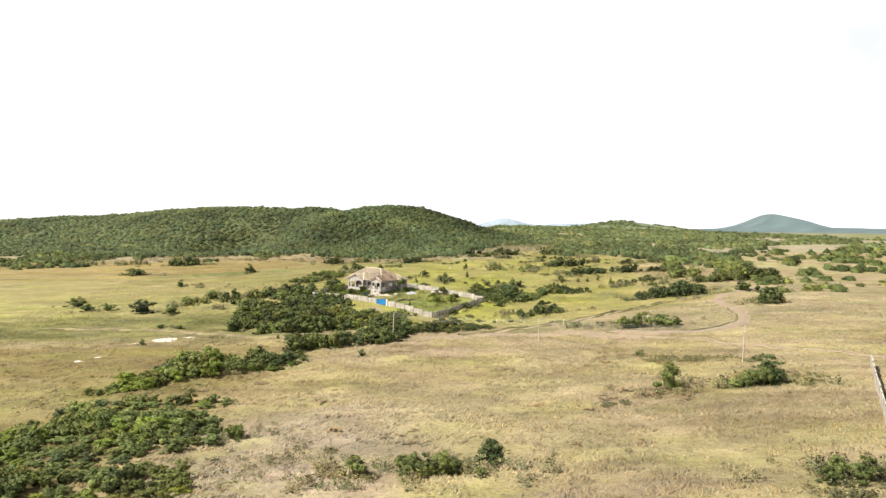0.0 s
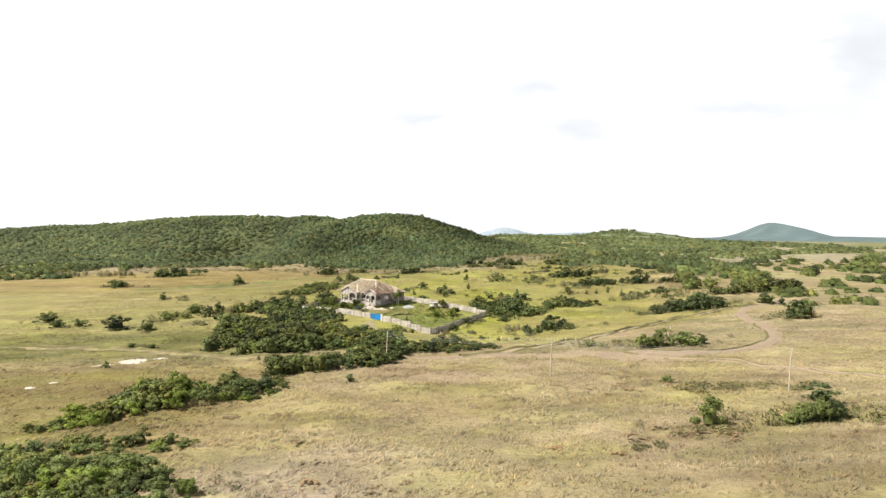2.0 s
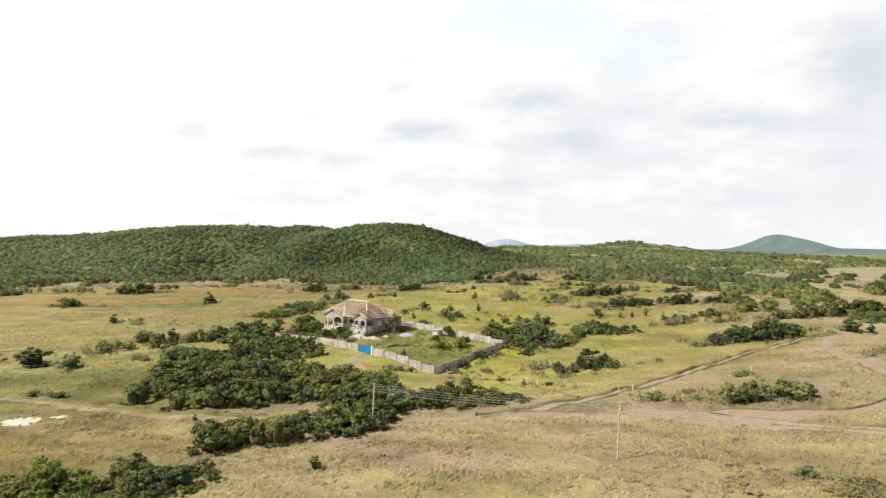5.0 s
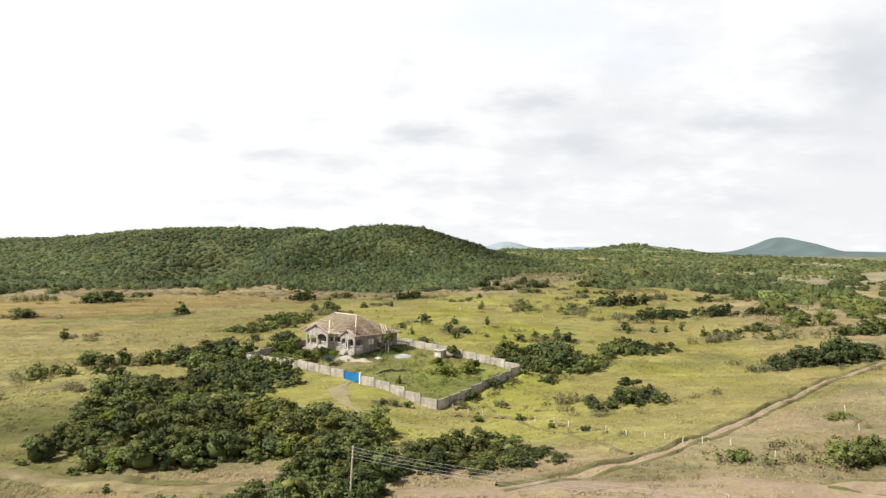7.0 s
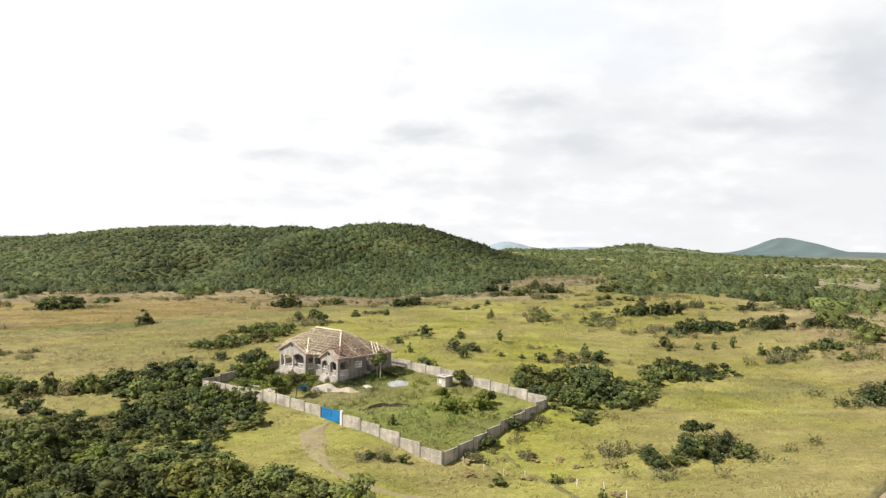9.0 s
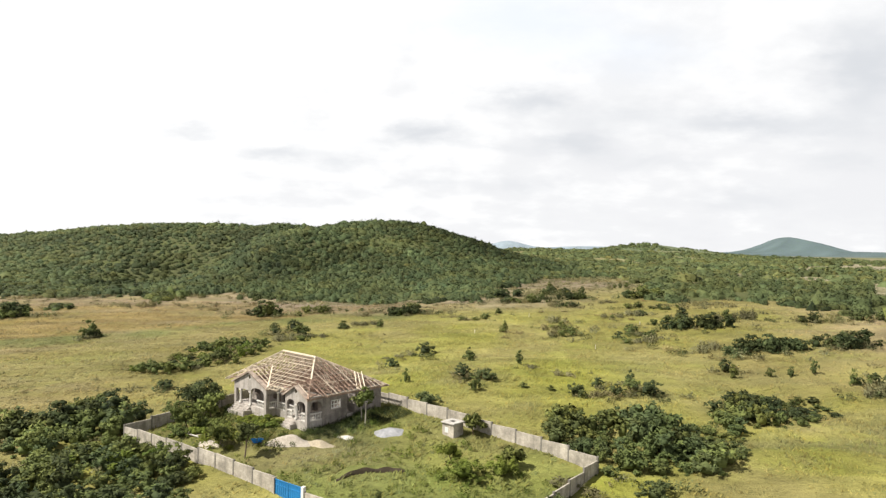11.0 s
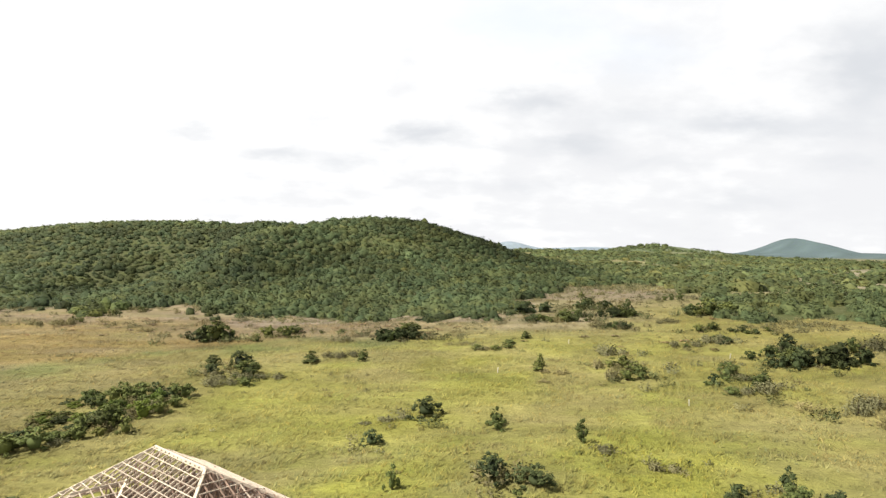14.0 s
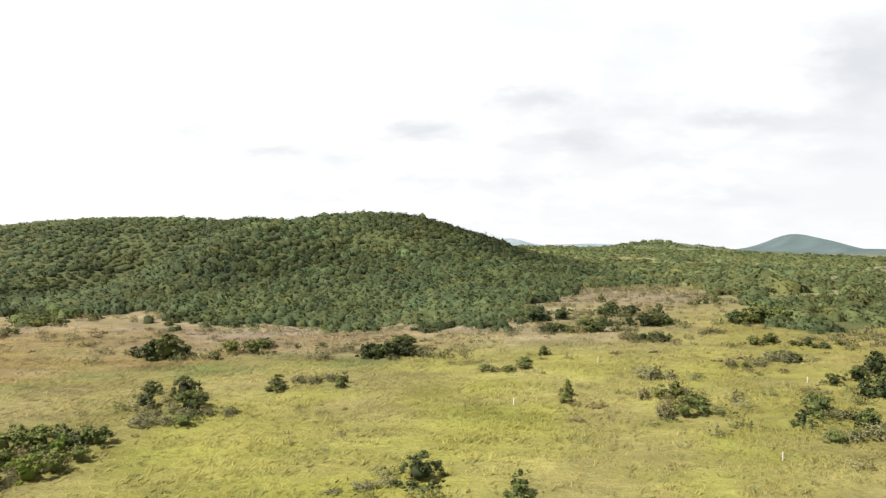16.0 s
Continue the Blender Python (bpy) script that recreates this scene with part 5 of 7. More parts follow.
# woods on the hillside and the scrub plain, each crown a few sprays
def mound_arrays(seed, sprays, size):
    """A bushy mound: leaf sprays lying over a lumpy dome, with a dense heart."""
    rng = np.random.default_rng(seed)
    ph = rng.uniform(0, 2 * np.pi, 4)

    def lumpy(d):
        a = np.arctan2(d[:, 1], d[:, 0])
        k = 1 + 0.17 * np.sin(2 * a + ph[0] + 2 * d[:, 2]) + 0.15 * np.sin(3 * a + ph[1] - 3 * d[:, 2]) + 0.13 * np.sin(5 * a + ph[2] + 5 * d[:, 2]) + 0.1 * np.sin(7 * d[:, 2] + ph[3])
        return d * k[:, None] * np.array((0.46, 0.46, 0.84))

    d = rng.normal(size=(sprays, 3))
    d[:, 2] = np.abs(d[:, 2])
    d /= np.linalg.norm(d, axis=1)[:, None]
    n = d + rng.normal(size=(sprays, 3)) * 0.42 + np.array((0, 0, 0.25))
    n /= np.linalg.norm(n, axis=1)[:, None]
    lv, lf = leaf_sprays(rng, lumpy(d) * rng.uniform(0.86, 1.08, (sprays, 1)), n, size)
    seg = 7
    a = np.arange(seg) * 2 * np.pi / seg
    ring = np.concatenate([np.stack([np.cos(a) * c, np.sin(a) * c, np.full(seg, s)], -1) for c, s in ((1.0, 0.0), (0.72, 0.69))] + [np.array([[0, 0, 1.0]])])
    core = lumpy(ring) * 0.92
    f = [t for i in range(seg) for t in ((i, (i + 1) % seg, seg + (i + 1) % seg), (i, seg + (i + 1) % seg, seg + i), (seg + i, seg + (i + 1) % seg, 2 * seg))]
    nor = np.concatenate([ring + np.array((0, 0, 0.3)), np.repeat(0.8 * d + 0.18 * n + np.array((0, 0, 0.25)), 3, 0)])
    return np.concatenate([core, lv]), np.concatenate([np.array(f), lf + len(core)]), nor / np.linalg.norm(nor, axis=1)[:, None]


MOUND = [mound_arrays(930 + i, 26, 0.15) for i in range(12)]
MOUND_FINE = [mound_arrays(910 + i, 140, 0.085) for i in range(12)]
MOUND_NEAR = [mound_arrays(970 + i, 52, 0.125) for i in range(12)]


def woodland(poly, spacing, height, label, seed, mat, sources, keep=None):
    x, y, rng = scatter(poly, spacing, seed, keep)
    n = len(x)
    w = spacing * (1.0 + 1.3 * rng.uniform(0, 1, n) ** 2.0)
    h = height * rng.uniform(0.55, 1.15, n) * (0.55 + 0.9 * vnoise(x, y, 16, seed)) * (0.55 + 0.35 * w / spacing)
    w = np.minimum(w, h * 2.0)
    tagged(new("woodland", foliage_mesh("woodland", joined(zip(x, y, ground(x, y) - 0.2, w, h), sources, rng, 2.4 if mat == LEAF_HILL else 0.0), mat)), label, "woodland", "", "stuff")


def in_woods(x, y, rng):
    return in_wood(x, y)


def in_gaps(x, y, rng):
    return in_wood(x, y) & ~in_clearing(x, y) & (vnoise(x, y * 0.6, 30, 77) > 0.47)


def on_plain(x, y, rng):
    d = vnoise(x, y * 0.5, 34, 78)
    return ~in_wood(x, y) & ~in_clearing(x, y) & (d > 0.53) & (path_distance(x, y, ROAD_MAIN) > 6) & (path_distance(x, y, ROAD_TRACK) > 5)


def sparse(x, y, rng):
    return ~in_wood(x, y) & ~in_clearing(x, y) & (rng.uniform(0, 1, len(x)) < 0.08 + 0.75 * (vnoise(x, y * 0.7, 12, 80) > 0.58)) & (path_distance(x, y, ROAD_MAIN) > 6)


def few(x, y, rng):
    return ~in_wood(x, y) & (vnoise(x, y * 0.7, 22, 79) > 0.60)


def in_brown(x, y, rng):
    return ~in_wood(x, y) & (rng.uniform(0, 1, len(x)) < 0.75 * gauss(x, y, 42, 380, 26, 30))


def far_off(x, y, rng):
    return vnoise(x, y * 0.5, 40, 71) > 0.44


def in_light(x, y, rng):
    return in_wood(x, y) & (~in_clearing(x, y) | (rng.uniform(0, 1, len(x)) < 0.2)) & (vnoise(x, y * 0.6, 26, 76) > 0.50)


def in_foot(x, y, rng):
    return in_wood(x, y) & (vnoise(x, y, 6, 75) > 0.22)


def in_belt(x, y, rng):
    return in_wood(x, y) & ~in_clearing(x, y) & (vnoise(x, y, 9, 72) > 0.36)


def at_fringe(density, reach, pale):
    """Places just outside the woods, ever fewer away from their edge."""
    def keep(x, y, rng):
        near = in_wood(x, y + reach * 0.4) * 1.0 + in_wood(x, y + reach) * 0.5
        return ~in_wood(x, y) & (rng.uniform(0, 1, len(x)) < density * near * (0.35 + 1.3 * vnoise(x, y, 12, 74))) & ((vnoise(x, y, 9, 73) > 0.5) == pale)
    return keep


woodland([(-420, 335), (-130, 335), (-130, 590), (-200, 612), (-420, 640)], 3.5, 2.2, "green bushy woodland covering the hillside", 81, LEAF_HILL, MOUND, in_woods)
woodland([(-130, 325), (62, 325), (62, 368), (-130, 368)], 2.0, 2.0, "green bushy woodland at the foot of the hill", 82, LEAF_HILL, MOUND_NEAR, in_foot)
woodland([(-130, 368), (62, 368), (62, 430), (-130, 430)], 2.3, 2.1, "green bushy woodland on the lower slope", 92, LEAF_HILL, MOUND_NEAR, in_foot)
woodland([(-130, 430), (60, 430), (60, 520), (-60, 520), (-70, 590), (-130, 590)], 2.5, 1.9, "green bushy woodland over the hilltop", 83, LEAF_HILL, MOUND, in_woods)
woodland([(60, 430), (420, 430), (420, 560), (60, 560)], 3.5, 2.6, "light-green scrub woodland on the plain", 84, LEAF_PLAIN, MOUND_NEAR, in_gaps)
woodland([(60, 560), (420, 560), (420, 880), (60, 880)], 6.0, 3.0, "light-green scrub woodland on the far plain", 94, LEAF_PLAIN, MOUND, in_gaps)
woodland([(60, 345), (270, 345), (340, 520), (60, 520)], 3.4, 2.4, "yellow-green scrub among the woodland on the plain", 88, LEAF_SCRUB, MOUND_NEAR, in_light)
woodland([(60, 520), (340, 520), (420, 900), (60, 900)], 5.2, 2.6, "yellow-green scrub among the woodland on the far plain", 95, LEAF_SCRUB, MOUND, in_light)
woodland([(45, 275), (180, 275), (180, 350), (45, 350)], 2.3, 2.5, "green scrub woodland beyond the grass", 85, LEAF_PLAIN, MOUND_FINE, in_belt)
woodland([(93, 200), (190, 200), (230, 345), (140, 345), (84, 270)], 4.0, 2.8, "scattered leafy bushes beyond the field", 93, LEAF_GREEN, MOUND_FINE, sparse)
woodland([(190, 200), (300, 190), (420, 420), (700, 900), (300, 700), (140, 400), (120, 345), (230, 345)], 5.6, 2.8, "scattered scrub on the far plain", 86, LEAF_SCRUB, MOUND, on_plain)
woodland([(-240, 290), (-60, 300), (-60, 345), (-240, 372)], 4.0, 2.2, "low scrub along the edge of the hill woods", 87, LEAF_GREEN, MOUND_FINE, few)
woodland([(-112, 548), (-92, 548), (-92, 562), (-112, 562)], 4.2, 3.6, "dark taller trees on the crest of the hill", 91, LEAF_DARK, MOUND)
woodland([(0, 325), (85, 325), (85, 440), (0, 440)], 2.3, 1.2, "brownish dry scrub in a bay of the woods", 96, LEAF_DRY, FEATHER, in_brown)
woodland([(60, 880), (520, 880), (620, 1180), (100, 1180)], 9.0, 3.2, "scrub on the far low ridge", 97, LEAF_PLAIN, MOUND, far_off)
woodland([(190, 1180), (520, 1180), (520, 1380), (190, 1380)], 9.5, 3.4, "scrub on the far round hill", 98, LEAF_PLAIN, MOUND, far_off)
FRINGE = [(-240, 300), (130, 255), (130, 420), (-240, 380)]
woodland(FRINGE, 2.1, 1.9, "dark bushes straggling out from the woods", 89, LEAF_DARK, MOUND_FINE, at_fringe(0.30, 14, False))
woodland(FRINGE, 1.7, 1.0, "low dry scrub along the edge of the woods", 90, LEAF_DRY, FEATHER, at_fringe(0.5, 34, True))


def skirts():
    """Low half-dry scrub round the feet of the bushes."""
    rng = np.random.default_rng(55)
    spots = [[], []]
    for rows_of_kind in (LEAFY, DARK, DRY, [(x, y, w, h) for x, y, w, d, h, k in CLUMPS for i in range(3)]):
        for x, y, w, h in rows_of_kind:
            for i in range(int(rng.integers(3, 6))):
                px, py = x + rng.normal() * w * 0.62, y + rng.normal() * min(w, 5) * 0.45
                if inside(px, py, COMPOUND) or path_distance(px, py, ROAD_MAIN) < 2.2:
                    continue
                k = rng.uniform(0.25, 0.6) * min(h, 3.0)
                spots[int(rng.uniform() < 0.4)].append((px, py, gz(px, py) - 0.05, k * rng.uniform(1.5, 2.6), k))
    for rows, mat, label in zip(spots, (LEAF_DRY, LEAF_SCRUB), ("low half-dry scrub round the bushes", "low yellow-green scrub round the bushes")):
        tagged(new("scrub", foliage_mesh("scrub", joined(rows, FEATHER, rng), mat)), label, "scrub", "", "stuff")


skirts()


# ---- the unfinished house ----
HOUSE_AT, HOUSE_TURN = (-19.05, 212.0, 3.40), -41.8
FLOOR, EAVE, RIDGE = 0.72, 3.55, 6.98
X_LEFT, X_RIGHT, Y_BACK = -15.6, 0.0, 11.4
house = thing("house", "unfinished grey cement-block house with a bare timber roof frame", "house", HOUSE_AT, HOUSE_TURN)


def arch(x0, x1, z0, spring, rise, steps=8):
    """The outline of an arched opening, from its left foot over the crown to its right foot."""
    cx, r = (x0 + x1) / 2, (x1 - x0) / 2
    pts = [(x0, z0)]
    for i in range(steps + 1):
        a = math.pi - math.pi * i / steps
        pts.append((cx + r * math.cos(a), spring + rise * math.sin(a)))
    return pts + [(x1, z0)]


def wall_x(name, x0, x1, y, holes=(), z0=-0.5, z1=EAVE, mat=BLOCK, thick=0.2, parent=house, label=""):
    """A wall along x with rectangular holes (x0, x1, z0, z1)."""
    bm = bmesh.new()
    at = x0
    for a, b, c, d in sorted(holes):
        if a > at:
            box(bm, at, a, y, y + thick, z0, z1)
        if c > z0:
            box(bm, a, b, y, y + thick, z0, c)
        if d < z1:
            box(bm, a, b, y, y + thick, d, z1)
        at = b
    if at < x1:
        box(bm, at, x1, y, y + thick, z0, z1)
    return part(name, bm, mat, parent, label)


def wall_y(name, y0, y1, x, holes=(), z0=-0.5, z1=EAVE, mat=BLOCK, thick=0.2, parent=house, label=""):
    bm = bmesh.new()
    at = y0
    for a, b, c, d in sorted(holes):
        if a > at:
            box(bm, x, x + thick, at, a, z0, z1)
        if c > z0:
            box(bm, x, x + thick, a, b, z0, c)
        if d < z1:
            box(bm, x, x + thick, a, b, d, z1)
        at = b
    if at < y1:
        box(bm, x, x + thick, at, y1, z0, z1)
    return part(name, bm, mat, parent, label)


def house_base():
    bm = bmesh.new()
    box(bm, X_LEFT, -8.35, 0.02, 11.38, -0.8, FLOOR)
    box(bm, -8.35, -4.35, 1.5, 11.38, -0.8, FLOOR)
    box(bm, -4.35, -0.02, 0.02, 11.38, -0.8, FLOOR)
    part("plinth", bm, CEMENT, house, "grey cement plinth and floor")


house_base()
# outer walls; the porches are open in front
wall_x("wall", X_LEFT, -8.3, 2.6, [(-14.9, -13.6, 1.5, 2.8), (-12.4, -11.4, FLOOR, 2.85), (-10.7, -9.3, 1.5, 2.8)])
wall_x("wall", -8.3, -4.3, 3.6, [(-7.4, -6.2, 1.5, 2.8)])
wall_x("wall", -4.3, -0.2, 2.2, [(-3.9, -2.9, FLOOR, 2.85), (-2.2, -0.9, 1.5, 2.8)])
wall_y("wall", 2.2, 5.8, -0.2, [(3.5, 4.95, 1.75, 2.75)], label="shaded side wall of bare grey cement blocks")
wall_x("wall", -1.7, 0.0, 5.8)
wall_y("wall", 5.8, 7.4, -1.9, [(6.1, 7.0, FLOOR, 2.85)])
wall_x("wall", -1.7, 0.0, 7.2)
wall_y("wall", 7.4, Y_BACK, -0.2, [(8.7, 9.8, 1.75, 2.75)])
wall_x("wall", X_LEFT, 0.0, Y_BACK, [(-13.5, -12.1, 1.6, 2.8), (-9.5, -8.1, 1.6, 2.8), (-5.2, -3.8, 1.6, 2.8)])
wall_y("wall", 2.6, Y_BACK, X_LEFT, [(4.2, 5.6, 1.6, 2.8), (8.2, 9.6, 1.6, 2.8)])
wall_y("wall", 1.6, 3.6, -8.3, [(2.0, 2.9, FLOOR, 2.85)])
wall_y("wall", 2.2, 3.6, -4.5)
# partitions seen through the roof frame
for x0, x1, y in ((X_LEFT + 0.2, -8.3, 6.4), (-8.1, -4.6, 5.2), (-4.4, -2.0, 6.2), (-8.1, -0.2, 8.6)):
    wall_x("partition_wall", x0, x1, y, [((x0 + x1) / 2 - 0.45, (x0 + x1) / 2 + 0.45, FLOOR, 2.8)], FLOOR, EAVE - 0.1)
for y0, y1, x in ((2.8, 11.3, -11.6), (3.8, 11.3, -8.3), (2.4, 8.6, -4.5), (8.8, 11.3, -5.6)):
    wall_y("partition_wall", y0, y1, x, [(y0 + 1.0, y0 + 1.9, FLOOR, 2.8)], FLOOR, EAVE - 0.1)


def side_window(y0, y1, z0, z1, x):
    """A window opening with a white-washed cross and burglar bars in the side wall."""
    win = new("window")
    win.parent = house
    bm = bmesh.new()
    for a, b, c, d in ((y0, y1, z0, z0 + 0.08), (y0, y1, z1 - 0.08, z1), (y0, y0 + 0.08, z0 + 0.08, z1 - 0.08), (y1 - 0.08, y1, z0 + 0.08, z1 - 0.08)):
        box(bm, x - 0.12, x + 0.03, a, b, c, d)
    part("frame", bm, WHITE, win, "whitewashed window frame")
    for k in (0.34, 0.66):
        bm = bmesh.new()
        yy = y0 + (y1 - y0) * k
        box(bm, x - 0.08, x - 0.02, yy - 0.04, yy + 0.04, z0 + 0.08, z1 - 0.08)
        part("mullion", bm, WHITE, win)
    bm = bmesh.new()
    box(bm, x - 0.07, x - 0.03, y0 + 0.08, y1 - 0.08, (z0 + z1) / 2 - 0.03, (z0 + z1) / 2 + 0.03)
    part("transom", bm, WHITE, win)
    bm = bmesh.new()
    box(bm, x - 0.1, x + 0.09, y0 - 0.08, y1 + 0.08, z0 - 0.1, z0)
    part("sill", bm, CEMENT, win)


side_window(3.5, 4.95, 1.75, 2.75, 0.0)
side_window(8.7, 9.8, 1.75, 2.75, 0.0)


def gable_front(x0, x1, apex, rise, y, opening_list, vent_z, top):
    """A porch front: arched openings below, a pointed gable above with a small vent, thick sloping copings."""
    g = new("porch_front")
    g.parent = house
    g["label"] = "rendered porch gable with arches and a small round vent"
    spring_top = top
    bm = bmesh.new()
    outline = [(x0, 2.45)]
    for a, b, spring, crown in opening_list:
        pts = arch(a, b, 2.45, spring, crown)
        outline += pts
    outline += [(x1, 2.45), (x1, spring_top), (apex, spring_top + rise), (x0, spring_top)]
    prism(bm, outline, y, y + 0.22)
    part("gable_wall", bm, CEMENT, g)
    for xa, za, xb, zb in ((x0 - 0.35, spring_top - 0.22, apex, spring_top + rise + 0.02), (x1 + 0.35, spring_top - 0.22, apex, spring_top + rise + 0.02)):
        part("coping", beam_bm((xa, y + 0.08, za), (xb, y + 0.02, zb), 0.62, 0.17), COPING, g, "stained cement coping")
    bm = bmesh.new()
    prism(bm, [(apex + 0.36 * math.cos(a), vent_z + 0.36 * math.sin(a)) for a in [i * math.pi / 6 for i in range(12)]], y - 0.025, y + 0.02)
    part("vent", bm, SLAB, g)
    # solid dark disc stands in for the shade inside the vent
    bm = bmesh.new()
    prism(bm, [(apex + 0.26 * math.cos(a), vent_z + 0.26 * math.sin(a)) for a in [i * math.pi / 6 for i in range(12)]], y - 0.035, y - 0.026)
    part("vent_hole", bm, SOIL_SHADE, g)
    return g


gable_front(X_LEFT, -8.3, -12.0, 1.5, 0.0, [(-15.1, -14.35, 2.5, 0.06), (-14.05, -12.15, 2.5, 0.12), (-11.75, -8.85, 2.5, 0.62)], 4.35, EAVE - 0.05)
gable_front(-4.3, 0.0, -2.2, 1.15, 0.0, [(-3.95, -2.35, 2.5, 0.45), (-2.0, -0.4, 2.5, 0.45)], 4.05, EAVE - 0.05)


def column(x, y, top=2.47, r=0.15, parent=house):
    bm = bmesh.new()
    cone(bm, (x, y, FLOOR), (x, y, top), r, r * 0.9, 12)
    box(bm, x - r * 1.35, x + r * 1.35, y - r * 1.35, y + r * 1.35, FLOOR, FLOOR + 0.16)
    box(bm, x - r * 1.35, x + r * 1.35, y - r * 1.35, y + r * 1.35, top - 0.12, top)
    part("column", bm, PALE_CEMENT, parent)


def pier(x0, x1, y0, y1, top=2.46, parent=house):
    bm = bmesh.new()
    box(bm, x0, x1, y0, y1, -0.6, top)
    part("pier", bm, CEMENT, parent)


pier(X_LEFT + 0.004, -15.12, 0.004, 0.35)
pier(-8.82, -8.304, 0.004, 0.5)
column(-14.2, 0.13)
column(-11.95, 0.13)
pier(-4.296, -3.96, 0.004, 0.36)
pier(-0.4, -0.004, 0.004, 0.4)
column(-2.18, 0.13)
# side arches of the small porch and of the broad one
bm = bmesh.new()
prism(bm, [(0.4, 2.45)] + arch(0.42, 2.1, 2.45, 2.5, 0.5) + [(2.2, 2.45), (2.2, EAVE), (0.22, EAVE), (0.22, 2.45)], 0.0, 0.2)
bmesh.ops.transform(bm, matrix=Matrix(((0, 1, 0, -0.2), (1, 0, 0, 0), (0, 0, 1, 0), (0, 0, 0, 1))), verts=bm.verts[:])
bmesh.ops.recalc_face_normals(bm, faces=bm.faces[:])
part("side_arch", bm, CEMENT, house)
part("lintel", box(bmesh.new(), -8.5, -8.3, 0.24, 1.6, 2.6, EAVE), CEMENT, house)
part("lintel", box(bmesh.new(), -8.28, -4.32, 1.45, 1.67, 2.75, EAVE - 0.02), CEMENT, house)
column(-8.1, 1.62, 2.75)
column(-4.55, 1.62, 2.75)


def balustrade(p, q, count):
    """A cement balustrade between two points of the plan: rail, foot and turned balusters."""
    b = new("balustrade")
    b.parent = house
    b["label"] = "pale cement balustrade"
    p, q = Vector((*p, 0)), Vector((*q, 0))
    part("handrail", beam_bm(p + Vector((0, 0, FLOOR + 0.86)), q + Vector((0, 0, FLOOR + 0.86)), 0.22, 0.13), PALE_CEMENT, b)
    part("foot_rail", beam_bm(p + Vector((0, 0, FLOOR + 0.06)), q + Vector((0, 0, FLOOR + 0.06)), 0.2, 0.1), PALE_CEMENT, b)
    me = None
    for i in range(count):
        c = p + (q - p) * ((i + 0.5) / count)
        if me is None:
            bm = bmesh.new()
            for z0, z1, r0, r1 in ((0.1, 0.22, 0.06, 0.045), (0.22, 0.42, 0.05, 0.095), (0.42, 0.62, 0.095, 0.045), (0.62, 0.81, 0.045, 0.06)):
                cone(bm, (0, 0, z0), (0, 0, z1), r0, r1, 7)
            me = bpy.data.meshes.new("baluster")
            bm.to_mesh(me)
            bm.free()
            me.materials.append(PALE_CEMENT)
        shared("baluster", me, b, Matrix.Translation(c + Vector((0, 0, FLOOR))))


balustrade((-10.5, 0.15), (-8.85, 0.15), 6)
balustrade((-8.2, 1.6), (-4.65, 1.6), 12)
balustrade((-8.4, 0.5), (-8.4, 1.6), 4)
balustrade((-4.0, 0.15), (-3.0, 0.15), 4)
balustrade((-1.3, 0.15), (-0.4, 0.15), 4)
balustrade((-0.1, 0.4), (-0.1, 2.15), 7)


def steps(x0, x1, count=5, tread=0.3):
    s = new("steps")
    s.parent = house
    s["label"] = "cement steps up to the porch"
    rise = (FLOOR + 0.2) / count
    for i in range(count - 1):
        bm = bmesh.new()
        box(bm, x0, x1, -tread * (i + 1), -tread * i - 0.002, -0.6, FLOOR - rise * (i + 1), 0.012)
        part("step", bm, CEMENT, s)
    bm = bmesh.new()
    box(bm, x1 + 0.003, x1 + 0.2, -tread * (count - 1), -0.003, -0.6, FLOOR - 0.5)
    part("cheek_wall", bm, CEMENT, s)


steps(-15.2, -11.7)
steps(-4.0, -2.25, 4, 0.28)

# ---- roof frame ----
Y_RIDGE, XR0, XR1 = 5.9, -13.2, -6.5
EL, ER, EF, EB = -16.9, 0.75, -0.55, 12.1  # eave lines
roof = new("roof_frame")
roof.parent = house
roof["label"] = "open hipped roof frame of pale new timber"
roof_rng = random.Random(3)


def front_z(y):
    return EAVE + (RIDGE - EAVE) * (y - EF) / (Y_RIDGE - EF)


def back_z(y):
    return EAVE + (RIDGE - EAVE) * (EB - y) / (EB - Y_RIDGE)


def right_z(x):
    return EAVE + (RIDGE - EAVE) * (ER - x) / (ER - XR1)


def left_z(x):
    return EAVE + (RIDGE - EAVE) * (x - EL) / (XR0 - EL)


def board(name, p, q, w=0.045, h=0.11, mat=None, label=""):
    loose = 0.10 if (p[0] + q[0]) / 2 > -6 else 0.06
    j = lambda: roof_rng.uniform(-loose, loose)
    m = mat or (TIMBER_OLD if (p[0] + q[0]) / 2 > -4.6 and roof_rng.random() < 0.55 else TIMBER if (p[0] + q[0]) / 2 > -6 or roof_rng.random() < 0.75 else TIMBER_BRIGHT)
    return part(name, beam_bm((p[0] + j(), p[1] + j(), p[2] + j() * 0.6), (q[0] + j(), q[1] + j(), q[2] + j() * 0.6), w, h), m, roof, label)





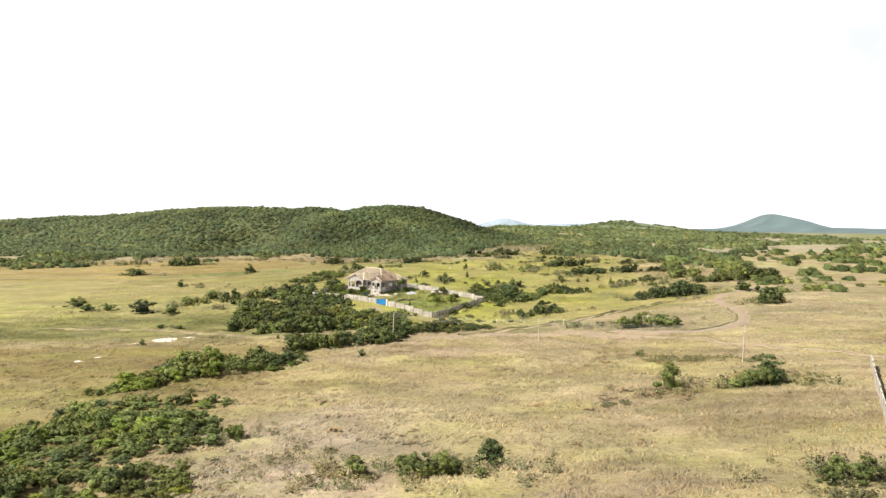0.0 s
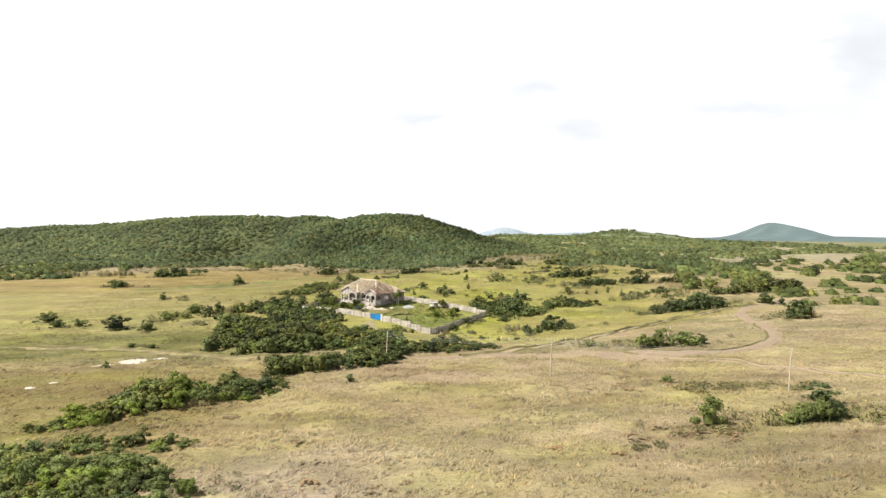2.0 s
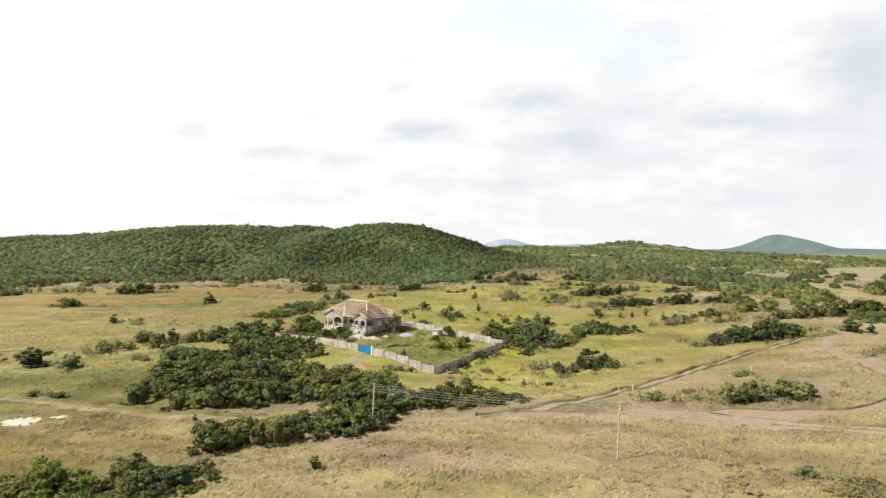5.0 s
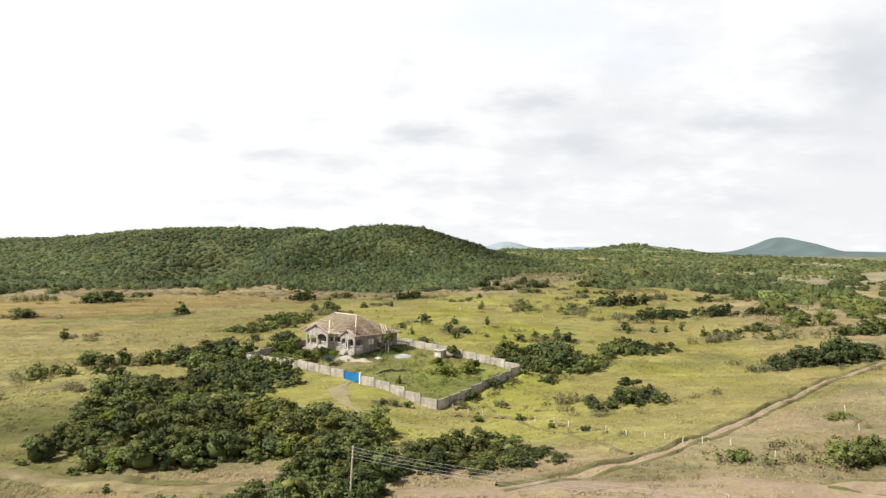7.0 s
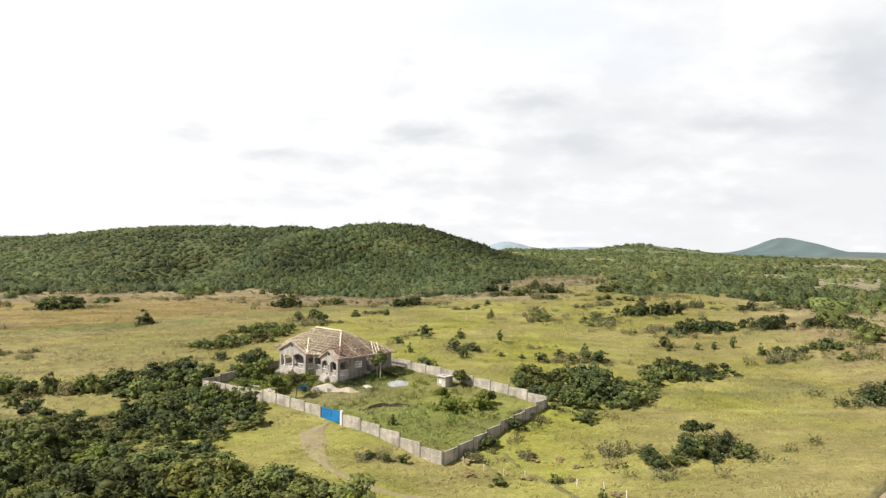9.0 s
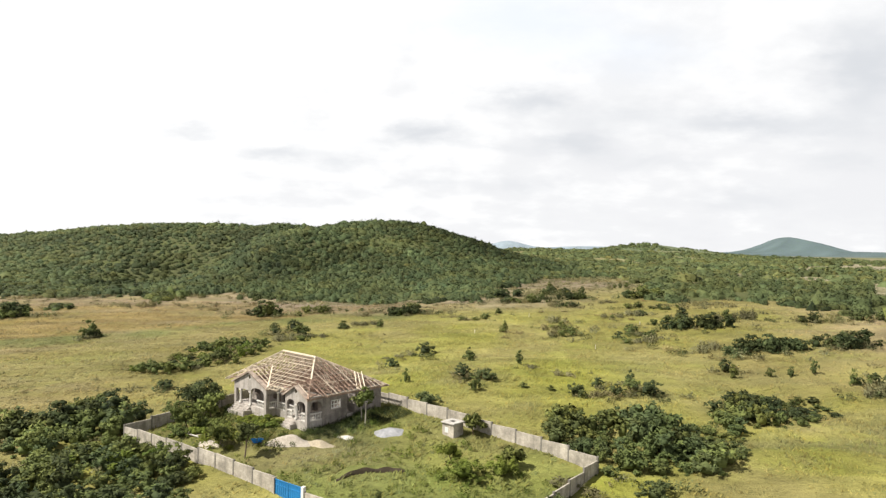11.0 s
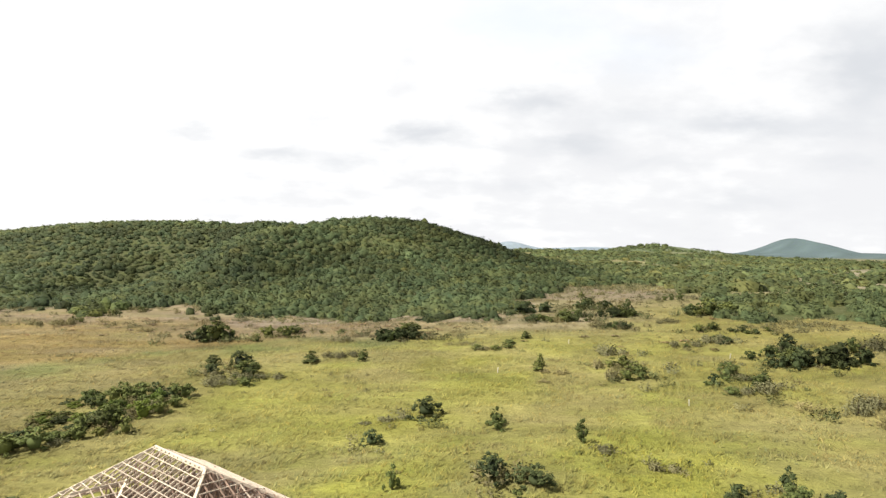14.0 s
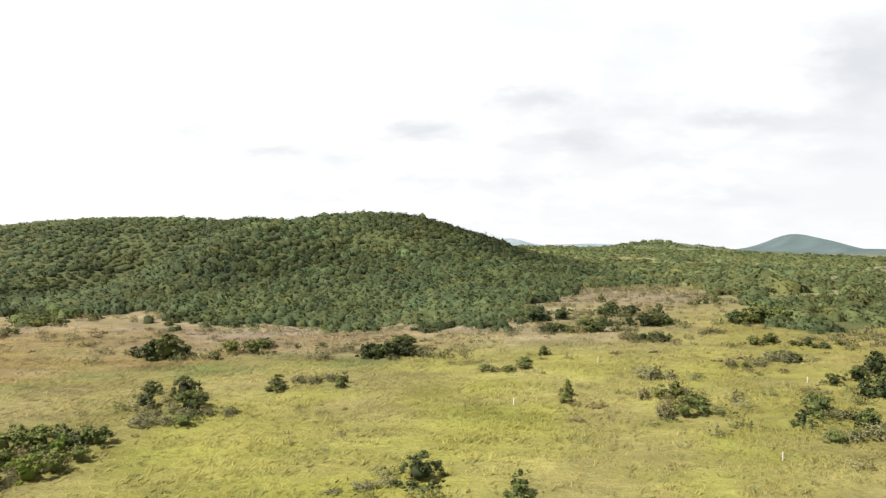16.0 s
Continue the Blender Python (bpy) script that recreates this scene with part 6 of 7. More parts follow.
board("ridge_board", (XR0 - 0.1, Y_RIDGE, RIDGE), (XR1 + 0.1, Y_RIDGE, RIDGE), 0.1, 0.2, TIMBER_BRIGHT)
for xe, xr in ((EL, XR0), (ER, XR1)):
    for ye in (EF, EB):
        if xe == ER and ye == EF:
            board("hip_board", (XR1, Y_RIDGE, RIDGE), (-2.5, 2.35, front_z(2.35) + 0.05), 0.18, 0.2, TIMBER_BRIGHT)
            board("hip_board", (-2.5, 2.35, front_z(2.35)), (ER, EF, EAVE), 0.08, 0.12, TIMBER_OLD)
        else:
            board("hip_board", (xr, Y_RIDGE, RIDGE), (xe, ye, EAVE), 0.1, 0.18, TIMBER_BRIGHT if ye == EF else None)

# front and back slopes: rafters down, purlins across
x = EL + 0.6
while x < ER - 0.3:
    if XR0 <= x <= XR1:
        top = Y_RIDGE
    elif x < XR0:
        top = EF + (Y_RIDGE - EF) * (x - EL) / (XR0 - EL)
    else:
        top = EF + (Y_RIDGE - EF) * (ER - x) / (ER - XR1)
    in_b, in_a = -4.6 < x < 0.4, -16.0 < x < -7.9
    low = EF
    if in_a:
        low = max(EF, 3.4 * (1 - abs(x + 12.0) / 4.4))
    if in_b:
        low = max(EF, 2.4 * (1 - abs(x + 2.2) / 2.6))
    if top - low > 0.4:
        board("rafter", (x, low, front_z(low)), (x, top, front_z(top)))
    tb = Y_RIDGE + (EB - Y_RIDGE) * (Y_RIDGE - top) / (Y_RIDGE - EF)
    board("rafter", (x, EB, EAVE), (x, tb, back_z(tb)))
    x += 0.58
y = EF + 0.1
while y < Y_RIDGE:
    k = (y - EF) / (Y_RIDGE - EF)
    xl, xr = EL + (XR0 - EL) * k, ER + (XR1 - ER) * k
    z = front_z(y) + 0.09
    half_a, half_b = 4.4 * (1 - y / 3.4), 2.6 * (1 - y / 2.4)
    spans = [(xl, xr)]
    if half_a > 0:
        spans = [(xl, -12.0 - half_a), (-12.0 + half_a, xr)]
    if half_b > 0:
        a0, a1 = spans[-1]
        spans = spans[:-1] + [(a0, -2.2 - half_b), (-2.2 + half_b, a1)]
    for a, b in spans:
        if b - a > 0.4:
            board("purlin", (a, y, z), (b, y, z), 0.05, 0.045, TIMBER_BRIGHT if roof_rng.random() < 0.5 else None)
    yb = EB - k * (EB - Y_RIDGE)
    board("purlin", (xl, yb, z), (xr, yb, z), 0.055, 0.05)
    y += 0.56
# hipped ends
y = EF + 0.9
while y < EB - 0.4:
    k = (y - EF) / (Y_RIDGE - EF) if y < Y_RIDGE else (EB - y) / (EB - Y_RIDGE)
    if y > 1.2:
        board("rafter", (ER, y, EAVE), (ER + (XR1 - ER) * k, y, EAVE + (RIDGE - EAVE) * k))
    board("rafter", (EL, y, EAVE), (EL + (XR0 - EL) * k, y, EAVE + (RIDGE - EAVE) * k))
    y += 0.7
for i in range(11):
    k = (i + 0.15) / 11
    y0, y1 = EF + (Y_RIDGE - EF) * k, EB + (Y_RIDGE - EB) * k
    z = EAVE + (RIDGE - EAVE) * k + 0.09
    xr = ER + (XR1 - ER) * k
    board("purlin", (xr, max(y0, 2.4 if xr > -4.6 and k < 0.35 else y0), z), (xr, y1, z), 0.055, 0.05)
    if i % 2 == 0:
        xl = EL + (XR0 - EL) * k
        board("purlin", (xl, y0, z), (xl, y1, z), 0.055, 0.05)
# cross gables over the two porches
for apex, half, rise, deep, bright in ((-12.0, 4.4, 1.95, 3.4, True), (-2.2, 2.6, 1.35, 2.4, False)):
    board("gable_ridge", (apex, -0.1, EAVE + rise), (apex, deep, EAVE + rise), 0.08, 0.16)
    for s in (-1, 1):
        board("valley_board", (apex, deep, EAVE + rise), (apex + s * half, EF + 0.3, EAVE), 0.16, 0.12, TIMBER_BRIGHT if bright and s > 0 else TIMBER_OLD)
        yy = 0.35
        while yy < deep:
            reach = half * (1 - yy / deep) if yy > 0.4 else half
            board("rafter", (apex, yy, EAVE + rise), (apex + s * half, yy, EAVE) if yy < 0.9 else (apex + s * half * (deep - yy) / deep, yy, EAVE + rise * (1 - (deep - yy) / deep)))
            yy += 0.62
        for k in (0.2, 0.42, 0.64, 0.86):
            yk = deep * (1 - k)
            board("purlin", (apex + s * half * k, 0.25, EAVE + rise * (1 - k) + 0.08), (apex + s * half * k, max(0.5, yk), EAVE + rise * (1 - k) + 0.08), 0.055, 0.05)
# the two pale boards over the side door, with rungs
for dx in (0.0, 0.2, 0.42):
    board("post_board", (0.35 + dx, 7.25 + dx * 2.0, EAVE + 0.1), (-2.35 + dx, 9.05 + dx * 2.0, right_z(-2.35) + 0.15), 0.11, 0.08, TIMBER_BRIGHT)
for k in (0.1, 0.35, 0.6, 0.85):
    a, b = Vector((0.35, 7.25, EAVE + 0.14)), Vector((-2.35, 9.05, right_z(-2.35) + 0.18))
    c = a + (b - a) * k
    board("rung", c, c + Vector((0.34, 0.68, 0)), 0.06, 0.06)
# fascia boards, ceiling ties and struts
board("fascia", (ER + 0.02, 2.2, EAVE - 0.08), (ER + 0.02, EB, EAVE - 0.08), 0.03, 0.2, TIMBER_OLD)
board("fascia", (ER + 0.02, EF, EAVE - 0.08), (ER + 0.02, 2.2, EAVE - 0.08), 0.03, 0.2, TIMBER_OLD)
board("fascia", (EL, EB, EAVE - 0.08), (ER, EB, EAVE - 0.08), 0.03, 0.2, TIMBER_OLD)
board("fascia", (-8.3, EF + 1.6, EAVE - 0.02), (-4.3, EF + 1.6, EAVE - 0.02), 0.06, 0.2, TIMBER_BRIGHT)
board("fascia", (EL, EF, EAVE), (EL, EB, EAVE), 0.03, 0.18, TIMBER_BRIGHT)
x = X_LEFT + 0.7
while x < -0.4:
    board("ceiling_tie", (x, 2.4, EAVE + 0.02), (x, Y_BACK, EAVE + 0.02), 0.06, 0.12, TIMBER_OLD)
    for yy in (3.0, 4.6, 7.4, 9.3):
        zt = front_z(yy) if yy < Y_RIDGE else back_z(yy)
        zt = min(zt, right_z(x), left_z(x))
        if zt - EAVE > 0.5:
            board("strut", (x, yy, EAVE), (x + roof_rng.uniform(-0.3, 0.3), yy + roof_rng.uniform(-0.5, 0.5), zt - 0.1), 0.06, 0.09, TIMBER_OLD)
    x += 0.62
for i in range(120):
    xa, ya = (roof_rng.uniform(-15, -0.8), roof_rng.uniform(2.6, 10.8)) if i % 2 else (roof_rng.uniform(-6, -0.4), roof_rng.uniform(1.2, 10.8))
    xb, yb = xa + roof_rng.uniform(-1.8, 1.8), ya + roof_rng.uniform(-1.6, 1.6)
    zb = min(front_z(yb) if yb < Y_RIDGE else back_z(yb), right_z(xb), left_z(xb)) - 0.12
    if EAVE + 0.3 < zb:
        board("brace", (xa, ya, EAVE + 0.1), (xb, yb, zb), 0.05, 0.08, TIMBER_OLD if roof_rng.random() < 0.7 else TIMBER)
for yy in (3.4, 5.0, 6.8, 8.2, 9.8):
    board("ceiling_tie", (X_LEFT, yy, EAVE + 0.12), (0, yy, EAVE + 0.12), 0.06, 0.1, TIMBER_OLD)

# rough brown boards added over the porches to keep the sun out
def porch_shade_boards(x0, x1, y0, y1, z):
    deck = new("porch_shade_boards")
    deck.parent = house
    deck["label"] = "rough brown boarding added to shade the porch"
    y = y0
    while y < y1:
        w = roof_rng.uniform(0.16, 0.24)
        part("board", box(bmesh.new(), x0 + roof_rng.uniform(0, 0.15), x1 - roof_rng.uniform(0, 0.15), y, min(y + w, y1), z + roof_rng.uniform(0, 0.03), z + 0.06), TIMBER_OLD, deck)
        y += w + 0.02


porch_shade_boards(X_LEFT + 0.25, -8.55, 0.25, 2.55, EAVE - 0.12)
porch_shade_boards(-4.25, -0.25, 0.25, 2.15, EAVE - 0.12)
porch_shade_boards(-8.2, -4.6, 1.75, 3.55, EAVE - 0.12)

# ---- the compound wall ----
WALL_H = 1.45


def perimeter_side(p, q, count, name_label, seed, height=WALL_H, flip=False):
    """A run of block panels between concrete pillars, stepping with the ground."""
    rng = random.Random(seed)
    p, q = Vector((*p, 0)), Vector((*q, 0))
    d = (q - p).normalized()
    angle = math.degrees(math.atan2(d.y, d.x))
    w = thing("perimeter_wall", name_label, "wall", (p.x, p.y, 0), angle)
    length = (q - p).length
    bay = length / count
    tops = []
    for i in range(count):
        zs = [gz(*(p + d * (bay * (i + k))).xy) for k in (0, 0.5, 1)]
        top = sum(zs) / 3 + height + rng.uniform(-0.07, 0.07)
        tops.append(top)
        bm = bmesh.new()
        x0, x1 = bay * i + 0.09, bay * (i + 1) - 0.09
        z0 = min(zs) - 0.35
        drop = rng.uniform(-0.04, 0.04)
        prism(bm, [(x0, z0), (x1, z0), (x1, top + drop), (x0, top - drop)], -0.075, 0.075)
        part("panel", bm, FENCE_BLOCK, w)
    for i in range(count + 1):
        zs = gz(*(p + d * (bay * i)).xy)
        top = max(tops[max(0, i - 1):i + 1]) + 0.03
        bm = bmesh.new()
        x = bay * i
        box(bm, x - 0.088, x + 0.088, -0.10, 0.10, zs - 0.5, top)
        part("pillar", bm, PILLAR, w)
    return w


GATE_LEFT, GATE_RIGHT = (-18.7, 195.75), (-15.7, 193.45)
perimeter_side(CORNER_LEFT, (-18.9, 195.9), 9, "bare cement-block compound wall with shade-darkened concrete pillars beside the gate", 1)
perimeter_side((-15.45, 193.26), CORNER_FRONT, 5, "bare cement-block compound wall with shade-darkened concrete pillars near the corner", 2)
perimeter_side(CORNER_SIDE, CORNER_FRONT, 8, "weathered cement-block compound wall stepping down the slope", 3)
perimeter_side(CORNER_BACK, CORNER_SIDE, 15, "cement-block compound wall behind the house", 4)
perimeter_side(CORNER_BACK, CORNER_LEFT, 8, "shaded cement-block compound wall behind the trees", 5)


def build_gate():
    d = Vector((GATE_RIGHT[0] - GATE_LEFT[0], GATE_RIGHT[1] - GATE_LEFT[1], 0))
    width = d.length
    z = gz(-17.2, 194.6)
    g = thing("gate", "bright blue steel double gate, closed, in the compound wall", "gate", (GATE_LEFT[0], GATE_LEFT[1], z), math.degrees(math.atan2(d.y, d.x)))
    for i, (a, b) in enumerate(((0.06, width / 2 - 0.02), (width / 2 + 0.02, width - 0.06))):
        leaf = part("gate_leaf", box(bmesh.new(), a, b, -0.02, 0.02, 0.02, 1.52), BLUE, g)
        for x0, x1, z0, z1 in ((a, b, 0.02, 0.1), (a, b, 1.0, 1.08), (a, b, 1.44, 1.52), (a, a + 0.07, 0.1, 1.44), (b - 0.07, b, 0.1, 1.44)):
            part("rail", box(bmesh.new(), x0, x1, -0.06, -0.021, z0, z1), BLUE, leaf)
        k = a + 0.3
        while k < b - 0.2:
            part("rib", box(bmesh.new(), k, k + 0.04, -0.045, -0.021, 0.1, 1.44), BLUE, leaf)
            k += 0.28
    for x0, x1, mat, label in ((-0.3, 0.05, FENCE_BLOCK, ""), (width - 0.05, width + 0.28, WHITE, "pale whitewashed gate pillar")):
        part("gate_pillar", box(bmesh.new(), x0, x1, -0.16, 0.16, -0.5, 1.64, 0.02), mat, g, label)


build_gate()
# the neighbouring plot's wall at the edge of the field
perimeter_side((67.6, 106.5), (44.6, 66.0), 14, "long pale block wall with whitewashed pillars at the field edge", 6, 1.75)


# ---- loose things in the yard ----
def mound(name, label, category, x, y, w, d, h, mat, seed, parent_z=0.0, turn=0.0):
    """A low uneven heap."""
    n, rings = 28, 9
    vs, fs = [(0, 0, h)], []
    rng = np.random.default_rng(seed)
    ph = rng.uniform(0, 6.28, 4)
    for r in range(1, rings + 1):
        k = r / rings
        for i in range(n):
            a = 2 * math.pi * i / n
            e = 1 + 0.16 * math.sin(2 * a + ph[0]) + 0.10 * math.sin(3 * a + ph[1]) + 0.06 * math.sin(5 * a + ph[2])
            px, py = w / 2 * k * e * math.cos(a), d / 2 * k * e * math.sin(a)
            z = h * (math.cos(math.pi * k) * 0.5 + 0.5) * (1 + 0.3 * math.sin(3 * px + ph[3]) * k) - (0.15 if r == rings else 0)
            vs.append((px, py, z))
    tri = [(0, 1 + i, 1 + (i + 1) % n) for i in range(n)]
    quads = []
    for r in range(rings - 1):
        for i in range(n):
            a, b = 1 + r * n + i, 1 + r * n + (i + 1) % n
            quads.append((a, a + n, b + n, b))
    me = bpy.data.meshes.new(name)
    ca, sa = math.cos(radians(turn)), math.sin(radians(turn))
    z0 = gz(x, y)
    co = []
    for px, py, pz in vs:
        gx_, gy_ = px * ca - py * sa, px * sa + py * ca
        co.append((gx_, gy_, pz + gz(x + gx_, y + gy_) - z0))
    me.from_pydata(co, [], tri + quads)
    me.materials.append(mat)
    me.shade_smooth()
    ob = new(name, me)
    ob.matrix_basis = pose(x, y, z0)
    return tagged(ob, label, category)


def house_point(a, b):
    c, s = math.cos(radians(HOUSE_TURN)), math.sin(radians(HOUSE_TURN))
    return HOUSE_AT[0] + a * c - b * s, HOUSE_AT[1] + a * s + b * c


mound("sand_mound", "pale mound of building sand on the grass before the house", "sand", -20.0, 207.4, 5.0, 2.8, 0.95, SAND, 11, turn=-5)
mound("sand_mound", "low spread mound of yellowish sand beside a larger one", "sand", -16.7, 207.2, 3.4, 1.9, 0.5, YELLOW_SAND, 12, turn=-10)
mound("rubble_heap", "low whitish heap of building rubble in the yard", "rubble", *house_point(5.3, 1.5), 2.2, 1.3, 0.25, SLAB, 19, turn=-10)
mound("sand_mound", "low pale mound of sand beside the compound wall", "sand", *house_point(-4.6, -9.6), 4.2, 1.8, 0.35, SAND, 13, turn=-40)
mound("white_sheet", "rumpled white sheet spread on the grass beside the house", "sheet", *house_point(7.6, 5.9), 4.0, 3.0, 0.4, SHEET, 14, turn=-15)
mound("sand_patch", "bare white sandy patch in the dry grass", "sand patch", -60.0, 147.2, 7.5, 3.4, 0.14, SAND, 15, turn=8)
mound("sand_patch", "ragged bare patch of pale sand in the dry grass", "sand patch", -65.2, 145.6, 4.6, 1.6, 0.12, SAND, 20, turn=14)
mound("sand_patch", "narrow bare tongue of pale sand in the dry grass", "sand patch", -55.0, 148.6, 4.4, 1.5, 0.12, SAND, 23, turn=-6)
mound("sand_patch", "small bare white sandy patch in the dry grass", "sand patch", -68.4, 128.0, 2.2, 1.6, 0.12, SAND, 16)
mound("sand_patch", "small bare white sandy patch in the dry grass", "sand patch", -66.4, 131.4, 1.8, 1.2, 0.12, SAND, 17)


def soil_bank():
    """A curved bank of dug earth, undercut shade painted into its dark inner face."""
    n = 30
    cx, cy = -10.2, 199.9
    vs, quads = [], []
    for i in range(n + 1):
        k = i / n
        ax, ay = cx + 3.1 - 6.6 * k, cy + 1.5 - 0.3 * k - 2.7 * k ** 3
        h = 0.5 * math.sin(math.pi * min(1, 0.12 + 0.88 * k)) ** 0.6 * (0.8 + 0.25 * math.sin(11 * k) + 0.15 * math.sin(23 * k + 1))
        for r, z in ((-0.35, -0.3), (-0.3, 0.02), (-0.2 - 0.12 * math.sin(17 * k), 0.55 * h + 0.03), (0.0, 0.92 * h + 0.04), (0.5, h), (2.1, -0.12)):
            px, py = ax - 0.25 * r, ay + r
            vs.append((px, py, gz(px, py) + z))
    m = 6
    for i in range(n):
        for j in range(m - 1):
            a = i * m + j
            quads.append((a, a + 1, a + m + 1, a + m))
    ob = thing("soil_bank", "curved bank of dark dug soil with painted shade, grown over with grass", "soil bank", (0, 0, 0))
    face = [q for i, q in enumerate(quads) if i % (m - 1) < 3]
    top = [q for i, q in enumerate(quads) if i % (m - 1) >= 3]
    shared("soil_face", mesh_of("soil_face", vs, face, SOIL_SHADE, True), ob)
    cap = mesh_of("grass_cap", vs, top, GRASS, True)
    set_tone(cap, np.tile(np.array((0.140, 0.150, 0.048)), (len(vs), 1)))
    shared("grass_cap", cap, ob)


soil_bank()


def block_store():
    x, y = -2.2, 211.6
    s = thing("block_tank", "small square cement-block tank with a concrete slab lid", "water tank", (x, y, gz(x, y)), HOUSE_TURN)
    bm = bmesh.new()
    for a in ((-0.85, 0.85, -0.85, -0.7), (-0.85, 0.85, 0.7, 0.85), (-0.85, -0.7, -0.7, 0.7), (0.7, 0.85, -0.7, 0.7)):
        box(bm, *a, -0.4, 1.4)
    part("tank_wall", bm, FENCE_BLOCK, s)
    part("lid", box(bmesh.new(), -1.0, 1.0, -1.0, 1.0, 1.4, 1.55, 0.02), SLAB, s, "pale concrete slab lid")
    part("hatch", box(bmesh.new(), -0.3, 0.3, -0.3, 0.3, 1.55, 1.44, 0.02), SLAB, s)
    part("patch", box(bmesh.new(), -0.45, 0.05, -0.875, -0.852, 0.35, 1.0), WHITE, s, "whitewashed square on the tank wall")


block_store()


def wheelbarrow():
    x, y = house_point(0.3, -6.8)
    w = thing("wheelbarrow", "blue steel wheelbarrow resting under a small tree", "wheelbarrow", (x, y, gz(x, y) + 0.02), 25)
    bm = bmesh.new()
    lo, hi = [(-0.4, -0.25), (0.35, -0.2), (0.35, 0.2), (-0.4, 0.25)], [(-0.65, -0.38), (0.62, -0.34), (0.62, 0.34), (-0.65, 0.38)]
    a = [bm.verts.new((p, q, 0.32)) for p, q in lo]
    b = [bm.verts.new((p, q, 0.68)) for p, q in hi]
    bm.faces.new(a[::-1])
    for i in range(4):
        bm.faces.new((a[i], a[(i + 1) % 4], b[(i + 1) % 4], b[i]))
    bmesh.ops.solidify(bm, geom=bm.faces[:], thickness=0.02)
    part("tray", bm, BLUE, w, "blue painted steel tray")
    bm = bmesh.new()
    cone(bm, (0.75, -0.05, 0.19), (0.75, 0.05, 0.19), 0.19, 0.19, 14)
    part("wheel", bm, SOIL_SHADE, w)
    for s in (-1, 1):
        part("handle", beam_bm((0.75, s * 0.08, 0.19), (-1.15, s * 0.3, 0.55), 0.04, 0.04), PILLAR, w)
        part("leg", beam_bm((-0.45, s * 0.24, 0.36), (-0.5, s * 0.26, 0.0), 0.04, 0.04), PILLAR, w)


wheelbarrow()


def plank_pile():
    x, y = house_point(-9.5, -9.2)
    p = thing("plank_pile", "loose pile of weathered planks on the grass by the wall", "planks", (x, y, gz(x, y)), -35)
    rng = random.Random(5)
    for i in range(9):
        z = 0.04 + 0.05 * (i // 4)
        yy = (i % 4) * 0.24 - 0.4 + rng.uniform(-0.04, 0.04)
        b = beam_bm((-1.7 + rng.uniform(-0.2, 0.2), yy, z), (1.7 + rng.uniform(-0.3, 0.3), yy + rng.uniform(-0.2, 0.2), z), 0.2, 0.045)
        part("plank", b, SLAB if i % 3 else TIMBER, p)


plank_pile()


# ---- small trees in and round the yard ----
def small_tree(x, y, w, h, label, mat, seed, trunk_mat=BARK, bare=0.4, lean=0.08, forks=3, leaves=70):
    rng = random.Random(seed)
    t = thing("tree", label, "tree", (x, y, gz(x, y) - 0.05), rng.uniform(0, 360), "small trees round the house")
    bm = bmesh.new()
    tips = []
    base = Vector((0, 0, -0.1))
    fork = Vector((lean * h, 0, bare * h))
    cone(bm, base, fork, 0.028 * h, 0.02 * h, 8)
    for i in range(forks):
        a = 6.28 * i / forks + rng.uniform(-0.4, 0.4)
        tip = fork + Vector((math.cos(a) * w * 0.28, math.sin(a) * w * 0.28, h * rng.uniform(0.25, 0.42)))
        cone(bm, fork, tip, 0.017 * h, 0.007 * h, 6)
        tips.append(tip)
    part("trunk", bm, trunk_mat, t)
    g = np.random.default_rng(seed)
    cs, ns, softs = [], [], []
    for tip in tips + [fork + Vector((0, 0, h * 0.45))]:
        for k in range(4):
            c = np.array(tip) + g.normal(size=3) * np.array((w * 0.13, w * 0.13, h * 0.07))
            d = g.normal(size=(leaves, 3))
            d /= np.linalg.norm(d, axis=1)[:, None]
            cs.append(c + d * np.array((w * 0.17, w * 0.17, h * 0.11)) * g.uniform(0.4, 1.2, (leaves, 1)))
            softs.append(d + g.normal(size=(leaves, 3)) * 0.3 + np.array((0, 0, 0.15)))
            nn = d + g.normal(size=(leaves, 3)) * 0.5 + np.array((0, 0, 0.4))
            ns.append(nn / np.linalg.norm(nn, axis=1)[:, None])
    v, f = leaf_sprays(g, np.concatenate(cs), np.concatenate(ns), 0.22)
    crown_mesh = mesh_of("crown", v, f, mat, True)
    set_normals(crown_mesh, np.repeat(np.concatenate(softs), 3, 0))
    set_tone(crown_mesh, np.ones((len(v), 3)))
    shared("crown", crown_mesh, t)
    return t


small_tree(-23.9, 204.0, 2.2, 3.3, "small leafy tree with a thin trunk in the yard", LEAF_DARK, 21, bare=0.5, leaves=45)
small_tree(-27.5, 206.9, 3.0, 2.9, "small bushy tree near the compound wall", LEAF_YARD, 22, bare=0.3)
small_tree(*house_point(3.0, 6.3), 1.9, 3.2, "slender pale-trunked papaya-like tree beside the house", LEAF_YARD, 23, PALE_BARK, 0.74, 0.01, 5, 20)
small_tree(*house_point(1.7, 6.9), 2.2, 3.1, "leaning pale-trunked tree beside the house", LEAF_GREEN, 24, PALE_BARK, 0.55, 0.12, 4, 24)
small_tree(0.2, 211.6, 2.3, 2.6, "small round tree beside the block tank", LEAF_GREEN, 25, bare=0.3)
small_tree(4.0, 203.0, 2.4, 2.4, "small leafy tree in the overgrown yard", LEAF_GREEN, 26, bare=0.25)
small_tree(-2.4, 203.8, 2.4, 2.6, "small light-green tree in the overgrown yard", LEAF_LIGHT, 27, bare=0.3)
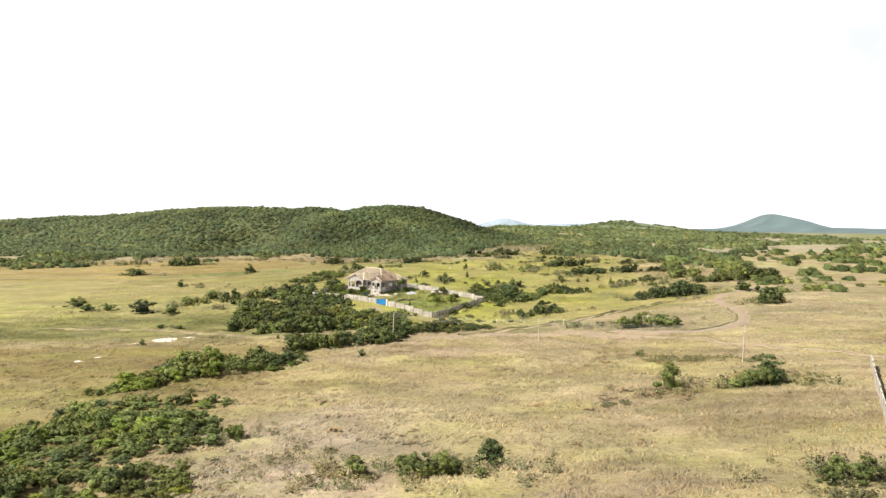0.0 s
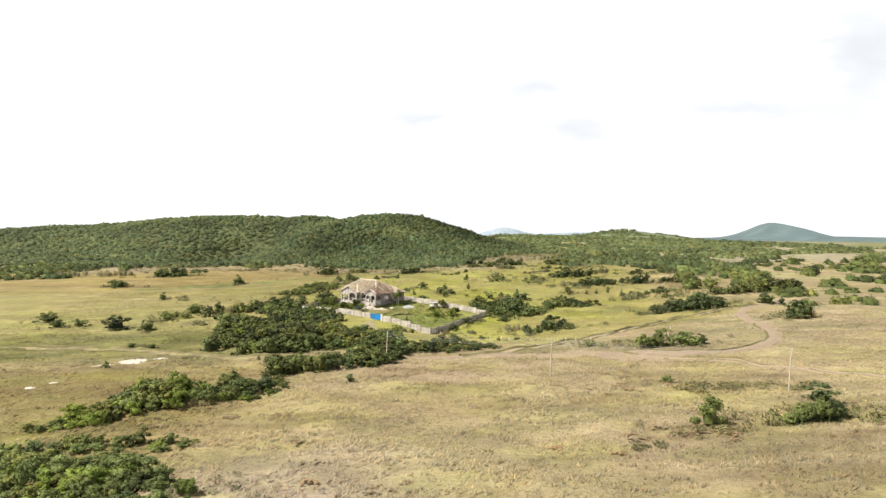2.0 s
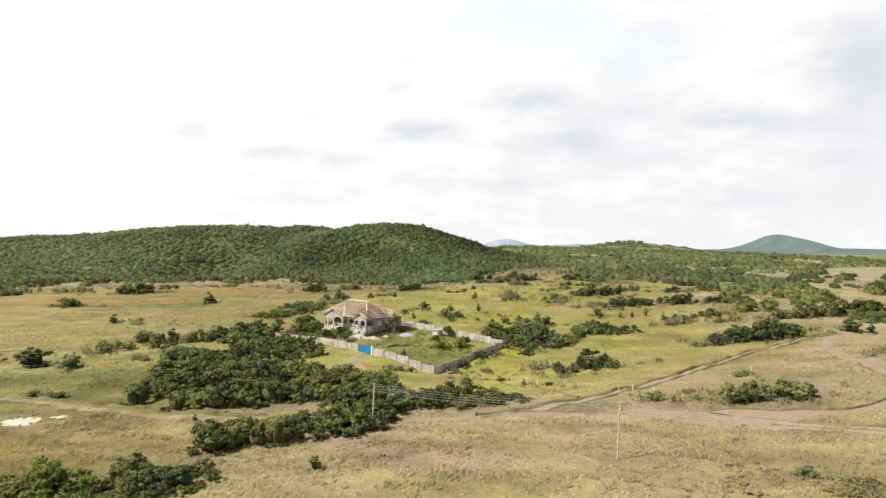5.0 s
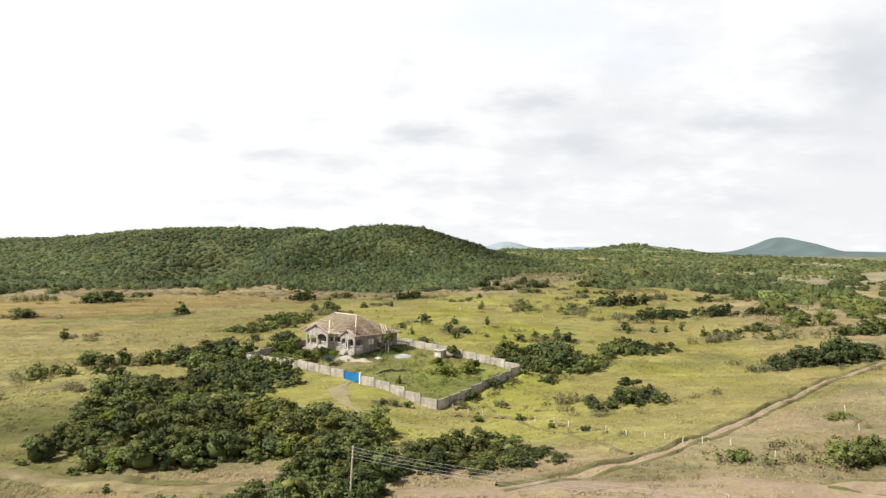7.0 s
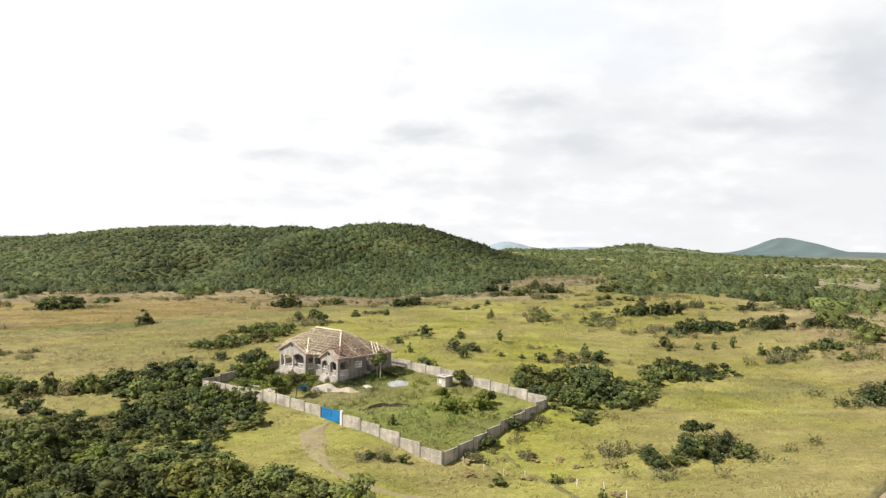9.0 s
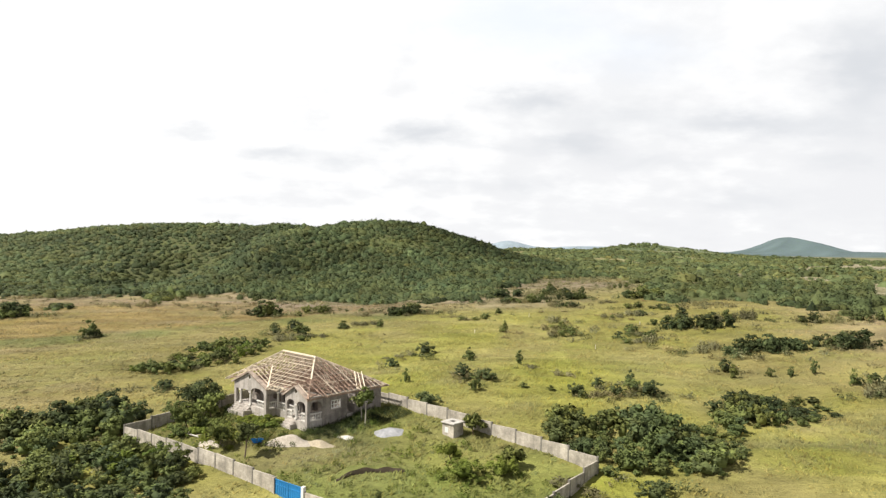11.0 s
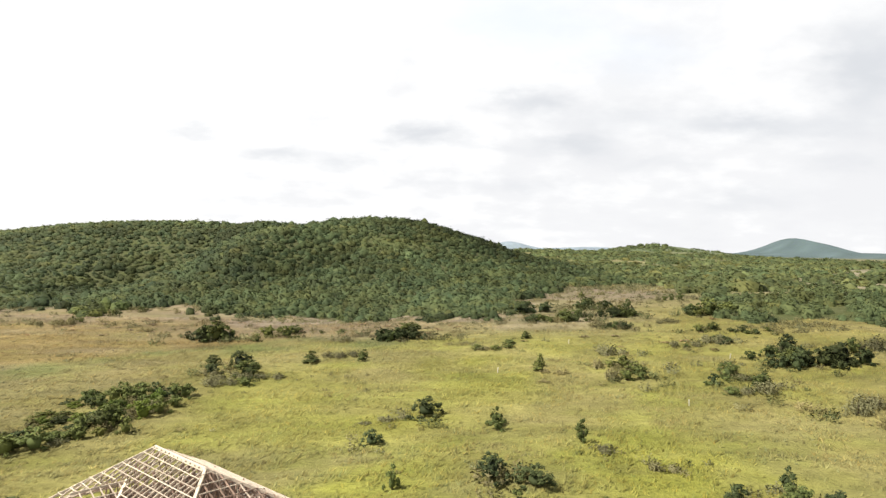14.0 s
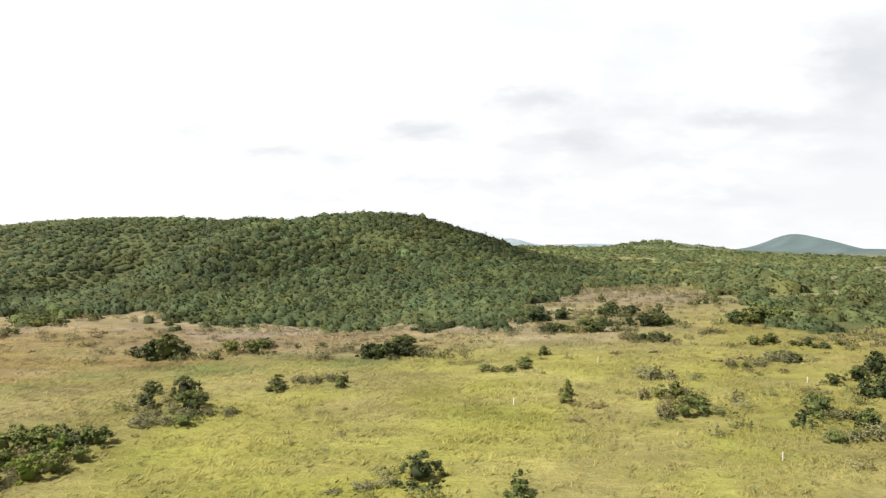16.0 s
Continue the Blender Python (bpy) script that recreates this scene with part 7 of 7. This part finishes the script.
small_tree(-35.5, 222.5, 5.0, 4.6, "broad dark tree inside the compound wall", LEAF_DARK, 28, bare=0.25, forks=5)
small_tree(-33.6, 214.2, 3.6, 3.3, "leafy green tree inside the compound wall", LEAF_YARD, 29, bare=0.25, forks=5)
small_tree(-32.6, 219.6, 3.6, 3.6, "leafy green tree before the house porch", LEAF_YARD, 30, bare=0.25, forks=5)
small_tree(27.6, 187.2, 3.2, 2.9, "small flat-topped tree rising from bushes", LEAF_DARK, 31, bare=0.3)

# ---- power poles and wires ----
POLES = [(-10.0, 139.5), (18.0, 125.5), (48.6, 109.2)]


def power_pole(x, y, seed):
    rng = random.Random(seed)
    p = thing("power_pole", "slim weathered wooden power pole standing in the grass", "power pole", (x, y, gz(x, y)), 26, "power poles")
    lean = rng.uniform(0.02, 0.05)
    bm = bmesh.new()
    cone(bm, (0, 0, -0.6), (lean * 6.2, 0, 6.2), 0.105, 0.075, 10)
    part("shaft", bm, POLE, p)
    for z in (6.05, 5.75, 5.45, 5.15):
        bm = bmesh.new()
        cone(bm, (lean * z - 0.01, -0.13, z), (lean * z - 0.01, -0.13, z + 0.12), 0.045, 0.03, 8)
        box(bm, lean * z - 0.02, lean * z + 0.02, -0.14, -0.08, z - 0.03, z)
        part("insulator", bm, WHITE, p)
    return p


for i, (x, y) in enumerate(POLES):
    power_pole(x, y, i)


def power_wire(a, b, height):
    """One sagging wire between two poles."""
    p, q = Vector((*a, gz(*a) + height)), Vector((*b, gz(*b) + height))
    n = 20
    pts = [p + (q - p) * (i / n) - Vector((0, 0, 0.55 * 4 * (i / n) * (1 - i / n))) for i in range(n + 1)]
    side = (q - p).cross(Vector((0, 0, 1))).normalized() * 0.012
    rise = Vector((0, 0, 0.012))
    vs = [tuple(c + o) for c in pts for o in (side, rise, -side, -rise)]
    quads = [(4 * i + j, 4 * i + (j + 1) % 4, 4 * i + 4 + (j + 1) % 4, 4 * i + 4 + j) for i in range(n) for j in range(4)]
    me = mesh_of("power_wire", vs, quads, WIRE, True)
    tagged(new("power_wire", me), "thin grey power wire sagging between two poles", "wire", "power wires")


for a, b in zip(POLES, POLES[1:]):
    for h in (6.15, 5.85, 5.55, 5.25):
        power_wire(a, b, h)

# ---- survey pegs ----
PEGS = [(0, 184.5), (2.3, 182.7), (4.4, 181), (6.7, 180.2), (11.8, 177.3), (14.4, 175.9), (15.8, 172.6), (19.4, 166.1), (21.4, 163.5), (23.1, 161.4), (24.9, 159.3), (26.2, 157.2),
        (28.2, 156.4), (31.2, 155.7), (34.1, 151.4), (38.6, 149.9), (52.3, 169.5), (49, 161), (3.2, 276.9), (17, 295.9), (24.6, 258.6), (39.7, 283.1), (21.7, 279.9)]
peg_mesh = bpy.data.meshes.new("peg")
bm = bmesh.new()
box(bm, -0.045, 0.045, -0.045, 0.045, -0.3, 0.78, 0.01)
bm.to_mesh(peg_mesh)
bm.free()
peg_mesh.materials.append(PEG)
peg_rng = random.Random(9)
for x, y in PEGS:
    ob = new("boundary_peg", peg_mesh)
    ob.matrix_basis = pose(x, y, gz(x, y), peg_rng.uniform(-6, 6), peg_rng.uniform(-8, 8), peg_rng.uniform(0, 90))
    tagged(ob, "white-painted concrete boundary peg in the grass", "peg", "boundary pegs")


# ---- grass tufts ----
def grass(poly, per_m2, seed, label, height=(0.10, 0.21), width=(0.07, 0.13)):
    """Tufts of three blades each, standing close together."""
    rng = np.random.default_rng(seed)
    px, py = [p[0] for p in poly], [p[1] for p in poly]
    n = int((max(px) - min(px)) * (max(py) - min(py)) * per_m2)
    x, y = rng.uniform(min(px), max(px), n), rng.uniform(min(py), max(py), n)
    ok = inside(x, y, poly) & (path_distance(x, y, ROAD_MAIN) > 1.25) & ~in_wood(x, y)
    for path in (ROAD_TRACK, ROAD_BRANCH):
        d = path_distance(x, y, path)
        ok &= (d < 0.4) | (d > 1.4)
    ok &= rng.uniform(0, 1, n) < np.clip((vnoise(x * 0.6, y, 2.6, 91) - 0.30) * 4.0, 0.12, 1)
    hx, hy = x - HOUSE_AT[0], y - HOUSE_AT[1]
    c, s = math.cos(radians(-HOUSE_TURN)), math.sin(radians(-HOUSE_TURN))
    a, b = hx * c - hy * s, hx * s + hy * c
    ok &= ~((a > -16.0) & (a < 0.1) & (b > -1.4) & (b < 11.6))
    x, y = x[ok], y[ok]
    n = len(x)
    z = ground(x, y)
    tone = ground_colour(x, y) * rng.uniform(0.90, 1.42, (n, 1)) * (1 + rng.normal(size=(n, 1)) * 0.07 * np.array((1.0, 0.3, -0.6)))
    h = rng.uniform(*height, n) * (0.4 + 1.4 * vnoise(x, y, 2.6, 92))
    vs, cs, nors = [], [], []
    for k in range(3):
        ang = 1.35 + rng.normal(size=n) * 0.6
        lean = rng.uniform(0.9, 2.6, n) * h
        wdt = rng.uniform(*width, n)
        ox, oy = rng.normal(size=n) * 0.14, rng.normal(size=n) * 0.14
        base = np.stack([x + ox, y + oy, z - 0.04], -1)
        side = np.stack([-np.sin(ang) * wdt, np.cos(ang) * wdt, np.zeros(n)], -1)
        tip = base + np.stack([np.cos(ang) * lean + 0.08, np.sin(ang) * lean, h], -1)
        vs.append(np.stack([base - side, base + side, tip], 1))
        cs.append(np.repeat(tone[:, None, :], 3, 1))
        nors.append(np.repeat((rng.normal(size=(n, 3)) * 0.22 + np.array((0, 0, 1.0)))[:, None, :], 3, 1))
    v = np.concatenate(vs).reshape(-1, 3)
    f = np.arange(len(v)).reshape(-1, 3)
    g = np.cross(v[f[:, 1]] - v[f[:, 0]], v[f[:, 2]] - v[f[:, 0]])
    turned = g[:, 2] - g[:, 1] < 0
    f[turned] = f[turned][:, ::-1]
    me = mesh_of("grass", v, f, BLADE, True)
    set_normals(me, np.concatenate(nors).reshape(-1, 3))
    set_tone(me, np.concatenate(cs).reshape(-1, 3))
    tagged(new("grass", me), label, "grass", "", "stuff")


def yard_weeds():
    """Low weeds and saplings that overgrow the yard."""
    rng = np.random.default_rng(33)
    x, y, _ = scatter([(-38, 212), (-20, 198), (-8, 190), (8, 200), (-10, 216), (-20, 207), (-32, 217), (-33, 224)], 1.7, 34,
                      lambda x, y, r: vnoise(x, y, 5, 35) > 0.40)
    n = len(x)
    h = rng.uniform(0.35, 1.15, n)
    tagged(new("weeds", foliage_mesh("weeds", joined(zip(x, y, ground(x, y) - 0.05, h * rng.uniform(1.1, 1.8, n), h), FEATHER, rng), LEAF_LIGHT)), "low green weeds overgrowing the yard", "weeds", "", "stuff")
    x, y, _ = scatter([(-110, 60), (110, 60), (110, 325), (-110, 325)], 3.4, 36,
                      lambda x, y, r: (vnoise(x, y, 16, 37) > 0.71) & (path_distance(x, y, ROAD_MAIN) > 3.5) & ~inside(x, y, COMPOUND))
    n = len(x)
    h = rng.uniform(0.2, 0.75, n)
    tagged(new("weeds", foliage_mesh("weeds", joined(zip(x, y, ground(x, y) - 0.05, h * rng.uniform(1.4, 2.6, n), h), FEATHER, rng), LEAF_DRY)), "low dry weeds dotted over the grass", "weeds", "", "stuff")
    spots = []
    for i in range(300):
        a, b = rng.uniform(-17, 3.5), rng.uniform(-7, -0.3)
        if rng.uniform() < 0.3:
            a, b = rng.uniform(0.3, 1.6), rng.uniform(-0.5, 11)
        if b > -1.6 and (-15.4 < a < -10.3 or -3.8 < a < -0.8):
            continue
        px, py = house_point(a, b)
        k = rng.uniform(0.35, 1.05)
        spots.append((px, py, gz(px, py) - 0.05, k * 1.6, k))
    tagged(new("weeds", foliage_mesh("weeds", joined(spots, FEATHER, rng), LEAF_YARD)), "green weeds crowding round the house walls", "weeds", "", "stuff")
    # rank weeds whose dark leaf colour deepens the house's shadow here
    spots = []
    for i in range(300):
        px, py = house_point(0.3 + 4.2 * rng.uniform() ** 1.4, rng.uniform(-0.5, 13.0))
        k = rng.uniform(0.3, 0.8)
        spots.append((px, py, gz(px, py) - 0.05, k * 1.5, k))
    tagged(new("weeds", foliage_mesh("weeds", joined(spots, FEATHER, rng), LEAF_DARK)), "rank weeds along the house side wall, leaves darkened to deepen its shadow", "weeds", "", "stuff")
    spots = []
    for i in range(34):
        px, py = house_point(rng.uniform(-9.6, -4.4), rng.uniform(-3.4, -0.7))
        k = rng.uniform(0.45, 0.95)
        spots.append((px, py, gz(px, py) - 0.05, k * 1.7, k))
    x, y, _ = scatter([(-38.5, 213), (-28, 204.5), (-21, 200), (-20, 204), (-24, 212), (-33, 219)], 2.1, 40, lambda x, y, r: vnoise(x, y, 4, 43) > 0.48)
    for px, py in zip(x, y):
        k = rng.uniform(0.4, 1.0)
        spots.append((px, py, gz(px, py) - 0.05, k * 2.0, k))
    tagged(new("weeds", foliage_mesh("weeds", joined(spots, THICKET_FAR, rng), LEAF_LIGHT)), "rank leafy weeds filling the yard before the porches", "weeds", "", "stuff")
    spots = []
    for i in range(46):
        px, py, k = -60.5 + rng.normal() * 4.6, 147.2 + rng.normal() * 1.5, rng.uniform(0.15, 0.4)
        spots.append((px, py, gz(px, py) - 0.02, k * rng.uniform(1.6, 3.0), k))
    tagged(new("weeds", foliage_mesh("weeds", joined(spots, FEATHER, rng), LEAF_DRY)), "dry weeds growing through a sandy patch", "weeds", "", "stuff")
    x, y, _ = scatter([(-31, 74), (-24, 61), (-8, 60), (-5, 68), (-12, 78), (-24, 92), (-32, 92)], 1.9, 38, lambda x, y, r: vnoise(x, y, 5, 39) > 0.5)
    n = len(x)
    h = rng.uniform(0.3, 0.9, n)
    pick = rng.uniform(0, 1, n) < 0.25
    for mat, k in ((LEAF_SCRUB, pick), (LEAF_DRY, ~pick)):
        spots = joined(zip(x[k], y[k], ground(x[k], y[k]) - 0.1, h[k] * 2.6, h[k]), FEATHER, rng)
        tagged(new("weeds", foliage_mesh("weeds", spots, mat)), "low scrubby growth beside the thicket", "weeds", "", "stuff")


TUFTS = [crown_arrays(990 + i, lumps=7, leaves=14, size=0.13, low=0.0, airy=0.1) for i in range(6)]


def hummocks():
    """Heaps of matted dead grass, reddish and straw-coloured, in clusters on the fields."""
    rng = np.random.default_rng(44)
    spots = []
    for cx, cy, sx, sy, n in HEAP_CLUSTERS:
        for i in range(n):
            x, y = cx + rng.normal() * sx, cy + rng.normal() * sy
            if path_distance(x, y, ROAD_MAIN) < 2.5 or inside(x, y, COMPOUND):
                continue
            if rng.uniform() < 0.6:
                continue
            h = rng.uniform(0.2, 0.45)
            spots.append((x, y, gz(x, y) - 0.1, h * rng.uniform(3.5, 6.0), h))
    v, f, tones, nors = joined(spots, TUFTS, rng)
    me = mesh_of("grass_heap", v, f, BLADE, True)
    set_normals(me, nors + np.array((0, 0, 1.6)))
    set_tone(me, tones * np.where(rng.uniform(0, 1, (len(v), 1)) < 0.5, np.array((0.285, 0.200, 0.125)), np.array((0.285, 0.225, 0.120))))
    tagged(new("grass_heap", me), "matted heaps of dead reddish grass on the field", "dry grass", "", "stuff")


HEAP_CLUSTERS = [(-40, 104, 6, 1.5, 26), (-30, 108, 4, 2.0, 16), (27, 93, 4, 1.6, 26), (20, 89, 5, 1.5, 22), (34, 116, 8, 2.2, 34), (26, 121, 7, 1.6, 18), (14, 76, 4, 2, 18), (44, 98, 5, 2.5, 20), (-14, 82, 7, 3, 34),
                 (-5, 130, 6, 2, 14), (8, 104, 12, 8, 26), (-22, 95, 5, 3, 16), (-50, 320, 16, 5, 50), (-15, 318, 14, 6, 50), (15, 325, 10, 8, 36), (36, 300, 8, 5, 26), (-80, 320, 14, 8, 30),
                 (14, 170, 6, 5, 24), (4, 182, 5, 3, 18)]
yard_weeds()
hummocks()
grass([(-44, 52), (50, 52), (56, 110), (52, 150), (-56, 150), (-50, 100)], 4.6, 201, "tall dry tan grass covering the near field", (0.14, 0.30))
grass([(-56, 146), (56, 146), (58, 206), (14, 206), (13, 201), (-2.5, 183), (-41, 213), (-58, 213)], 3.4, 202, "yellow-green grass beyond the dirt road")
grass(COMPOUND, 5.0, 203, "overgrown green grass inside the compound", (0.12, 0.30))
grass([(-58, 213), (-41, 213), (-26, 237), (13, 203), (58, 206), (60, 330), (-62, 330)], 3.4, 204, "yellow-green grass on the rise behind the house", (0.16, 0.34), (0.05, 0.10))
grass([(50, 60), (112, 90), (112, 330), (60, 330), (58, 206), (52, 150), (56, 110)], 1.6, 205, "dry grass on the slope beyond the field", (0.14, 0.28), (0.10, 0.2))
grass([(-44, 52), (-112, 80), (-125, 345), (-62, 330), (-58, 213), (-56, 150), (-50, 100)], 1.6, 206, "golden grass on the broad open field", (0.14, 0.28), (0.10, 0.2))
